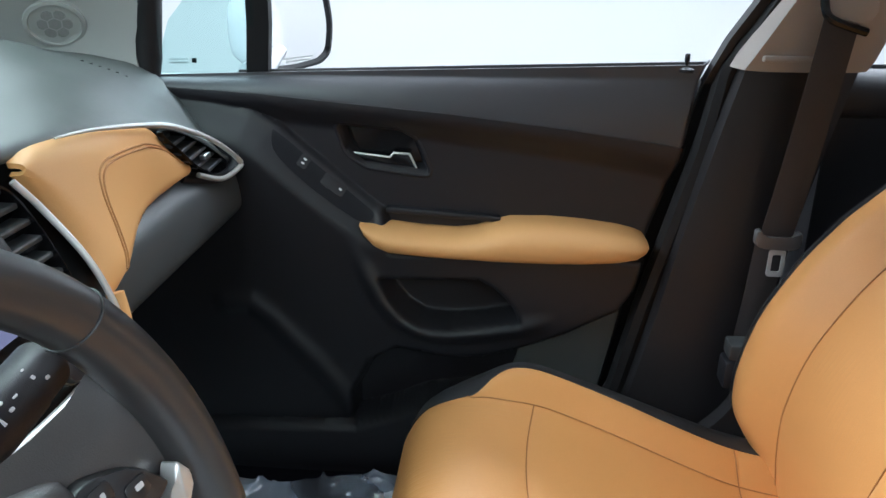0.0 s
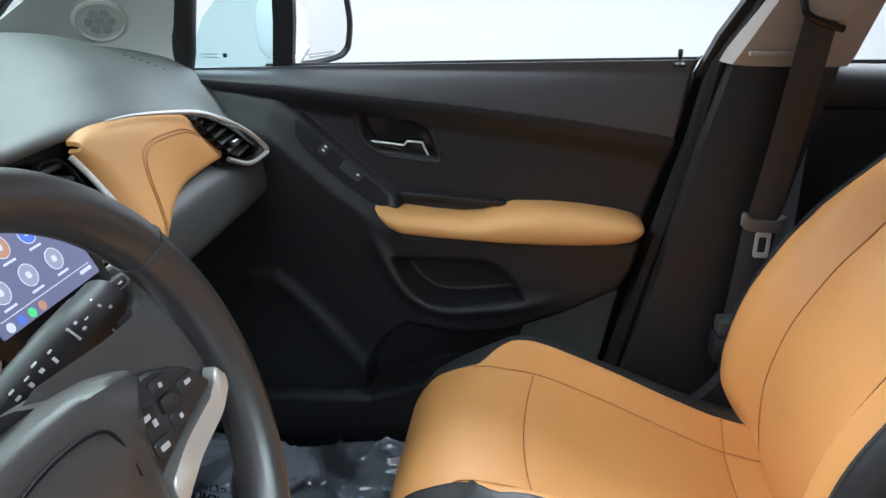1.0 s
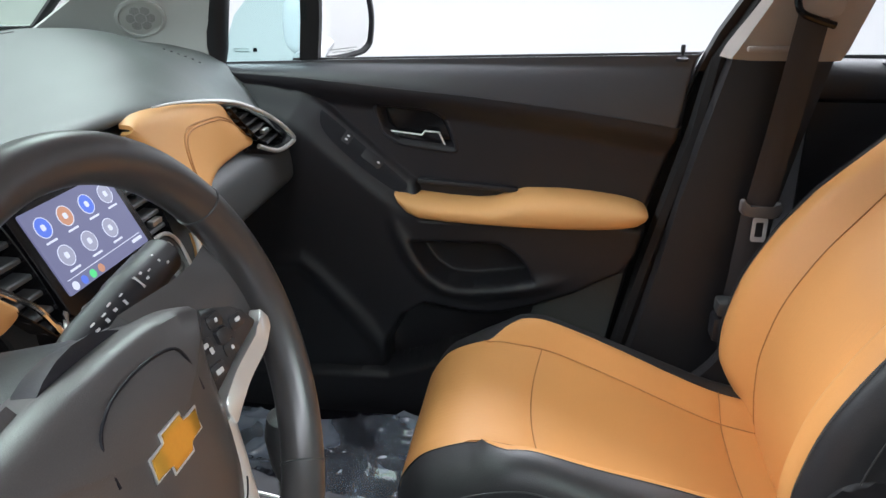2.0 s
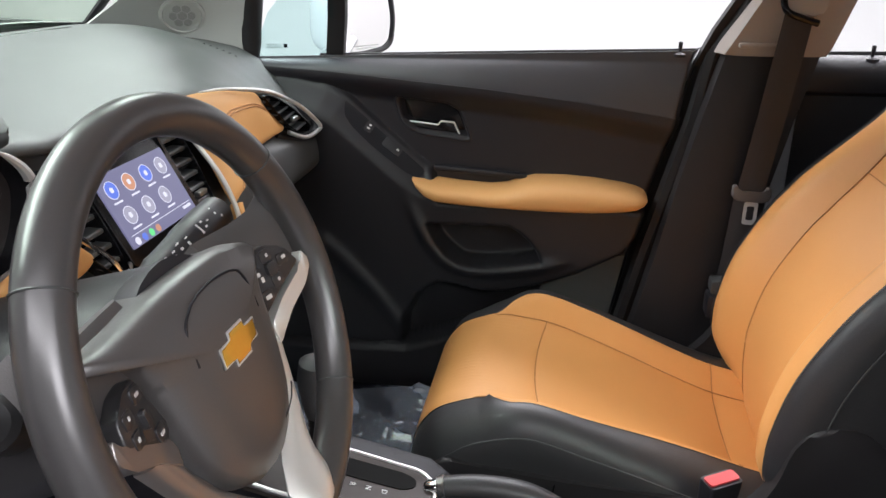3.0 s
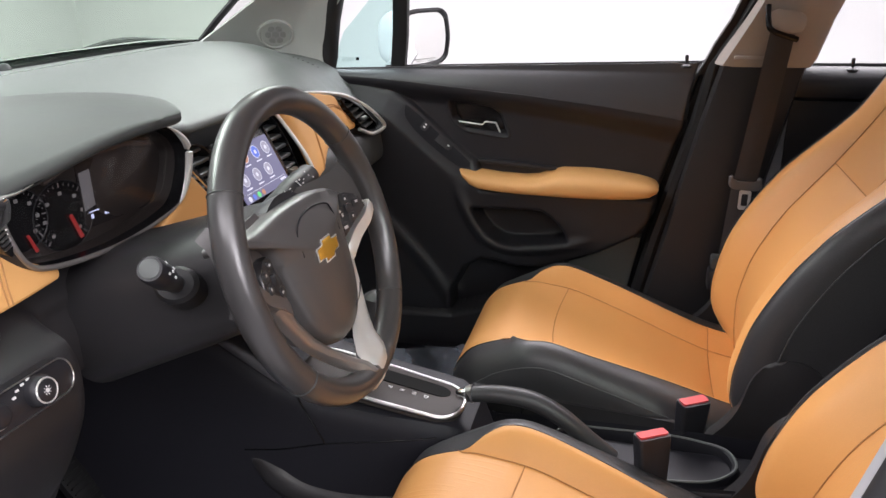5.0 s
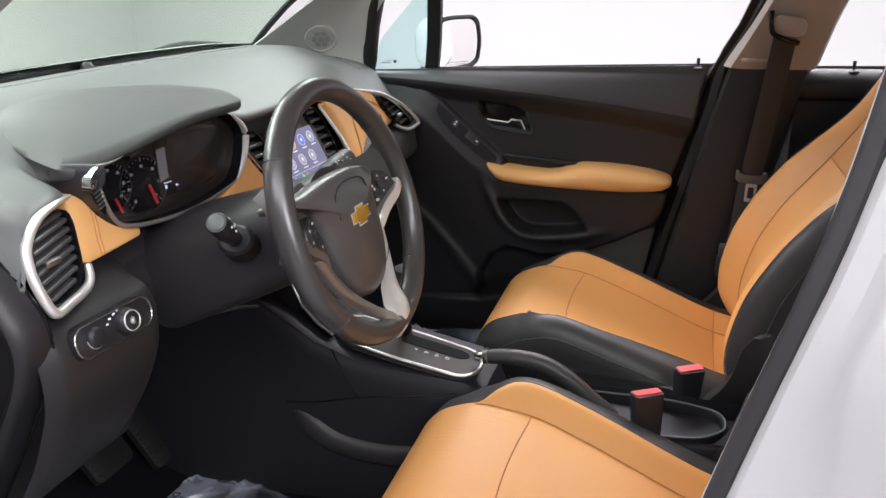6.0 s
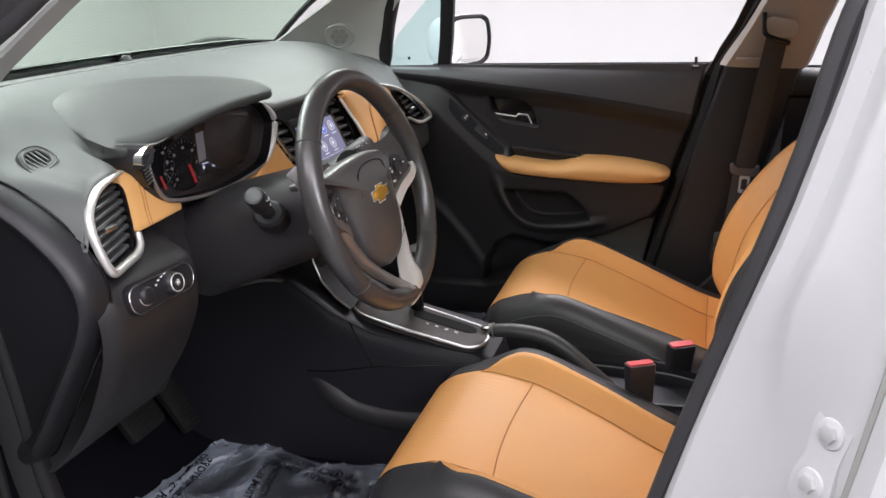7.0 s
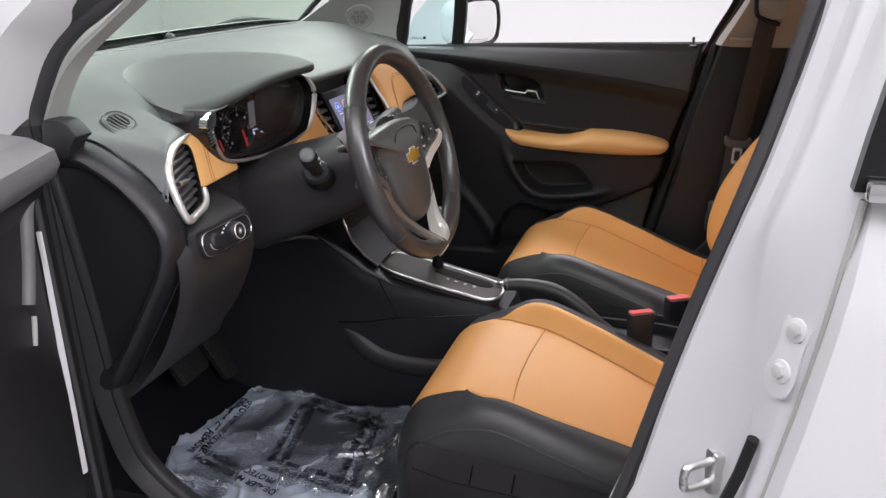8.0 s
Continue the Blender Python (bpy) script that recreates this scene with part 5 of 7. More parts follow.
def cluster():
    c = thing("instrument_cluster", "dark instrument cluster with chrome bezel and lit display", "instrument cluster")
    # hood over it: a domed pad with a rolled rear edge
    front = curve([(-0.737, -0.498, 1.156), (-0.680, -0.522, 1.141), (-0.615, -0.540, 1.124), (-0.556, -0.543, 1.116), (-0.525, -0.48, 1.130), (-0.497, -0.38, 1.153), (-0.474, -0.315, 1.163), (-0.455, -0.282, 1.168)], 6)
    back = curve([(-0.738, -0.495, 1.158), (-0.765, -0.45, 1.169), (-0.780, -0.38, 1.177), (-0.765, -0.28, 1.180), (-0.70, -0.21, 1.179), (-0.62, -0.19, 1.177), (-0.53, -0.21, 1.174), (-0.457, -0.276, 1.171)], 6)
    n = len(front) - 1
    rows = [[Vector((lerp(a.x, b.x, t), lerp(a.y, b.y, t), lerp(a.z, b.z, 1 - (1 - t) ** 2.0) + 0.010 * math.sin(math.pi * t) * math.sin(math.pi * i / n))) for i, (a, b) in enumerate(zip(front, back))] for t in [k / 12 for k in range(13)]]
    roll = [[p + Vector((a, 0, h)) for p in front] for a, h in ((-0.075, -0.030), (-0.020, -0.0165), (-0.008, -0.0145), (-0.001, -0.0105), (0.0015, -0.005))]
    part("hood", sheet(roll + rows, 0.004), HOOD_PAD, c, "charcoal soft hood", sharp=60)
    ring = [(-0.530, 1.112), (-0.496, 1.120), (-0.379, 1.144), (-0.290, 1.150), (-0.247, 1.138), (-0.224, 1.102), (-0.247, 1.044), (-0.289, 1.024), (-0.380, 1.012), (-0.480, 1.020), (-0.516, 1.044)]
    sm = [(p.x, p.y) for p in curve([(a, b, 0) for a, b in ring], 6, closed=True)]
    cy, cz = -0.378, 1.080
    def X(y):
        return -0.512 + 0.02 * (y + 0.378) / 0.15
    def ringrow(s, h):
        return [Vector((X(y) + h, cy + (y - cy) * s, cz + (z - cz) * s)) for y, z in sm]
    part("shroud", loft([ringrow(1.0, 0.0), ringrow(1.06, -0.012), ringrow(1.10, -0.06), ringrow(1.0, -0.10)], ring=True), BLACK_PLASTIC, c)
    part("bezel", loft([ringrow(1.0, 0.0), ringrow(0.985, 0.004), ringrow(0.955, 0.002), ringrow(0.93, -0.016)], ring=True), GLOSS_BLACK, c)
    count = len(sm)
    def rim_arc(ks, s):
        return [Vector((X(sm[k % count][0]) + 0.003, cy + (sm[k % count][0] - cy) * s, cz + (sm[k % count][1] - cz) * s)) for k in ks]
    arc = rim_arc(range(22, 40), 0.99)
    part("chrome_rim", tube(arc, [0.0005 + 0.0058 * math.sin(math.pi * k / 17) for k in range(18)], 8), SATIN_PALE, c, "chrome rim")
    arc = rim_arc(range(36, 74), 0.985)
    part("chrome_rim", tube(arc, [0.0006 + 0.0030 * math.sin(math.pi * k / 37) ** 0.7 for k in range(38)], 8), DARK_SATIN, c, "thin dark rim")
    cheek = [(-0.506, 1.119), (-0.520, 1.117), (-0.530, 1.106), (-0.533, 1.092), (-0.522, 1.088), (-0.511, 1.090), (-0.506, 1.106)]
    lowck = [(-0.533, 1.090), (-0.512, 1.088), (-0.512, 1.068), (-0.515, 1.050), (-0.523, 1.058), (-0.531, 1.076)]
    mc = frame_of((-0.534, 0, 0), (0.133, 0.99, 0), (0, 0, 1))
    part("chrome_cheek", slab(smooth_outline([(y / 0.99, z) for y, z in cheek], 4, 0.3), mc, 0.079, 0.004, low=0.062), CHROME, c, "chrome cheek")
    ck = part("cheek_grille", slab(smooth_outline([(y / 0.99, z) for y, z in lowck], 4, 0.3), mc, 0.077, 0.003, low=0.060), GLOSS_BLACK, c, "black ribbed cheek")
    for k in range(5):
        part("rib", slab(rounded(0.015 - 0.001 * (4 - k), 0.0020, 0.0008), mc @ Matrix.Translation((-0.5275 + 0.0008 * (4 - k), 1.064 + 0.0056 * k, 0.077)) @ Matrix.Rotation(radians(24), 4, "Z"), 0.0022), SATIN, ck)
    part("well", loft([ringrow(0.93, -0.014), ringrow(0.90, -0.036), ringrow(0.4, -0.037)], ring=True, caps="last"), material("cluster_face", (0.022, 0.018, 0.017), 0.45), c)
    m = frame_of((X(-0.378) - 0.0355, -0.378, 1.080), (0.133, 0.99, 0), (0, 0, 1))
    grey_print = material("dial_grey_print", (0.17, 0.165, 0.165), 0.5)
    # two dials seen from the side, with ticks and red needles
    for cx, cy0, r in ((-0.097, -0.006, 0.034), (-0.036, -0.018, 0.040)):
        part("dial_face", disc(m @ Matrix.Translation((cx, cy0, 0)), r * 1.10, 0.0, 0.0008), GLOSS_BLACK, c)
        part("dial_ring", tube([m @ Vector((cx + r * 1.12 * math.cos(a), cy0 + r * 1.12 * math.sin(a), 0.001)) for a in [q * 2 * math.pi / 36 for q in range(36)]], 0.0008, 5, closed=True), BLACK_PLASTIC, c)
        bm = bmesh.new()
        for k in range(25):
            a = radians(225 - 11.25 * k)
            big = k % 4 == 0
            slab(rounded(0.0060 if big else 0.0030, 0.0015 if big else 0.0008, 0.0004), m @ Matrix.Translation((cx + r * 0.98 * math.cos(a), cy0 + r * 0.98 * math.sin(a), 0.0008)) @ Matrix.Rotation(a, 4, "Z"), 0.0005, bm=bm)
            if big:
                slab(rounded(0.0052, 0.0046, 0.001), m @ Matrix.Translation((cx + r * 0.72 * math.cos(a), cy0 + r * 0.72 * math.sin(a), 0.0008)), 0.0005, bm=bm)
        tagged(part("dial_marks", bm, grey_print, c), kind="stuff")
    needle = glowing("needle_red", (0.70, 0.06, 0.06), 0.12)
    part("needle", slab([(-0.087, -0.048), (-0.083, -0.047), (-0.092, -0.024), (-0.095, -0.025)], m @ Matrix.Translation((0, 0, 0.003)), 0.002), needle, c, "red needle")
    part("needle", slab([(-0.020, -0.052), (-0.015, -0.051), (-0.027, -0.018), (-0.031, -0.020)], m @ Matrix.Translation((0, 0, 0.003)), 0.002), needle, c, "red needle")
    hood2 = [(-0.066, 0.030), (-0.010, 0.050), (0.060, 0.052), (0.112, 0.040), (0.112, 0.046), (0.060, 0.058), (-0.012, 0.056), (-0.070, 0.035)]
    part("inner_visor", slab(hood2, m, 0.018, 0.002, low=0.0), material("inner_visor_brown", (0.05, 0.035, 0.03), 0.35), c, "dark brown inner visor")
    part("display", slab(rounded(0.118, 0.086, 0.004), m @ Matrix.Translation((0.052, -0.002, 0.0)), 0.0014), material("display_glass", (0.020, 0.017, 0.018), 0.18), c, "dark display")
    lit = glowing("display_white", (0.6, 0.68, 1.0), 0.7)
    part("display_edge", slab([(-0.004, 0.028), (0.014, 0.030), (0.014, -0.018), (-0.004, -0.022)], m @ Matrix.Translation((0, 0, 0.0014)), 0.0004), glowing("pale_bar_grey", (0.16, 0.16, 0.17), 0.35), c, "pale grey glowing bar at the display's edge")
    part("display_line", slab([(0.002, -0.0245), (0.070, -0.0245), (0.070, -0.0260), (0.002, -0.0260)], m @ Matrix.Translation((0, 0, 0.0014)), 0.0006), lit, c)
    for k in range(5):
        part("display_bar", slab(rounded(0.0034, 0.0050, 0.0008), m @ Matrix.Translation((0.028 + 0.0044 * k, -0.0325, 0.0014)), 0.0006), lit, c)
    for x in (0.006, 0.068):
        part("display_mark", slab(rounded(0.0040, 0.0060, 0.001), m @ Matrix.Translation((x, -0.0315, 0.0014)), 0.0006), lit, c)
    gl = part("cover_glass", loft([ringrow(0.93, -0.014), ringrow(0.5, -0.018), ringrow(0.1, -0.019)], ring=True, caps="last"), glass("clear_cover", (0.86, 0.84, 0.84)), c, "clear cover")
    gl.visible_shadow = False


cluster()


def touchscreen():
    s = thing("touchscreen", "lit touchscreen with round icons in the centre stack", "touchscreen")
    m = frame_of((-0.509, 0.0, 1.019), (0, 1, 0), (-0.042, 0, 0.085))
    part("bezel", slab(rounded(0.188, 0.135, 0.010), m, 0.0, 0.002, low=-0.03), GLOSS_BLACK, s)
    part("screen", slab(rounded(0.160, 0.096, 0.003), m, 0.002), glowing("screen_indigo", (0.14, 0.14, 0.235), 0.72), s, "dark violet lit screen")
    blue, orange, grey, white, green = (glowing("icon_blue", (0.09, 0.16, 0.60), 0.75), glowing("icon_orange", (0.50, 0.24, 0.14), 0.7), glowing("icon_grey", (0.30, 0.30, 0.38), 0.75), glowing("icon_white", (0.85, 0.87, 1.0), 0.50), glowing("icon_green", (0.1, 0.6, 0.2), 0.8))
    for k, (x, y, col) in enumerate(((-0.058, 0.026, blue), (-0.020, 0.026, orange), (0.020, 0.026, blue), (0.058, 0.026, grey), (-0.052, -0.010, grey), (-0.010, -0.010, grey), (0.032, -0.010, grey))):
        mm = m @ Matrix.Translation((x, y, 0.002))
        ic = part("icon", disc(mm, 0.0115, 0, 0.0006), col, s)
        part("icon_ring", tube([mm @ Vector((0.0115 * math.cos(a), 0.0115 * math.sin(a), 0.0006)) for a in [q * 2 * math.pi / 24 for q in range(24)]], 0.0005, 5, closed=True), white, ic)
        part("icon_glyph", slab(rounded(0.0064, 0.0070, 0.0024), mm, 0.0011), white, ic)
        part("caption_bar", slab(rounded(0.018, 0.0024, 0.001), mm @ Matrix.Translation((0, -0.0165, 0)), 0.0007), white, ic)
    part("divider_line", slab(rounded(0.145, 0.0008, 0.0003), m @ Matrix.Translation((0, -0.033, 0.002)), 0.0006), white, s)
    part("clock_bar", slab(rounded(0.020, 0.004, 0.001), m @ Matrix.Translation((0.062, -0.038, 0.002)), 0.0006), white, s)
    for x, col in ((-0.066, white), (-0.05, blue), (-0.034, green), (-0.018, orange)):
        part("status_icon", disc(m @ Matrix.Translation((x, -0.0415, 0.002)), 0.005, 0, 0.0006), col, s)
    # key row under the screen
    st = thing("centre_stack", "gloss black control panel below the touchscreen", "control panel")
    m2 = frame_of((-0.472, 0.02, 0.925), (0, 1, 0), (-0.35, 0, 0.94))
    part("panel", slab(rounded(0.25, 0.10, 0.03), m2, 0.0, 0.004, low=-0.05), GLOSS_BLACK, st)
    part("trim", tube([m2 @ Vector((x, y, 0.0)) for x, y in rounded(0.248, 0.098, 0.03)], 0.003, 8, closed=True), SATIN, st)
    part("key_bar", slab(rounded(0.20, 0.016, 0.006), m2 @ Matrix.Translation((0.0, 0.030, 0)), 0.006, 0.002), DARK_SATIN, st, "grey key bar")
    for k in range(6):
        part("key", slab(rounded(0.026, 0.011, 0.003), m2 @ Matrix.Translation((-0.075 + 0.030 * k, 0.030, 0.006)), 0.003, 0.001), BLACK_PLASTIC, st)
        part("symbol", slab(rounded(0.008, 0.002, 0.0008), m2 @ Matrix.Translation((-0.075 + 0.030 * k, 0.030, 0.009)), 0.0006), WHITE_PRINT, st)
    for x in (-0.075, 0.045):
        kn = part("panel_knob", disc(m2 @ Matrix.Translation((x, 0.000, 0)), 0.016, 0, 0.016, bevel=0.003), BLACK_PLASTIC, st)
        part("knob_ring", tube([m2 @ Vector((x + 0.0162 * math.cos(a), 0.0162 * math.sin(a), 0.006)) for a in [q * 2 * math.pi / 24 for q in range(24)]], 0.0016, 6, closed=True), SATIN, kn)
    part("panel_lower", box((-0.60, -0.10, 0.60), (-0.490, 0.13, 0.885), 0.02), DARK_SOFT, st)


touchscreen()

# ---- seats ----
def seat(label, recline=0.0):
    """A front seat, centred on y = 0: padded panels sewn together, black sides, plastic base."""
    s = thing("car_seat", label, "car seat", group="front seats")
    EDGE_B = 0.230
    TOP = [(-0.215, 0.43), (-0.214, 0.50), (-0.205, 0.556), (-0.175, 0.603), (-0.13, 0.626), (-0.08, 0.632), (0.0, 0.622), (0.08, 0.597), (0.16, 0.570), (0.24, 0.541), (0.32, 0.513), (0.40, 0.495)]
    spine = curve([(x, 0, z) for x, z in TOP], 6)

    def edge_v(x):
        """Half width of the tan top, which narrows to the rear."""
        return lerp(0.200, 0.160, smooth01(x / 0.32)) - 0.046 * smooth01((-0.035 - x) / 0.07)

    def trough_v(x):
        """Half width of the flat part between the bolsters."""
        return lerp(0.150, 0.112, smooth01(x / 0.32))

    def cushion(i, v):
        """i along the spine, v across in metres (counted over the roll)."""
        p = spine[i]
        a = abs(v)
        e, t = edge_v(p.x), trough_v(p.x)
        rear = smooth01((p.x + 0.15) / 0.15)
        rise = rear * (0.040 * smooth01((a - t + 0.012) / (max(e - t, 0.024) + 0.016)) - 0.009 * (1 - min(1, (a / t) ** 2)))
        x, y, z = p.x, a, p.z + rise
        if a > e + 0.004:
            e0 = e + 0.004
            q = min(1, (a - e0) / 0.075)
            y = e0 + (0.25 - e0) * math.sin(q * math.pi / 2)
            z -= 0.055 * (1 - math.cos(q * math.pi / 2))
            if a > e0 + 0.075:
                z -= a - e0 - 0.075
                y = 0.25 - 0.02 * smooth01((a - e0 - 0.075) / 0.15)
        # rounded front corners, and a top that sags in the middle
        x += 0.05 * smooth01((a - 0.15) / 0.12) * (1 - smooth01((x + 0.21) / 0.12))
        x -= 0.014 * (1 - min(1, (a / 0.15) ** 2)) * math.exp(-((p.x - 0.0) / 0.08) ** 2)
        return Vector((x, math.copysign(y, v), max(z, 0.405)))

    def corner(i):
        """The tan front narrows towards its foot, where the black side wraps round."""
        p = spine[i]
        return edge_v(p.x) - 0.02 * smooth01((0.60 - p.z) / 0.14) if p.x < -0.1 else edge_v(p.x)

    def seam_v(i):
        """Where the seam of the bolster runs: it swings out to the edge ahead of the cross seam."""
        p = spine[i]
        if p.z < 0.58 and p.x < -0.1:
            return corner(i)
        return min(trough_v(p.x), edge_v(p.x)) if p.x > -0.100 else edge_v(p.x)

    def panel(name, i0, i1, v0, v1, mat, nv=14, surf=cushion, puff=0.0026, label="", thick=0.012, out=Vector((0, 0, 1))):
        rows = []
        for i in range(i0, i1 + 1):
            row = []
            for k in range(nv + 1):
                a0, a1 = (v0(i) if callable(v0) else v0), (v1(i) if callable(v1) else v1)
                v = lerp(a0, a1, k / nv)
                e = min((i - i0) * 0.012, (i1 - i) * 0.012, abs(v - a0), abs(a1 - v))
                dip = puff * (1 - smooth01(e / 0.014))
                p = surf(i, v)
                a, b = surf(min(i + 1, len(spine) - 1) if surf is cushion else i + 1, v), surf(i, v + 0.002)
                nrm = (a - p).cross(b - p)
                nrm = nrm.normalized() if nrm.length > 1e-9 else Vector(out)
                if nrm.dot(out) < 0 and abs(nrm.dot(out)) > 0.2:
                    nrm = -nrm
                row.append(p - nrm * dip)
            rows.append(row)
        bm = sheet(rows, thick)
        return part(name, bm, mat, s, label, sharp=70)

    n = len(spine) - 1
    j0 = min(range(n), key=lambda i: abs(spine[i].x - 0.0) + (0 if spine[i].z > 0.55 else 9))
    j1 = min(range(n), key=lambda i: abs(spine[i].x - 0.325))
    jb = min(range(n), key=lambda i: abs(spine[i].x + 0.105) + (0 if spine[i].z > 0.55 else 9))
    panel("cushion_front", 0, j0, lambda i: -seam_v(i), seam_v, TAN_CREASED, nv=22)
    panel("cushion_centre", j0, j1, lambda i: -seam_v(i), seam_v, TAN)
    panel("cushion_rear", j1, n, lambda i: -seam_v(i), seam_v, TAN)
    for sgn in (-1, 1):
        panel("cushion_bolster", jb, j1, lambda i: sgn * seam_v(i), lambda i: sgn * corner(i), TAN)
        panel("cushion_bolster_rear", j1, n, lambda i: sgn * seam_v(i), lambda i: sgn * corner(i), TAN)
        panel("cushion_side", 0, n, lambda i: sgn * corner(i), 0.45 * sgn, BLACK_LEATHER, label="black leather side", out=Vector((0, sgn, 0.3)))
        # piping and a stitched line on the side
        part("edge_thread", tube([cushion(i, (corner(i) + 0.001) * sgn) - Vector((0, 0, 0.003)) for i in range(8, n)], 0.0012, 6), BLACK_LEATHER, s)
        part("stitch_line", tube([cushion(i, (edge_v(spine[i].x) + 0.062) * sgn) + Vector((0, 0.001 * sgn, 0)) for i in range(12, n)], 0.0014, 6), DASH_LOW, s)

    seam = material("seam_thread", (0.40, 0.175, 0.055), 0.8)
    for v in (-0.13, 0.13):
        part("seam", tube([cushion(i, math.copysign(seam_v(i), v)) - Vector((0, 0, 0.0014)) for i in range(jb, n)], 0.0009, 6), seam, s)
    for j, half in ((j0, seam_v(j0)), (j1, corner(j1))):
        part("seam", tube([cushion(j, -half + 2 * half * k / 20) - Vector((0, 0, 0.0014)) for k in range(21)], 0.0009, 6), seam, s)

    # backrest: rows run up the spine
    BACK = [(0.385, 0.47), (0.376, 0.53), (0.371, 0.60), (0.373, 0.66), (0.395, 0.75), (0.440, 0.84), (0.482, 0.90), (0.522, 0.955), (0.570, 1.03), (0.604, 1.09), (0.636, 1.16), (0.660, 1.21), (0.695, 1.235)]
    turn = Matrix.Translation((0.40, 0, 0.50)) @ Matrix.Rotation(radians(recline), 4, "Y") @ Matrix.Translation((-0.40, 0, -0.50))
    bsp = [turn @ p for p in curve([(x, 0, z) for x, z in BACK], 6)]

    def back(i, v):
        p = bsp[min(i, len(bsp) - 1)]
        a = abs(v)
        h = smooth01((p.z - 0.48) / 0.12) * (1 - 0.85 * smooth01((p.z - 0.90) / 0.17))
        k = 1 - 0.16 * smooth01((p.z - 1.05) / 0.20)
        fwd = 0.046 * h * smooth01((a - 0.112) / 0.085)
        y = a * k
        x = p.x - fwd
        z = p.z + 0.12 * fwd
        if a > 0.225:
            q = min(1, (a - 0.225) / 0.07)
            y = (0.225 + 0.035 * math.sin(q * math.pi / 2)) * k
            x += 0.055 * (1 - math.cos(q * math.pi / 2))
            if a > 0.295:
                x += (a - 0.295) * 0.95
                z -= (a - 0.295) * 0.25
        return Vector((x, math.copysign(y, v), z))

    nb = len(bsp) - 1
    up = Vector((-1, 0, 0.4))
    t0 = min(range(nb), key=lambda i: abs(bsp[i].z - 0.952))
    panel("backrest_centre", 0, t0, -0.125, 0.125, TAN_CREASED, surf=back, out=up)
    panel("backrest_upper", t0, nb, -0.125, 0.125, TAN, surf=back, out=up)
    for sgn in (-1, 1):
        panel("backrest_bolster", 0, nb, 0.125 * sgn, EDGE_B * sgn, TAN, surf=back, out=up)
        panel("backrest_side", 0, nb, EDGE_B * sgn, 0.42 * sgn, BLACK_LEATHER, surf=back, label="black leather side", out=Vector((-0.3, sgn, 0)))
        part("stitch_line", tube([back(i, 0.238 * sgn) + Vector((-0.001, 0.001 * sgn, 0)) for i in range(6, nb)], 0.0009, 6), DASH_LOW, s)
        part("stitch_line", tube([back(i, 0.300 * sgn) + Vector((0, 0.0015 * sgn, 0)) for i in range(6, nb)], 0.0013, 6), DASH_LOW, s)
    for v in (-0.125, 0.125):
        part("seam", tube([back(i, v) + Vector((0.0014, 0, 0)) for i in range(4, nb)], 0.0009, 6), seam, s)
    part("seam", tube([back(t0, -0.125 + 0.0125 * k) + Vector((0.0014, 0, 0)) for k in range(21)], 0.0009, 6), seam, s)
    rows = [[Vector((p.x + 0.115 - 0.03 * smooth01((p.z - 1.05) / 0.18), y * (1 - 0.2 * smooth01((p.z - 0.98) / 0.22)), p.z - 0.03)) for y in (-0.235, -0.20, 0, 0.20, 0.235)] for p in bsp[::6]]
    part("back_shell", sheet(rows, 0.01), BLACK_PLASTIC, s)
    # plastic recliner covers and base
    for sgn in (-1, 1):
        m = frame_of((0, 0.238 * sgn, 0), (1, 0, 0), (0, 0, 1))
        o = [(0.20, 0.40), (0.46, 0.40), (0.52, 0.52), (0.50, 0.65), (0.44, 0.700), (0.385, 0.702), (0.355, 0.665), (0.335, 0.575), (0.27, 0.505), (0.20, 0.49)]
        trim = [(-0.160, 0.425), (-0.166, 0.560), (-0.140, 0.582), (-0.060, 0.572), (0.040, 0.562), (0.150, 0.556), (0.260, 0.548), (0.275, 0.425)]
        tm = frame_of((0, 0.246 * sgn, 0), (1, 0, 0), (0, 0, 1))
        tr = part("side_trim", slab(smooth_outline(trim, 4, 0.3), tm, 0.010 if sgn < 0 else 0.002, 0.005 if sgn < 0 else 0.001, 3, low=-0.004 if sgn < 0 else -0.010), DASH_DARKENED, s, "dark plastic side trim")
        front = 0.0105 if sgn < 0 else -0.0105
        for pts in ([(-0.043, 0.560), (-0.050, 0.515)], [(0.030, 0.556), (0.024, 0.518)], [(-0.155, 0.530), (-0.090, 0.516), (0.020, 0.512), (0.265, 0.500)]):
            part("trim_groove", tube([tm @ Vector((x, z, front)) for x, z in pts], 0.0012, 6), GLOSS_BLACK, tr)
        part("recliner_cover", slab(smooth_outline(o, 4), m, 0.026 if sgn < 0 else 0.004, 0.010 if sgn < 0 else 0.002, 3, low=-0.004 if sgn < 0 else -0.026), DASH_DARKENED, s)
    rows = [[Vector((x, y, z)) for x, y, z in ((x0, -0.232, zt), (x0, -0.245, 0.44), (x0, -0.232, 0.385), (x0, 0.232, 0.385), (x0, 0.245, 0.44), (x0, 0.232, zt))] for x0, zt in ((-0.17, 0.45), (-0.12, 0.48), (0.1, 0.48), (0.44, 0.44))]
    part("base_cover", loft(rows, ring=True, caps=True), BLACK_PLASTIC, s)
    for y in (-0.19, 0.19):
        part("seat_rail", box((-0.20, y - 0.025, 0.347), (0.50, y + 0.025, 0.39), 0.006), STEEL, s)
    return s


ps = seat("tan and black leather passenger seat with sewn panels")
ps.location = (0, 0.345, 0)
ds = seat("tan and black leather driver's seat, leaning further back", 11)
ds.location = (0, -0.342, -0.004)

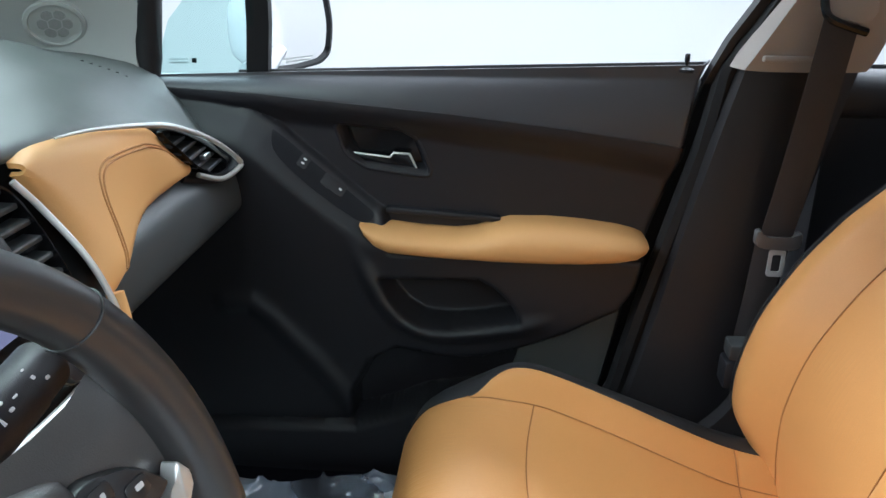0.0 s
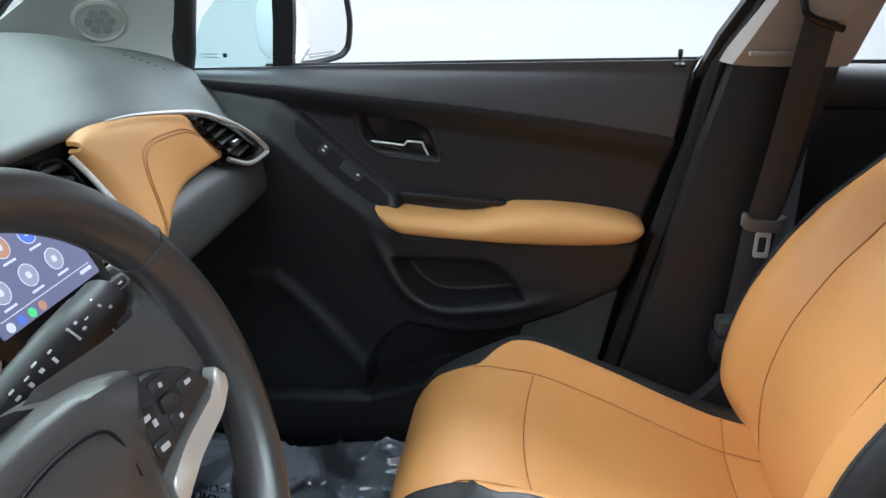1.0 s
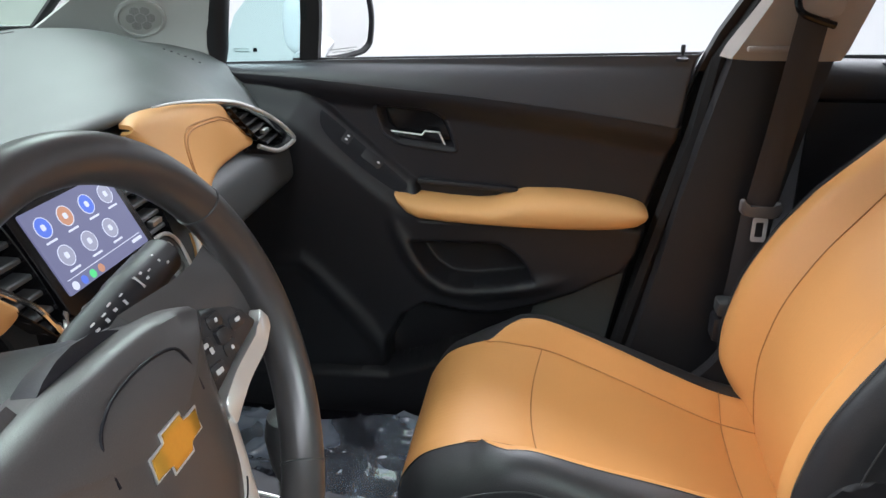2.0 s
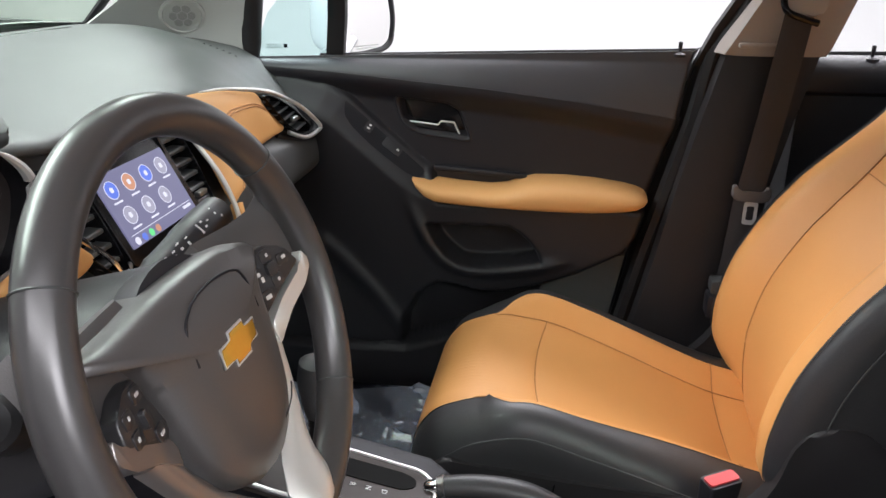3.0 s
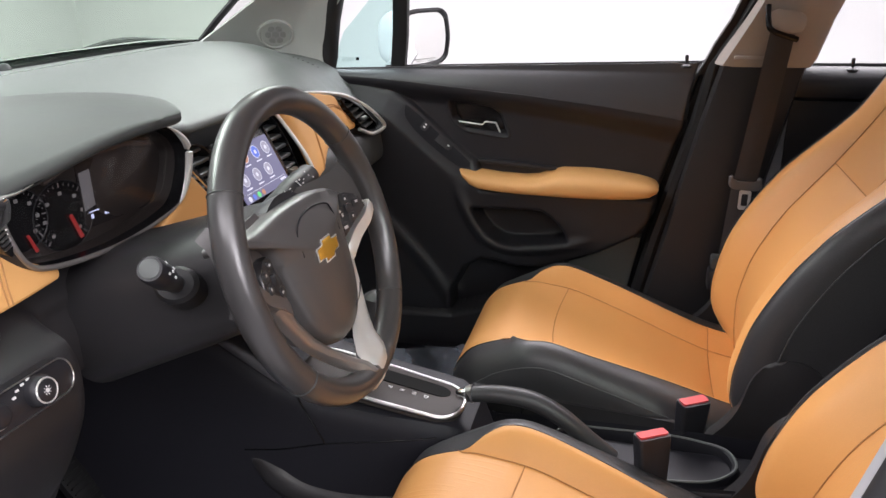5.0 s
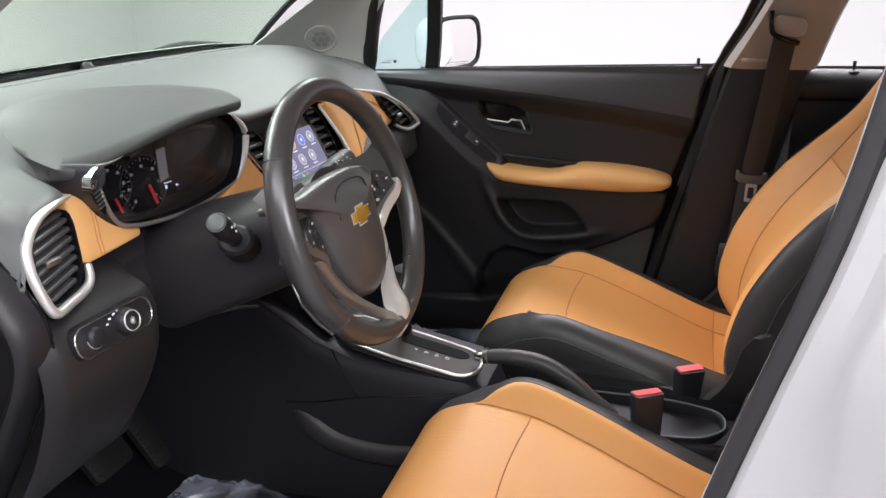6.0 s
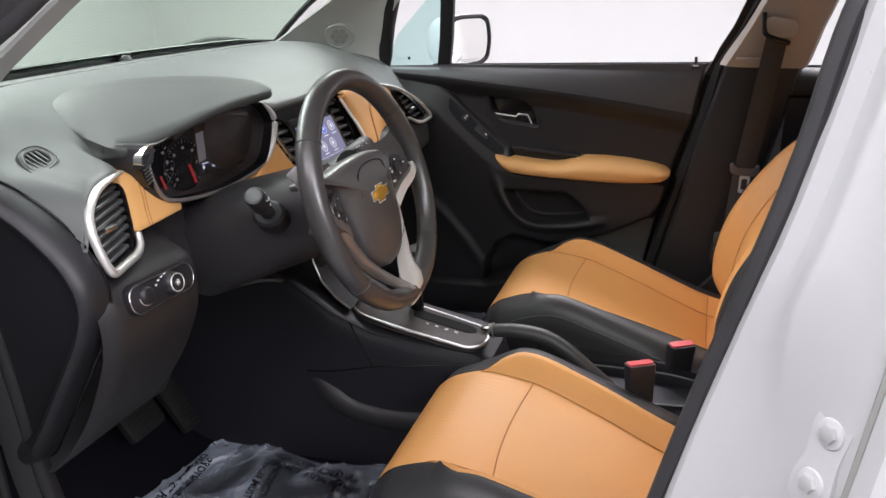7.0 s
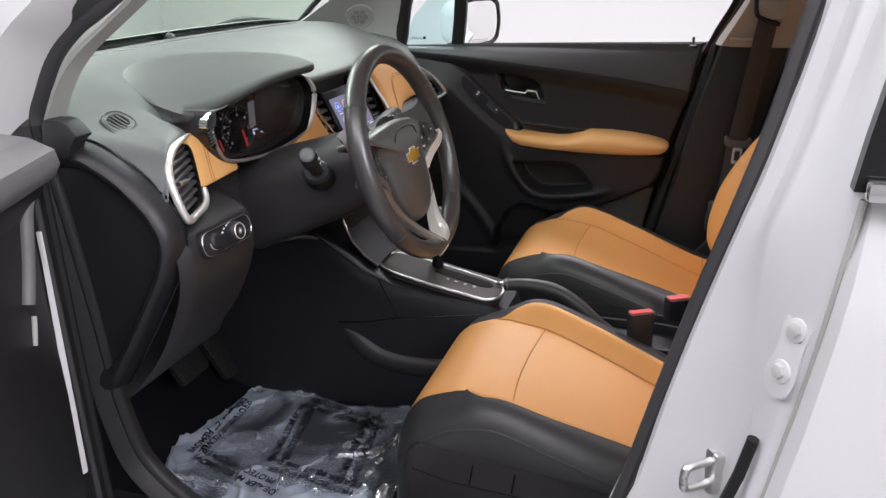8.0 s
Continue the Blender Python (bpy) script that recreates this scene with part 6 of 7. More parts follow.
# ---- steering wheel ----
def steering_wheel():
    w = thing("steering_wheel", "black leather steering wheel with silver lower spokes and gold badge", "steering wheel")
    rake = radians(17.5)
    c = Vector((-0.2336, -0.360, 1.0279))
    m = frame_of(c, (0.02, 1, 0), (-math.sin(rake), 0, math.cos(rake)))    # z of this frame points at the driver
    R, r = 0.1800, 0.0168
    part("rim", tube([m @ Vector((R * math.cos(a), R * math.sin(a), 0)) for a in [k * 2 * math.pi / 96 for k in range(96)]], r, 18, closed=True, flat=1.1, up=m.to_3x3() @ Vector((0, 0, 1))), RIM_LEATHER, w, "black leather rim")
    for deg in (144, 37, -43, -142):
        a = radians(deg)
        d = m.to_3x3() @ Vector((math.cos(a), math.sin(a), 0))
        tdir = m.to_3x3() @ Vector((-math.sin(a), math.cos(a), 0))
        n = m.to_3x3() @ Vector((0, 0, 1))
        ctr = m @ Vector((R * math.cos(a), R * math.sin(a), 0))
        part("rim_seam", tube([ctr + d * (r * 1.012 * math.cos(q)) + n * (r * 1.11 * math.sin(q)) for q in [k * 2 * math.pi / 20 for k in range(20)]], 0.0009, 6, closed=True, up=tdir), DASH_LOW, w)
    m = m @ Matrix.Translation((0.0, 0.001, -0.009))
    # airbag cover, domed
    half = [(0.0, 0.062), (0.045, 0.060), (0.082, 0.054), (0.108, 0.044), (0.097, 0.032), (0.087, 0.006), (0.081, -0.040), (0.068, -0.085), (0.046, -0.113), (0.018, -0.126)]
    cov = half + [(0.0, -0.128)] + [(-x, y) for x, y in half[:4:-1]] + [(-0.098, 0.032), (-0.122, 0.042), (-0.143, 0.048), (-0.142, 0.057), (-0.118, 0.056), (-0.085, 0.057), (-0.045, 0.061)]
    sm = smooth_outline(cov, 4)
    def dome(scale, h):
        return [m @ Vector((x * scale, -0.012 + (y + 0.012) * scale, h)) for x, y in sm]
    air = part("airbag_cover", loft([dome(0.98, -0.05), dome(1.0, -0.018), dome(0.985, -0.006), dome(0.93, 0.003), dome(0.75, 0.010), dome(0.5, 0.014), dome(0.2, 0.0155)], ring=True, caps=True), WHEEL_PLASTIC, w, "domed black airbag cover")
    def dome_z(x, y):
        s = max(0.2, min(1, max(abs(x) / 0.08, abs(y + 0.012) / 0.1)))
        return along([(0.2, 0.0155), (0.5, 0.014), (0.75, 0.010), (0.93, 0.003), (1.0, -0.01)], s)
    line = curve([(-0.052, 0.0, 0), (-0.050, 0.026, 0), (-0.036, 0.041, 0), (0.0, 0.046, 0), (0.036, 0.041, 0), (0.050, 0.026, 0), (0.052, 0.0, 0)], 5)
    part("cover_seam", tube([m @ Vector((p.x, p.y, dome_z(p.x, p.y) + 0.0006)) for p in line], 0.0012, 6), DARK_SOFT, air)
    line = curve([(-0.002, -0.100, 0), (0.020, -0.104, 0), (0.042, -0.094, 0), (0.054, -0.076, 0)], 5)
    part("cover_seam", tube([m @ Vector((p.x, p.y, dome_z(p.x, p.y) + 0.0008)) for p in line], 0.0007, 6), DARK_SOFT, air)
    # badge: a plain gold cross-bar shape with a chrome edge
    bow = [(-0.0285, -0.0068), (-0.0115, -0.0068), (-0.0125, -0.0128), (0.0105, -0.0128), (0.0115, -0.0068), (0.0265, -0.0068), (0.0295, 0.0068), (0.0125, 0.0068), (0.0135, 0.0128), (-0.0095, 0.0128), (-0.0105, 0.0068), (-0.0255, 0.0068)]
    bm_ = m @ Matrix.Translation((0, -0.008, 0.0145))
    bad = part("badge", slab([(x * 1.0, y) for x, y in bow], bm_, 0.003, 0.001), GOLD, w, "gold badge with chrome edge")
    part("badge_edge", tube([bm_ @ Vector((x * 1.03, y * 1.06, 0.0015)) for x, y in bow], 0.0013, 6, closed=True), SATIN_PALE, bad)
    # side spokes with switch pads
    for sgn in (-1, 1):
        def Q(x, y, h):
            return m @ Vector((sgn * x, y, h))
        rows = []
        for x, top, bot, h in ((0.055, 0.066, -0.045, -0.014), (0.085, 0.064, -0.038, -0.012), (0.115, 0.062, -0.026, -0.009), (0.140, 0.064, -0.018, -0.004), (0.158, 0.072, -0.018, 0.001), (0.172, 0.084, -0.022, 0.006)):
            rows.append([Q(x, lerp(bot, top, t), h - 0.012 * abs(2 * t - 1) ** 4) for t in [k / 8 for k in range(9)]])
        sp = part("side_spoke", sheet(rows, 0.018), WHEEL_PLASTIC, w)
        tilt = m @ Matrix.Translation((sgn * 0.085, 0, -0.0110 if sgn > 0 else -0.0110)) @ Matrix.Rotation(radians(-17 if sgn > 0 else 15), 4, "Y") @ Matrix.Translation((-sgn * 0.085, 0, 0))
        pad = ([(0.104, 0.026), (0.126, 0.024), (0.146, 0.014), (0.150, -0.004), (0.098, -0.030), (0.088, -0.022)] if sgn < 0 else
               [(0.080, 0.028), (0.112, 0.037), (0.138, 0.025), (0.152, 0.004), (0.118, -0.008), (0.088, -0.024)])
        pdd = part("switch_pad", slab([(sgn * x, y) for x, y in smooth_outline(pad, 3, 0.2)][::sgn], tilt, 0.006, 0.002, low=-0.006), SWITCH, sp, "black switch pad with white symbols")
        pm = tilt @ Matrix.Translation((0, 0, 0.006))
        if sgn > 0:
            marks = ((0.095, 0.014, 0.0064, 0.0036), (0.099, 0.008, 0.0034, 0.0050), (0.098, -0.009, 0.0072, 0.0040), (0.114, 0.026, 0.0026, 0.0034), (0.118, 0.000, 0.0026, 0.0034), (0.133, 0.016, 0.0052, 0.0032))
            nub, rest = (0.113, 0.013, 0.0125, 0.0125), ((0.096, 0.013), (0.098, -0.008), (0.113, 0.026), (0.117, 0.0), (0.132, 0.015))
        else:
            marks = ((0.112, 0.016, 0.0060, 0.0026), (0.134, 0.010, 0.0024, 0.0034), (0.103, -0.020, 0.0066, 0.0026), (0.134, -0.006, 0.0030, 0.0036))
            nub, rest = (0.116, -0.001, 0.0090, 0.0140), ((0.112, 0.016), (0.134, 0.009), (0.103, -0.019), (0.133, -0.006))
        for x, y in rest:
            part("switch", slab(rounded(0.0145, 0.0115, 0.003), pm @ Matrix.Translation((sgn * x, y, 0)), 0.0013, 0.0006), SWITCH, pdd)
        x, y, wd, hg = nub
        part("rocker", slab(rounded(wd, hg, 0.003), pm @ Matrix.Translation((sgn * x, y, 0)), 0.0045, 0.0018), SWITCH, pdd)
        for x, y, wd, hg in marks:
            part("symbol", slab(rounded(wd, hg, 0.0007), pm @ Matrix.Translation((sgn * x, y, 0.0013)), 0.0005), SOFT_PRINT, pdd)
        # silver blade under the pad, running on along the cover to the lower spoke
        bl = [(0.090, -0.034), (0.113, -0.018), (0.150, -0.003), (0.160, 0.012), (0.166, -0.004), (0.150, -0.020), (0.118, -0.034), (0.092, -0.056)]
        # left blade and lower spoke: same silver, dark reflections put into a darker metal
        part("spoke_blade", slab([(sgn * x, y) for x, y in smooth_outline(bl, 3, 0.3)][::sgn], tilt, 0.006, 0.003, low=-0.006), SATIN_PALE if sgn > 0 else DARK_SATIN, sp, "satin silver blade" if sgn > 0 else "satin silver blade, dark reflections in its colour")
        rows = []
        if sgn > 0:
            strip = ((0.082, 0.100, -0.046, -0.014), (0.072, 0.090, -0.080, -0.012), (0.050, 0.074, -0.110, -0.006), (0.018, 0.060, -0.132, 0.000), (-0.004, 0.050, -0.150, 0.007), (-0.006, 0.041, -0.165, 0.0170), (-0.008, 0.033, -0.176, 0.0200), (-0.008, 0.026, -0.186, 0.0180), (-0.006, 0.020, -0.192, 0.010))
        else:
            strip = ((0.102, 0.122, -0.034, -0.008), (0.087, 0.104, -0.065, -0.010), (0.069, 0.085, -0.096, -0.009), (0.046, 0.062, -0.123, -0.005), (0.023, 0.041, -0.147, 0.002), (0.004, 0.024, -0.166, 0.0130), (0.002, 0.017, -0.176, 0.0190), (0.002, 0.011, -0.186, 0.0175))
        for (x0, x1, y, h) in strip:
            rows.append([Q(lerp(x0, x1, t), y + 0.010 * (t - 0.5), h - 0.006 * abs(2 * t - 1) ** 4) for t in [k / 8 for k in range(9)]])
        part("lower_spoke", sheet(rows, 0.008), SATIN_PALE if sgn > 0 else DARK_SATIN, w, "satin silver lower spoke" if sgn > 0 else "satin silver lower spoke, dark reflections in its colour")
    part("hub_back", loft([[m @ Vector((q * math.cos(a), -0.01 + q * math.sin(a), h)) for a in [k * 2 * math.pi / 32 for k in range(32)]] for q, h in ((0.082, -0.02), (0.078, -0.045), (0.07, -0.06))], ring=True, caps=True), BLACK_PLASTIC, w)
    # steering column shroud
    col = thing("steering_column", "black plastic steering column cover with control stalks", "steering column")
    rows = []
    for h, a, b, dy in ((-0.045, 0.070, 0.060, 0.0), (-0.07, 0.083, 0.070, -0.005), (-0.16, 0.095, 0.078, -0.01), (-0.26, 0.10, 0.085, -0.015), (-0.34, 0.10, 0.09, -0.02)):
        rows.append([m @ Vector((a * math.copysign(abs(math.cos(q)) ** 0.7, math.cos(q)), dy + b * math.copysign(abs(math.sin(q)) ** 0.7, math.sin(q)), h)) for q in [k * 2 * math.pi / 32 for k in range(32)]])
    part("shroud", loft(rows, ring=True, caps=True), DASH_DARKENED, col)
    # light stalk towards the door, wiper stalk towards the middle
    a, b = Vector((-0.364, -0.466, 1.004)), Vector((-0.339, -0.547, 1.061))
    d = (b - a).normalized()
    part("stalk_boot", tube([a - d * 0.02, a + d * 0.015, a + d * 0.02], [0.027, 0.026, 0.021], 20, flat=0.85), RUBBER, col)
    stalk = part("light_stalk", tube([a, a + d * 0.03, a + d * 0.055, a + d * 0.058, b - d * 0.03, b - d * 0.004, b], [0.010, 0.011, 0.0125, 0.0145, 0.0148, 0.0148, 0.013], 20), BLACK_PLASTIC, col)
    for s0, q in ((0.064, 20), (0.066, 50), (0.074, 35), (0.084, 20), (0.086, 55)):
        side = Vector((math.cos(radians(q)), -0.4, math.sin(radians(q))))
        side = (side - d * side.dot(d)).normalized()
        mm = frame_of(a + d * s0, d, side.cross(d))
        part("symbol", slab(rounded(0.004, 0.003, 0.0006), mm, 0.0156, low=0.012), WHITE_PRINT, stalk)
    part("stalk_tip", tube([b - d * 0.002, b + d * 0.001, b + d * 0.002], [0.0108, 0.0108, 0.009], 20), DASH_TOP, stalk)
    a, b = Vector((-0.345, -0.310, 1.028)), Vector((-0.356, -0.116, 1.044))
    d = (b - a).normalized()
    st2 = part("wiper_stalk", tube([a, a + d * 0.03, a + d * 0.05, a + d * 0.11, a + d * 0.113, b - d * 0.03, b - d * 0.027, b - d * 0.004, b], [0.012, 0.0145, 0.0175, 0.0192, 0.0202, 0.0202, 0.0192, 0.0192, 0.016], 20), BLACK_PLASTIC, col)
    # printed symbols on its rear and upper side
    for k, (s, q, wd, hg) in enumerate(((0.050, 40, 0.006, 0.003), (0.051, 58, 0.007, 0.002), (0.064, 38, 0.004, 0.005), (0.066, 54, 0.007, 0.002), (0.078, 42, 0.005, 0.004), (0.079, 62, 0.008, 0.002), (0.092, 36, 0.003, 0.007), (0.095, 56, 0.006, 0.002), (0.120, 44, 0.0015, 0.018), (0.130, 56, 0.004, 0.003), (0.131, 36, 0.005, 0.003), (0.140, 46, 0.005, 0.002), (0.160, 44, 0.004, 0.004), (0.161, 66, 0.004, 0.002), (0.168, 24, 0.005, 0.003))):
        side = Vector((math.cos(radians(q)), 0, math.sin(radians(q))))
        side = (side - d * side.dot(d)).normalized()
        mm = frame_of(a + d * s, d, side.cross(d))
        rr = along([(0.05, 0.0176), (0.11, 0.0193), (0.113, 0.0203), (0.15, 0.0203), (0.153, 0.0193)], s)
        part("symbol", slab(rounded(wd * 0.7, hg * 0.7, 0.0006), mm, rr + 0.0010, low=rr - 0.004), WHITE_PRINT, st2)


steering_wheel()


# ---- centre console ----
def console():
    c = thing("centre_console", "black centre console with silver-framed gear plate", "centre console")
    rows = []
    for x, yl, yr, zt in ((-1.0, -0.185, 0.12, 0.86), (-0.75, -0.18, 0.115, 0.85), (-0.60, -0.172, 0.10, 0.80), (-0.52, -0.165, 0.09, 0.74), (-0.44, -0.160, 0.082, 0.685), (-0.36, -0.152, 0.078, 0.650), (-0.25, -0.142, 0.072, 0.632), (-0.15, -0.130, 0.060, 0.620), (-0.11, -0.118, 0.045, 0.60), (-0.09, -0.11, 0.04, 0.55), (0.05, -0.11, 0.045, 0.54), (0.25, -0.11, 0.05, 0.53), (0.36, -0.10, 0.045, 0.535), (0.55, -0.10, 0.045, 0.53)):
        rows.append([Vector((x, p.y, p.z)) for p in curve([(0, yl - 0.02, 0.345), (0, yl - 0.008, 0.45), (0, yl, 0.56), (0, yl + 0.004, zt - 0.03), (0, yl + 0.016, zt - 0.004), (0, yl + 0.035, zt), (0, yr - 0.035, zt), (0, yr - 0.016, zt - 0.004), (0, yr - 0.004, zt - 0.03), (0, yr, 0.56), (0, yr + 0.008, 0.45), (0, yr + 0.02, 0.345)], 3)])
    part("body", sheet(rows, 0.005), CONSOLE, c)
    body = bpy.data.objects[[o.name for o in c.children][0]]
    for pts in ([(-0.50, 0.552), (-0.43, 0.560), (-0.35, 0.577), (-0.25, 0.590), (-0.16, 0.60)], [(-0.425, 0.69), (-0.41, 0.675), (-0.38, 0.63), (-0.352, 0.578)]):
        part("side_groove", tube(lay(body, [Vector((p.x, -0.16, p.z)) for p in curve([(x, 0, z) for x, z in pts], 6)], (0, 1, 0), 0.0), 0.0016, 6), GLOSS_BLACK, c)
    # same plastic as the console; the light it catches is a lighter colour
    ridge = lay(body, [Vector((p.x, -0.16, p.z)) for p in curve([(-0.53, 0, 0.555), (-0.485, 0, 0.53), (-0.45, 0, 0.50), (-0.408, 0, 0.473), (-0.36, 0, 0.46), (-0.30, 0, 0.455), (-0.20, 0, 0.46)], 6)], (0, 1, 0), -0.021)
    part("side_ridge", tube(ridge, [0.012 + 0.020 * min(1, k / 12) for k in range(len(ridge))], 24), DASH_DARKENED, c, "rounded ridge of the side pocket")
    # gear plate
    m = frame_of((-0.255, -0.038, 0.646), (0.975, 0, -0.18), (0, 1, 0))
    o = [(-0.175, -0.066), (-0.05, -0.076), (0.105, -0.072), (0.128, -0.040), (0.128, 0.006), (0.105, 0.034), (-0.05, 0.044), (-0.175, 0.045)]
    sm = smooth_outline(o, 4)
    # the plate's dark slope running up to the stack, with a silver edge
    slope = [[Vector((x, lerp(yl, yr, q / 6), z + 0.004 * math.sin(math.pi * q / 6))) for q in range(7)] for x, z, yl, yr in ((-0.415, 0.682, -0.112, 0.010), (-0.45, 0.702, -0.108, 0.02), (-0.485, 0.735, -0.102, 0.03), (-0.505, 0.775, -0.096, 0.04), (-0.512, 0.83, -0.092, 0.05))]
    part("front_plate", sheet(slope, 0.006), material("matt_black", (0.007, 0.007, 0.009), 0.6, spec=0.15), c, "dark gloss slope below the control panel")
    part("slope_edge", tube([row[0] + Vector((0.002, 0, 0.003)) for row in slope], 0.0026, 8), SATIN, c, "satin silver edge")
    pl = part("gear_plate", slab(sm, m, 0.004, 0.002, low=-0.01), material("dark_brown_gloss", (0.045, 0.038, 0.036), 0.42, spec=0.12), c, "dark gloss gear plate")
    part("plate_frame", tube([m @ Vector((x, y, 0.002)) for x, y in sm], 0.0038, 10, closed=True), SATIN, pl, "satin silver frame")
    slot = [(-0.045, -0.002), (0.085, -0.004), (0.100, 0.008), (0.098, 0.022), (0.080, 0.030), (-0.045, 0.034)]
    part("gear_slot", slab(smooth_outline(slot, 4), m @ Matrix.Translation((0, -0.01, 0)), 0.0052), material("slot_black", (0.003, 0.003, 0.003), 0.7, spec=0.1), pl)
    for k, ch in enumerate("PRND"):
        cu = bpy.data.curves.new("gear_letter", "FONT")
        cu.body, cu.size, cu.extrude, cu.align_x, cu.align_y = ch, 0.011, 0.0003, "CENTER", "CENTER"
        t = bpy.data.objects.new("tmp", cu)
        me = bpy.data.meshes.new_from_object(t)
        bpy.data.objects.remove(t)
        me.materials.append(WHITE_PRINT)
        lt = new("gear_letter", me)
        lt.parent = pl
        lt.matrix_world = m @ Matrix.Translation((-0.005 + 0.022 * k, -0.026, 0.0048)) @ Matrix.Rotation(radians(-90), 4, "Z")
    lev = thing("gear_lever", "black gear lever standing in its slot", "gear lever")
    part("stem", tube([(-0.300, -0.010, 0.645), (-0.300, -0.012, 0.68), (-0.298, -0.014, 0.72)], [0.016, 0.013, 0.012], 14), GLOSS_BLACK, lev)
    part("knob", tube([(-0.298, -0.014, 0.715), (-0.297, -0.014, 0.735), (-0.295, -0.014, 0.775), (-0.292, -0.014, 0.80), (-0.291, -0.014, 0.808)], [0.014, 0.020, 0.026, 0.024, 0.012], 18), BLACK_LEATHER, lev)
    # parking brake
    hb = thing("parking_brake", "black parking brake lever with chrome button", "parking brake")
    pts = curve([(-0.122, -0.056, 0.650), (-0.07, -0.053, 0.655), (-0.01, -0.050, 0.648), (0.04, -0.048, 0.622), (0.09, -0.045, 0.580), (0.13, -0.044, 0.55)], 5)
    part("grip", tube(pts, [0.0155 + 0.003 * math.sin(math.pi * k / 25) for k in range(26)], 14, flat=0.85), BLACK_LEATHER, hb)
    part("button", tube([(-0.140, -0.057, 0.648), (-0.136, -0.057, 0.6485), (-0.120, -0.056, 0.650)], [0.007, 0.010, 0.011], 14), CHROME, hb, "chrome release button")
    part("button_collar", tube([(-0.122, -0.056, 0.650), (-0.112, -0.0555, 0.652)], [0.014, 0.0165], 14), SATIN, hb)
    # tray behind the brake with a cup holder
    tr = thing("console_tray", "black console tray with pale rim and cup holder", "tray")
    o = smooth_outline([(0.02, -0.085), (0.20, -0.088), (0.29, -0.075), (0.335, -0.03), (0.325, 0.025), (0.24, 0.048), (0.02, 0.04)], 5)
    m = Matrix.Translation((0, 0, 0.536))
    bm = loft([[m @ Vector((lerp(0.18, x, s), lerp(-0.02, y, s), h)) for x, y in o] for s, h in ((1.04, 0.0), (1.03, 0.012), (0.99, 0.014), (0.96, 0.010), (0.93, -0.03), (0.3, -0.032))], ring=True, caps="last")
    part("tray", bm, DARK_SOFT, tr)
    part("rim", tube([m @ Vector((lerp(0.18, x, 1.0), lerp(-0.02, y, 1.0), 0.0135)) for x, y in o], 0.0022, 6, closed=True), DASH_TOP, tr)
    part("stud", disc(Matrix.Translation((0.27, -0.01, 0.505)), 0.007, 0, 0.006, bevel=0.002), STEEL, tr)

    def buckle(place, d, label):
        b = thing("seat_belt_buckle", label, "buckle", group="seat belt buckles")
        p, d = Vector(place), Vector(d).normalized()
        m = frame_of(p, Vector((0.85, 0.5, 0)), d)
        part("body", loft([[m @ Vector((x * s, h, y * s)) for x, y in rounded(0.056, 0.030, 0.007)] for s, h in ((0.80, -0.10), (0.9, -0.07), (1.0, -0.01), (1.0, -0.004), (0.97, 0.0))], ring=True, caps=True), BLACK_PLASTIC, b)
        part("button", loft([[m @ Vector((x, h, y)) for x, y in rounded(0.050, 0.019, 0.004)] for h in (-0.003, 0.003)], ring=True, caps=True), RED, b, "red release button")
        part("stalk", tube([m @ Vector((0, -0.09, 0)), m @ Vector((0.005, -0.15, 0)), m @ Vector((0.02, -0.20, 0))], [0.018, 0.016, 0.014], 10, flat=0.4), BLACK_PLASTIC, b)
    buckle((0.262, 0.068, 0.612), (-0.14, -0.16, 1), "black seat belt buckle with red button beside the passenger seat")
    buckle((0.188, -0.095, 0.640), (-0.42, -0.14, 1), "black seat belt buckle with red button beside the driver's seat")


console()


# ---- driver's footwell ----
def pedals():
    for name, x, y, z, w, h in (("brake_pedal", -0.80, -0.345, 0.485, 0.10, 0.065), ("accelerator_pedal", -0.82, -0.215, 0.45, 0.055, 0.15)):
        p = thing(name, "black ribbed rubber " + name.replace("_", " "), "pedal")
        m = frame_of((x, y, z), (0, 1, 0), (-0.55, 0, 0.83))
        pd = part("pad", slab(rounded(w, h, 0.012), m, 0.006, 0.003, low=-0.008), RUBBER, p)
        for k in range(int(h / 0.012) - 1):
            part("rib", slab(rounded(w * 0.8, 0.004, 0.0015), m @ Matrix.Translation((0, -h / 2 + 0.014 + 0.012 * k, 0.006)), 0.003, 0.001), RUBBER, pd)
        part("arm", tube([m @ Vector((0, h * 0.2, -0.006)), (x - 0.06, y, z + 0.10), (x - 0.10, y, z + 0.30)], 0.010, 8), GLOSS_BLACK, p)


pedals()


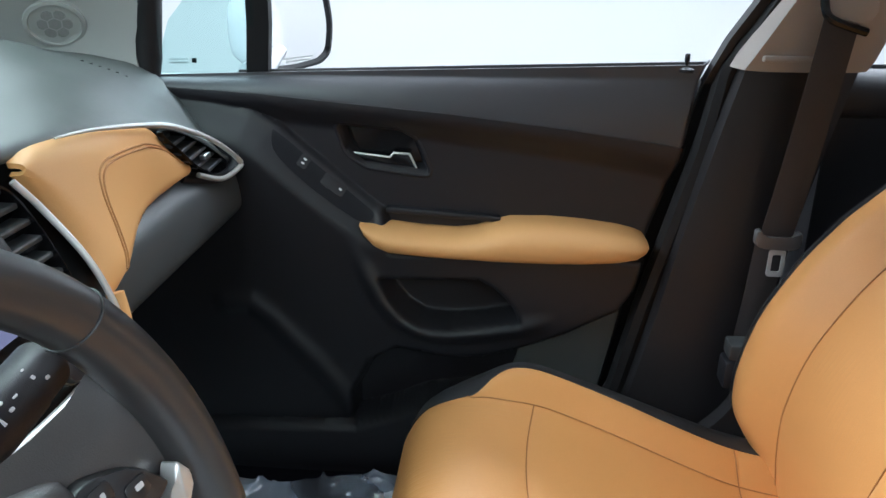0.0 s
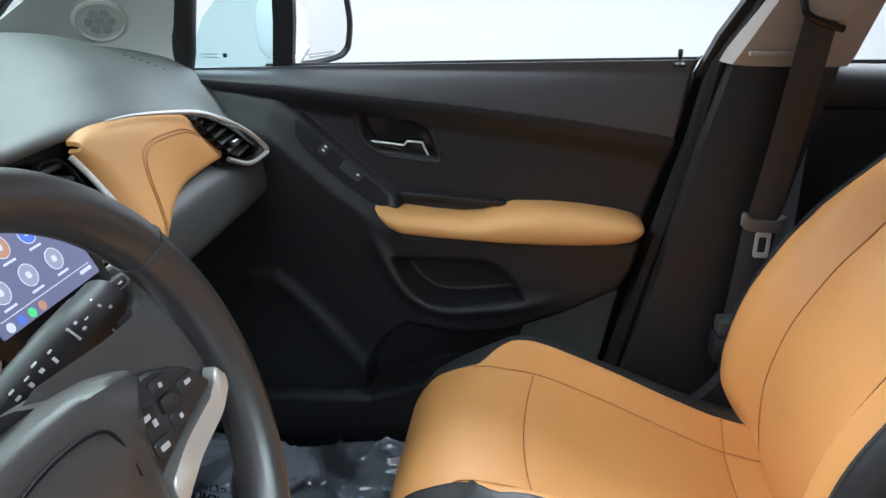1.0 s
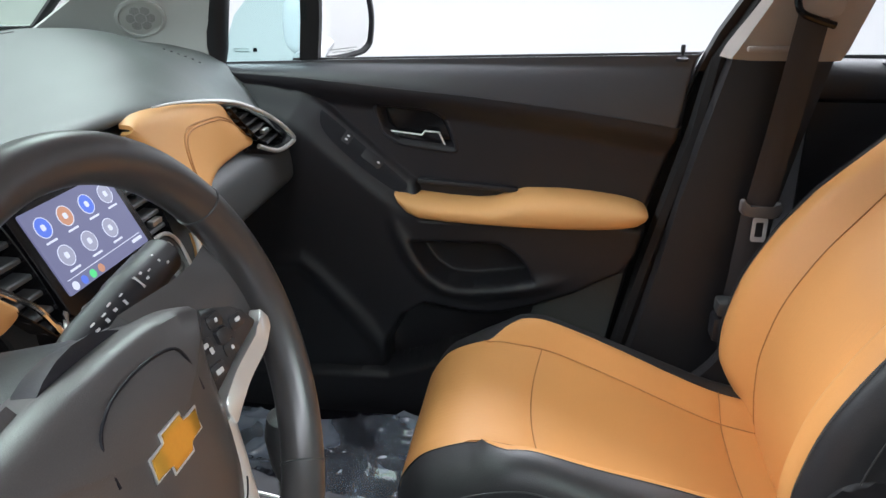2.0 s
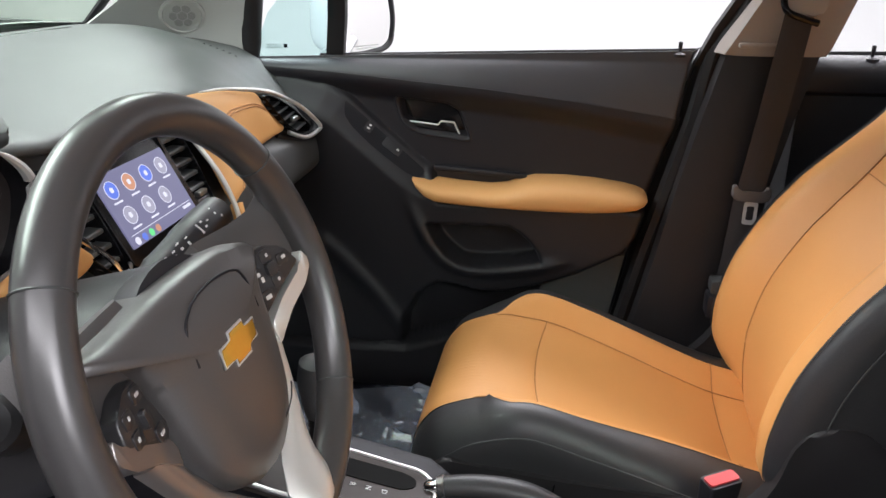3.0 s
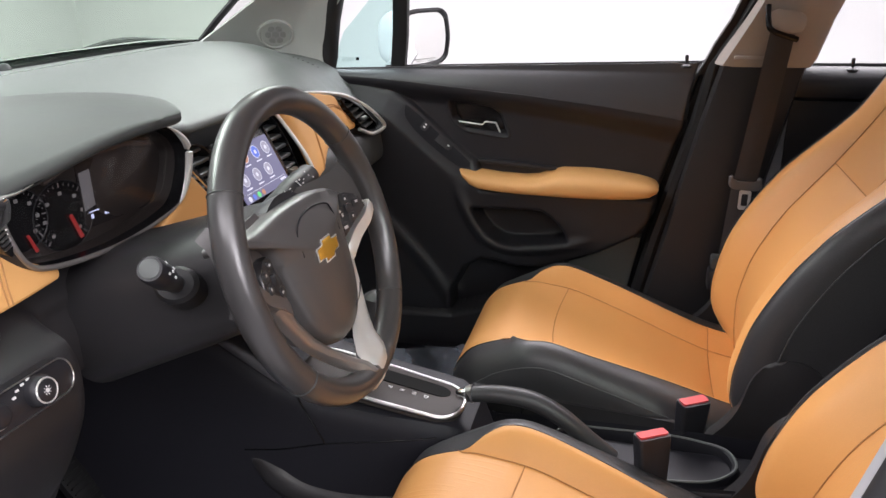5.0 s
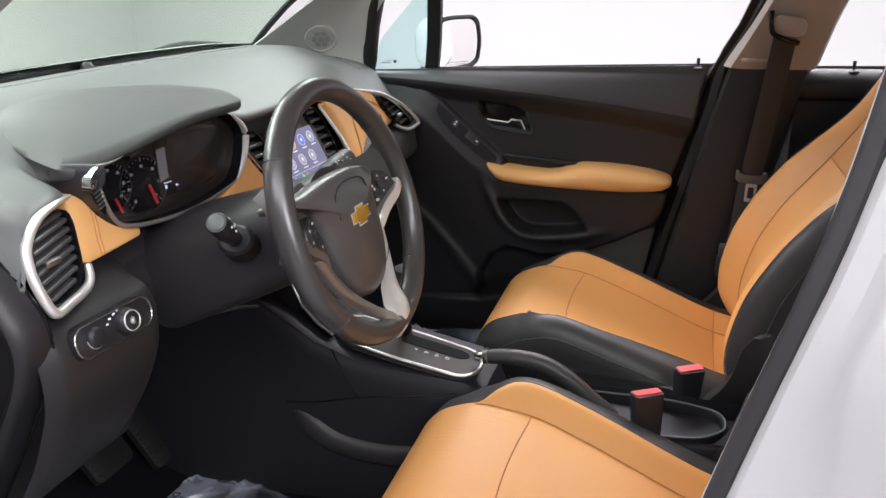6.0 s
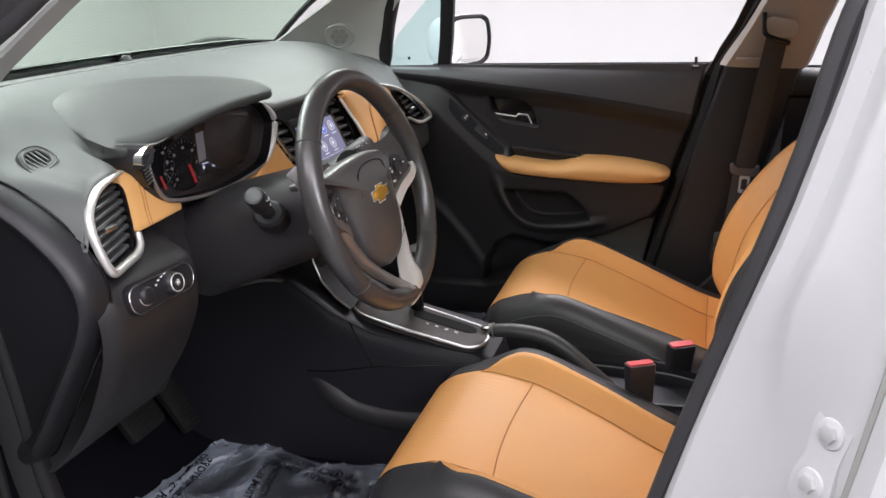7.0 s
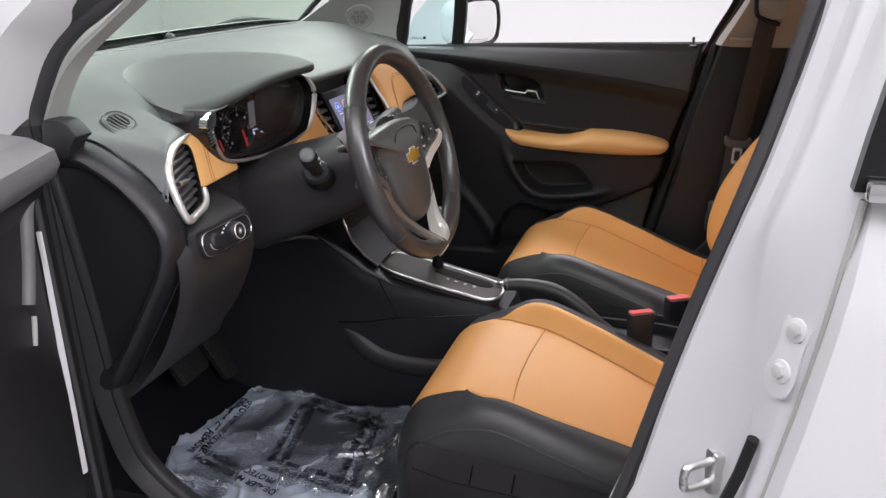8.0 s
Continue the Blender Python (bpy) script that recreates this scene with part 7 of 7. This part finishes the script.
def floor_film():
    """A thin clear protective film with printed lines, lying creased on the carpet."""
    f = thing("floor_film", "clear creased plastic protective film with dark print on the carpet", "plastic film")
    m = bpy.data.materials.new("clear_film")
    m.use_nodes = True
    nodes, links = m.node_tree.nodes, m.node_tree.links
    nodes.remove(nodes["Principled BSDF"])
    clear, gloss, mix, dif, mix2 = (nodes.new("ShaderNodeBsdfTransparent"), nodes.new("ShaderNodeBsdfGlossy"), nodes.new("ShaderNodeMixShader"),
                                          nodes.new("ShaderNodeBsdfDiffuse"), nodes.new("ShaderNodeMixShader"))
    gloss.inputs["Roughness"].default_value = 0.10
    dif.inputs["Color"].default_value = (0.60, 0.68, 0.82, 1)
    where, cloud, spread = nodes.new("ShaderNodeTexCoord"), nodes.new("ShaderNodeTexNoise"), nodes.new("ShaderNodeMapRange")
    cloud.inputs["Scale"].default_value, cloud.inputs["Detail"].default_value, cloud.inputs["Distortion"].default_value = 6.0, 3.0, 0.8
    spread.inputs["From Min"].default_value, spread.inputs["From Max"].default_value = 0.38, 0.62
    spread.inputs["To Min"].default_value, spread.inputs["To Max"].default_value = 0.08, 0.52
    links.new(where.outputs["Object"], cloud.inputs["Vector"])
    links.new(cloud.outputs["Fac"], spread.inputs["Value"])
    links.new(spread.outputs["Result"], mix2.inputs[0])
    links.new(clear.outputs[0], mix2.inputs[1])
    links.new(dif.outputs[0], mix2.inputs[2])
    mix.inputs[0].default_value = 0.2
    links.new(mix2.outputs[0], mix.inputs[1])
    links.new(gloss.outputs[0], mix.inputs[2])
    links.new(mix.outputs[0], nodes["Material Output"].inputs["Surface"])
    INK = material("dark_print", (0.004, 0.004, 0.010), 0.7, spec=0.2)
    def height(x, y):
        a = noise.noise(Vector((x * 5, y * 5, 0.3)))
        b = 1 - abs(noise.noise(Vector((x * 7 + 1.5 * a, y * 6, 1.7))))
        c = 1 - abs(noise.noise(Vector((x * 16 + a, y * 13, 4.1))))
        return 0.356 + 0.008 * a + 0.014 * b ** 12 + 0.007 * c ** 20
    for name, x0, x1, y0, y1, cut in (("film", -0.76, -0.24, -0.63, -0.195, 0.10), ("film", -0.75, -0.22, 0.14, 0.62, 0.0)):
        nx, ny = 130, 110
        rows = []
        for i in range(nx + 1):
            row = []
            for j in range(ny + 1):
                y = lerp(y0, y1, j / ny) + 0.012 * math.sin(9 * i / nx)
                x = lerp(x0 + cut * (0.5 - j / ny) ** 2 * 4 * 0.5 + 0.01 * math.sin(11 * j / ny), x1, i / nx)
                row.append(Vector((x, y, height(x, y))))
            rows.append(row)
        ob = part(name, loft(rows), m, f, sharp=180)
        ob.visible_shadow = False
    # readable print, repeated on the film in crossing rows
    one, two = "PROTECTIVE COVER", "DEALER MUST REMOVE"
    for x, y, rot, words in ((-0.46, -0.222, 171, one), (-0.452, -0.250, 171, two), (-0.560, -0.345, -79, two), (-0.532, -0.350, -79, one), (-0.725, -0.375, -88, two), (-0.700, -0.380, -88, one),
                             (-0.585, -0.492, 167, one), (-0.580, -0.520, 167, two), (-0.385, -0.375, -81, two), (-0.358, -0.375, -81, one), (-0.425, -0.462, 173, two), (-0.42, -0.49, 173, one),
                             (-0.53, 0.45, 171, one), (-0.525, 0.42, 171, two), (-0.40, 0.32, -80, two)):
        cu = bpy.data.curves.new("film_print", "FONT")
        cu.body, cu.size, cu.align_x, cu.offset = words, 0.0225, "CENTER", 0.0004
        t = bpy.data.objects.new("tmp", cu)
        me = bpy.data.meshes.new_from_object(t)
        bpy.data.objects.remove(t)
        me.materials.append(INK)
        mat = Matrix.Translation((x, y, 0)) @ Matrix.Rotation(radians(rot), 4, "Z")
        for v in me.vertices:
            q = mat @ v.co
            v.co = (q.x, q.y, height(q.x, q.y) + 0.003)
        lt = new("film_print", me)
        lt.parent = f


floor_film()
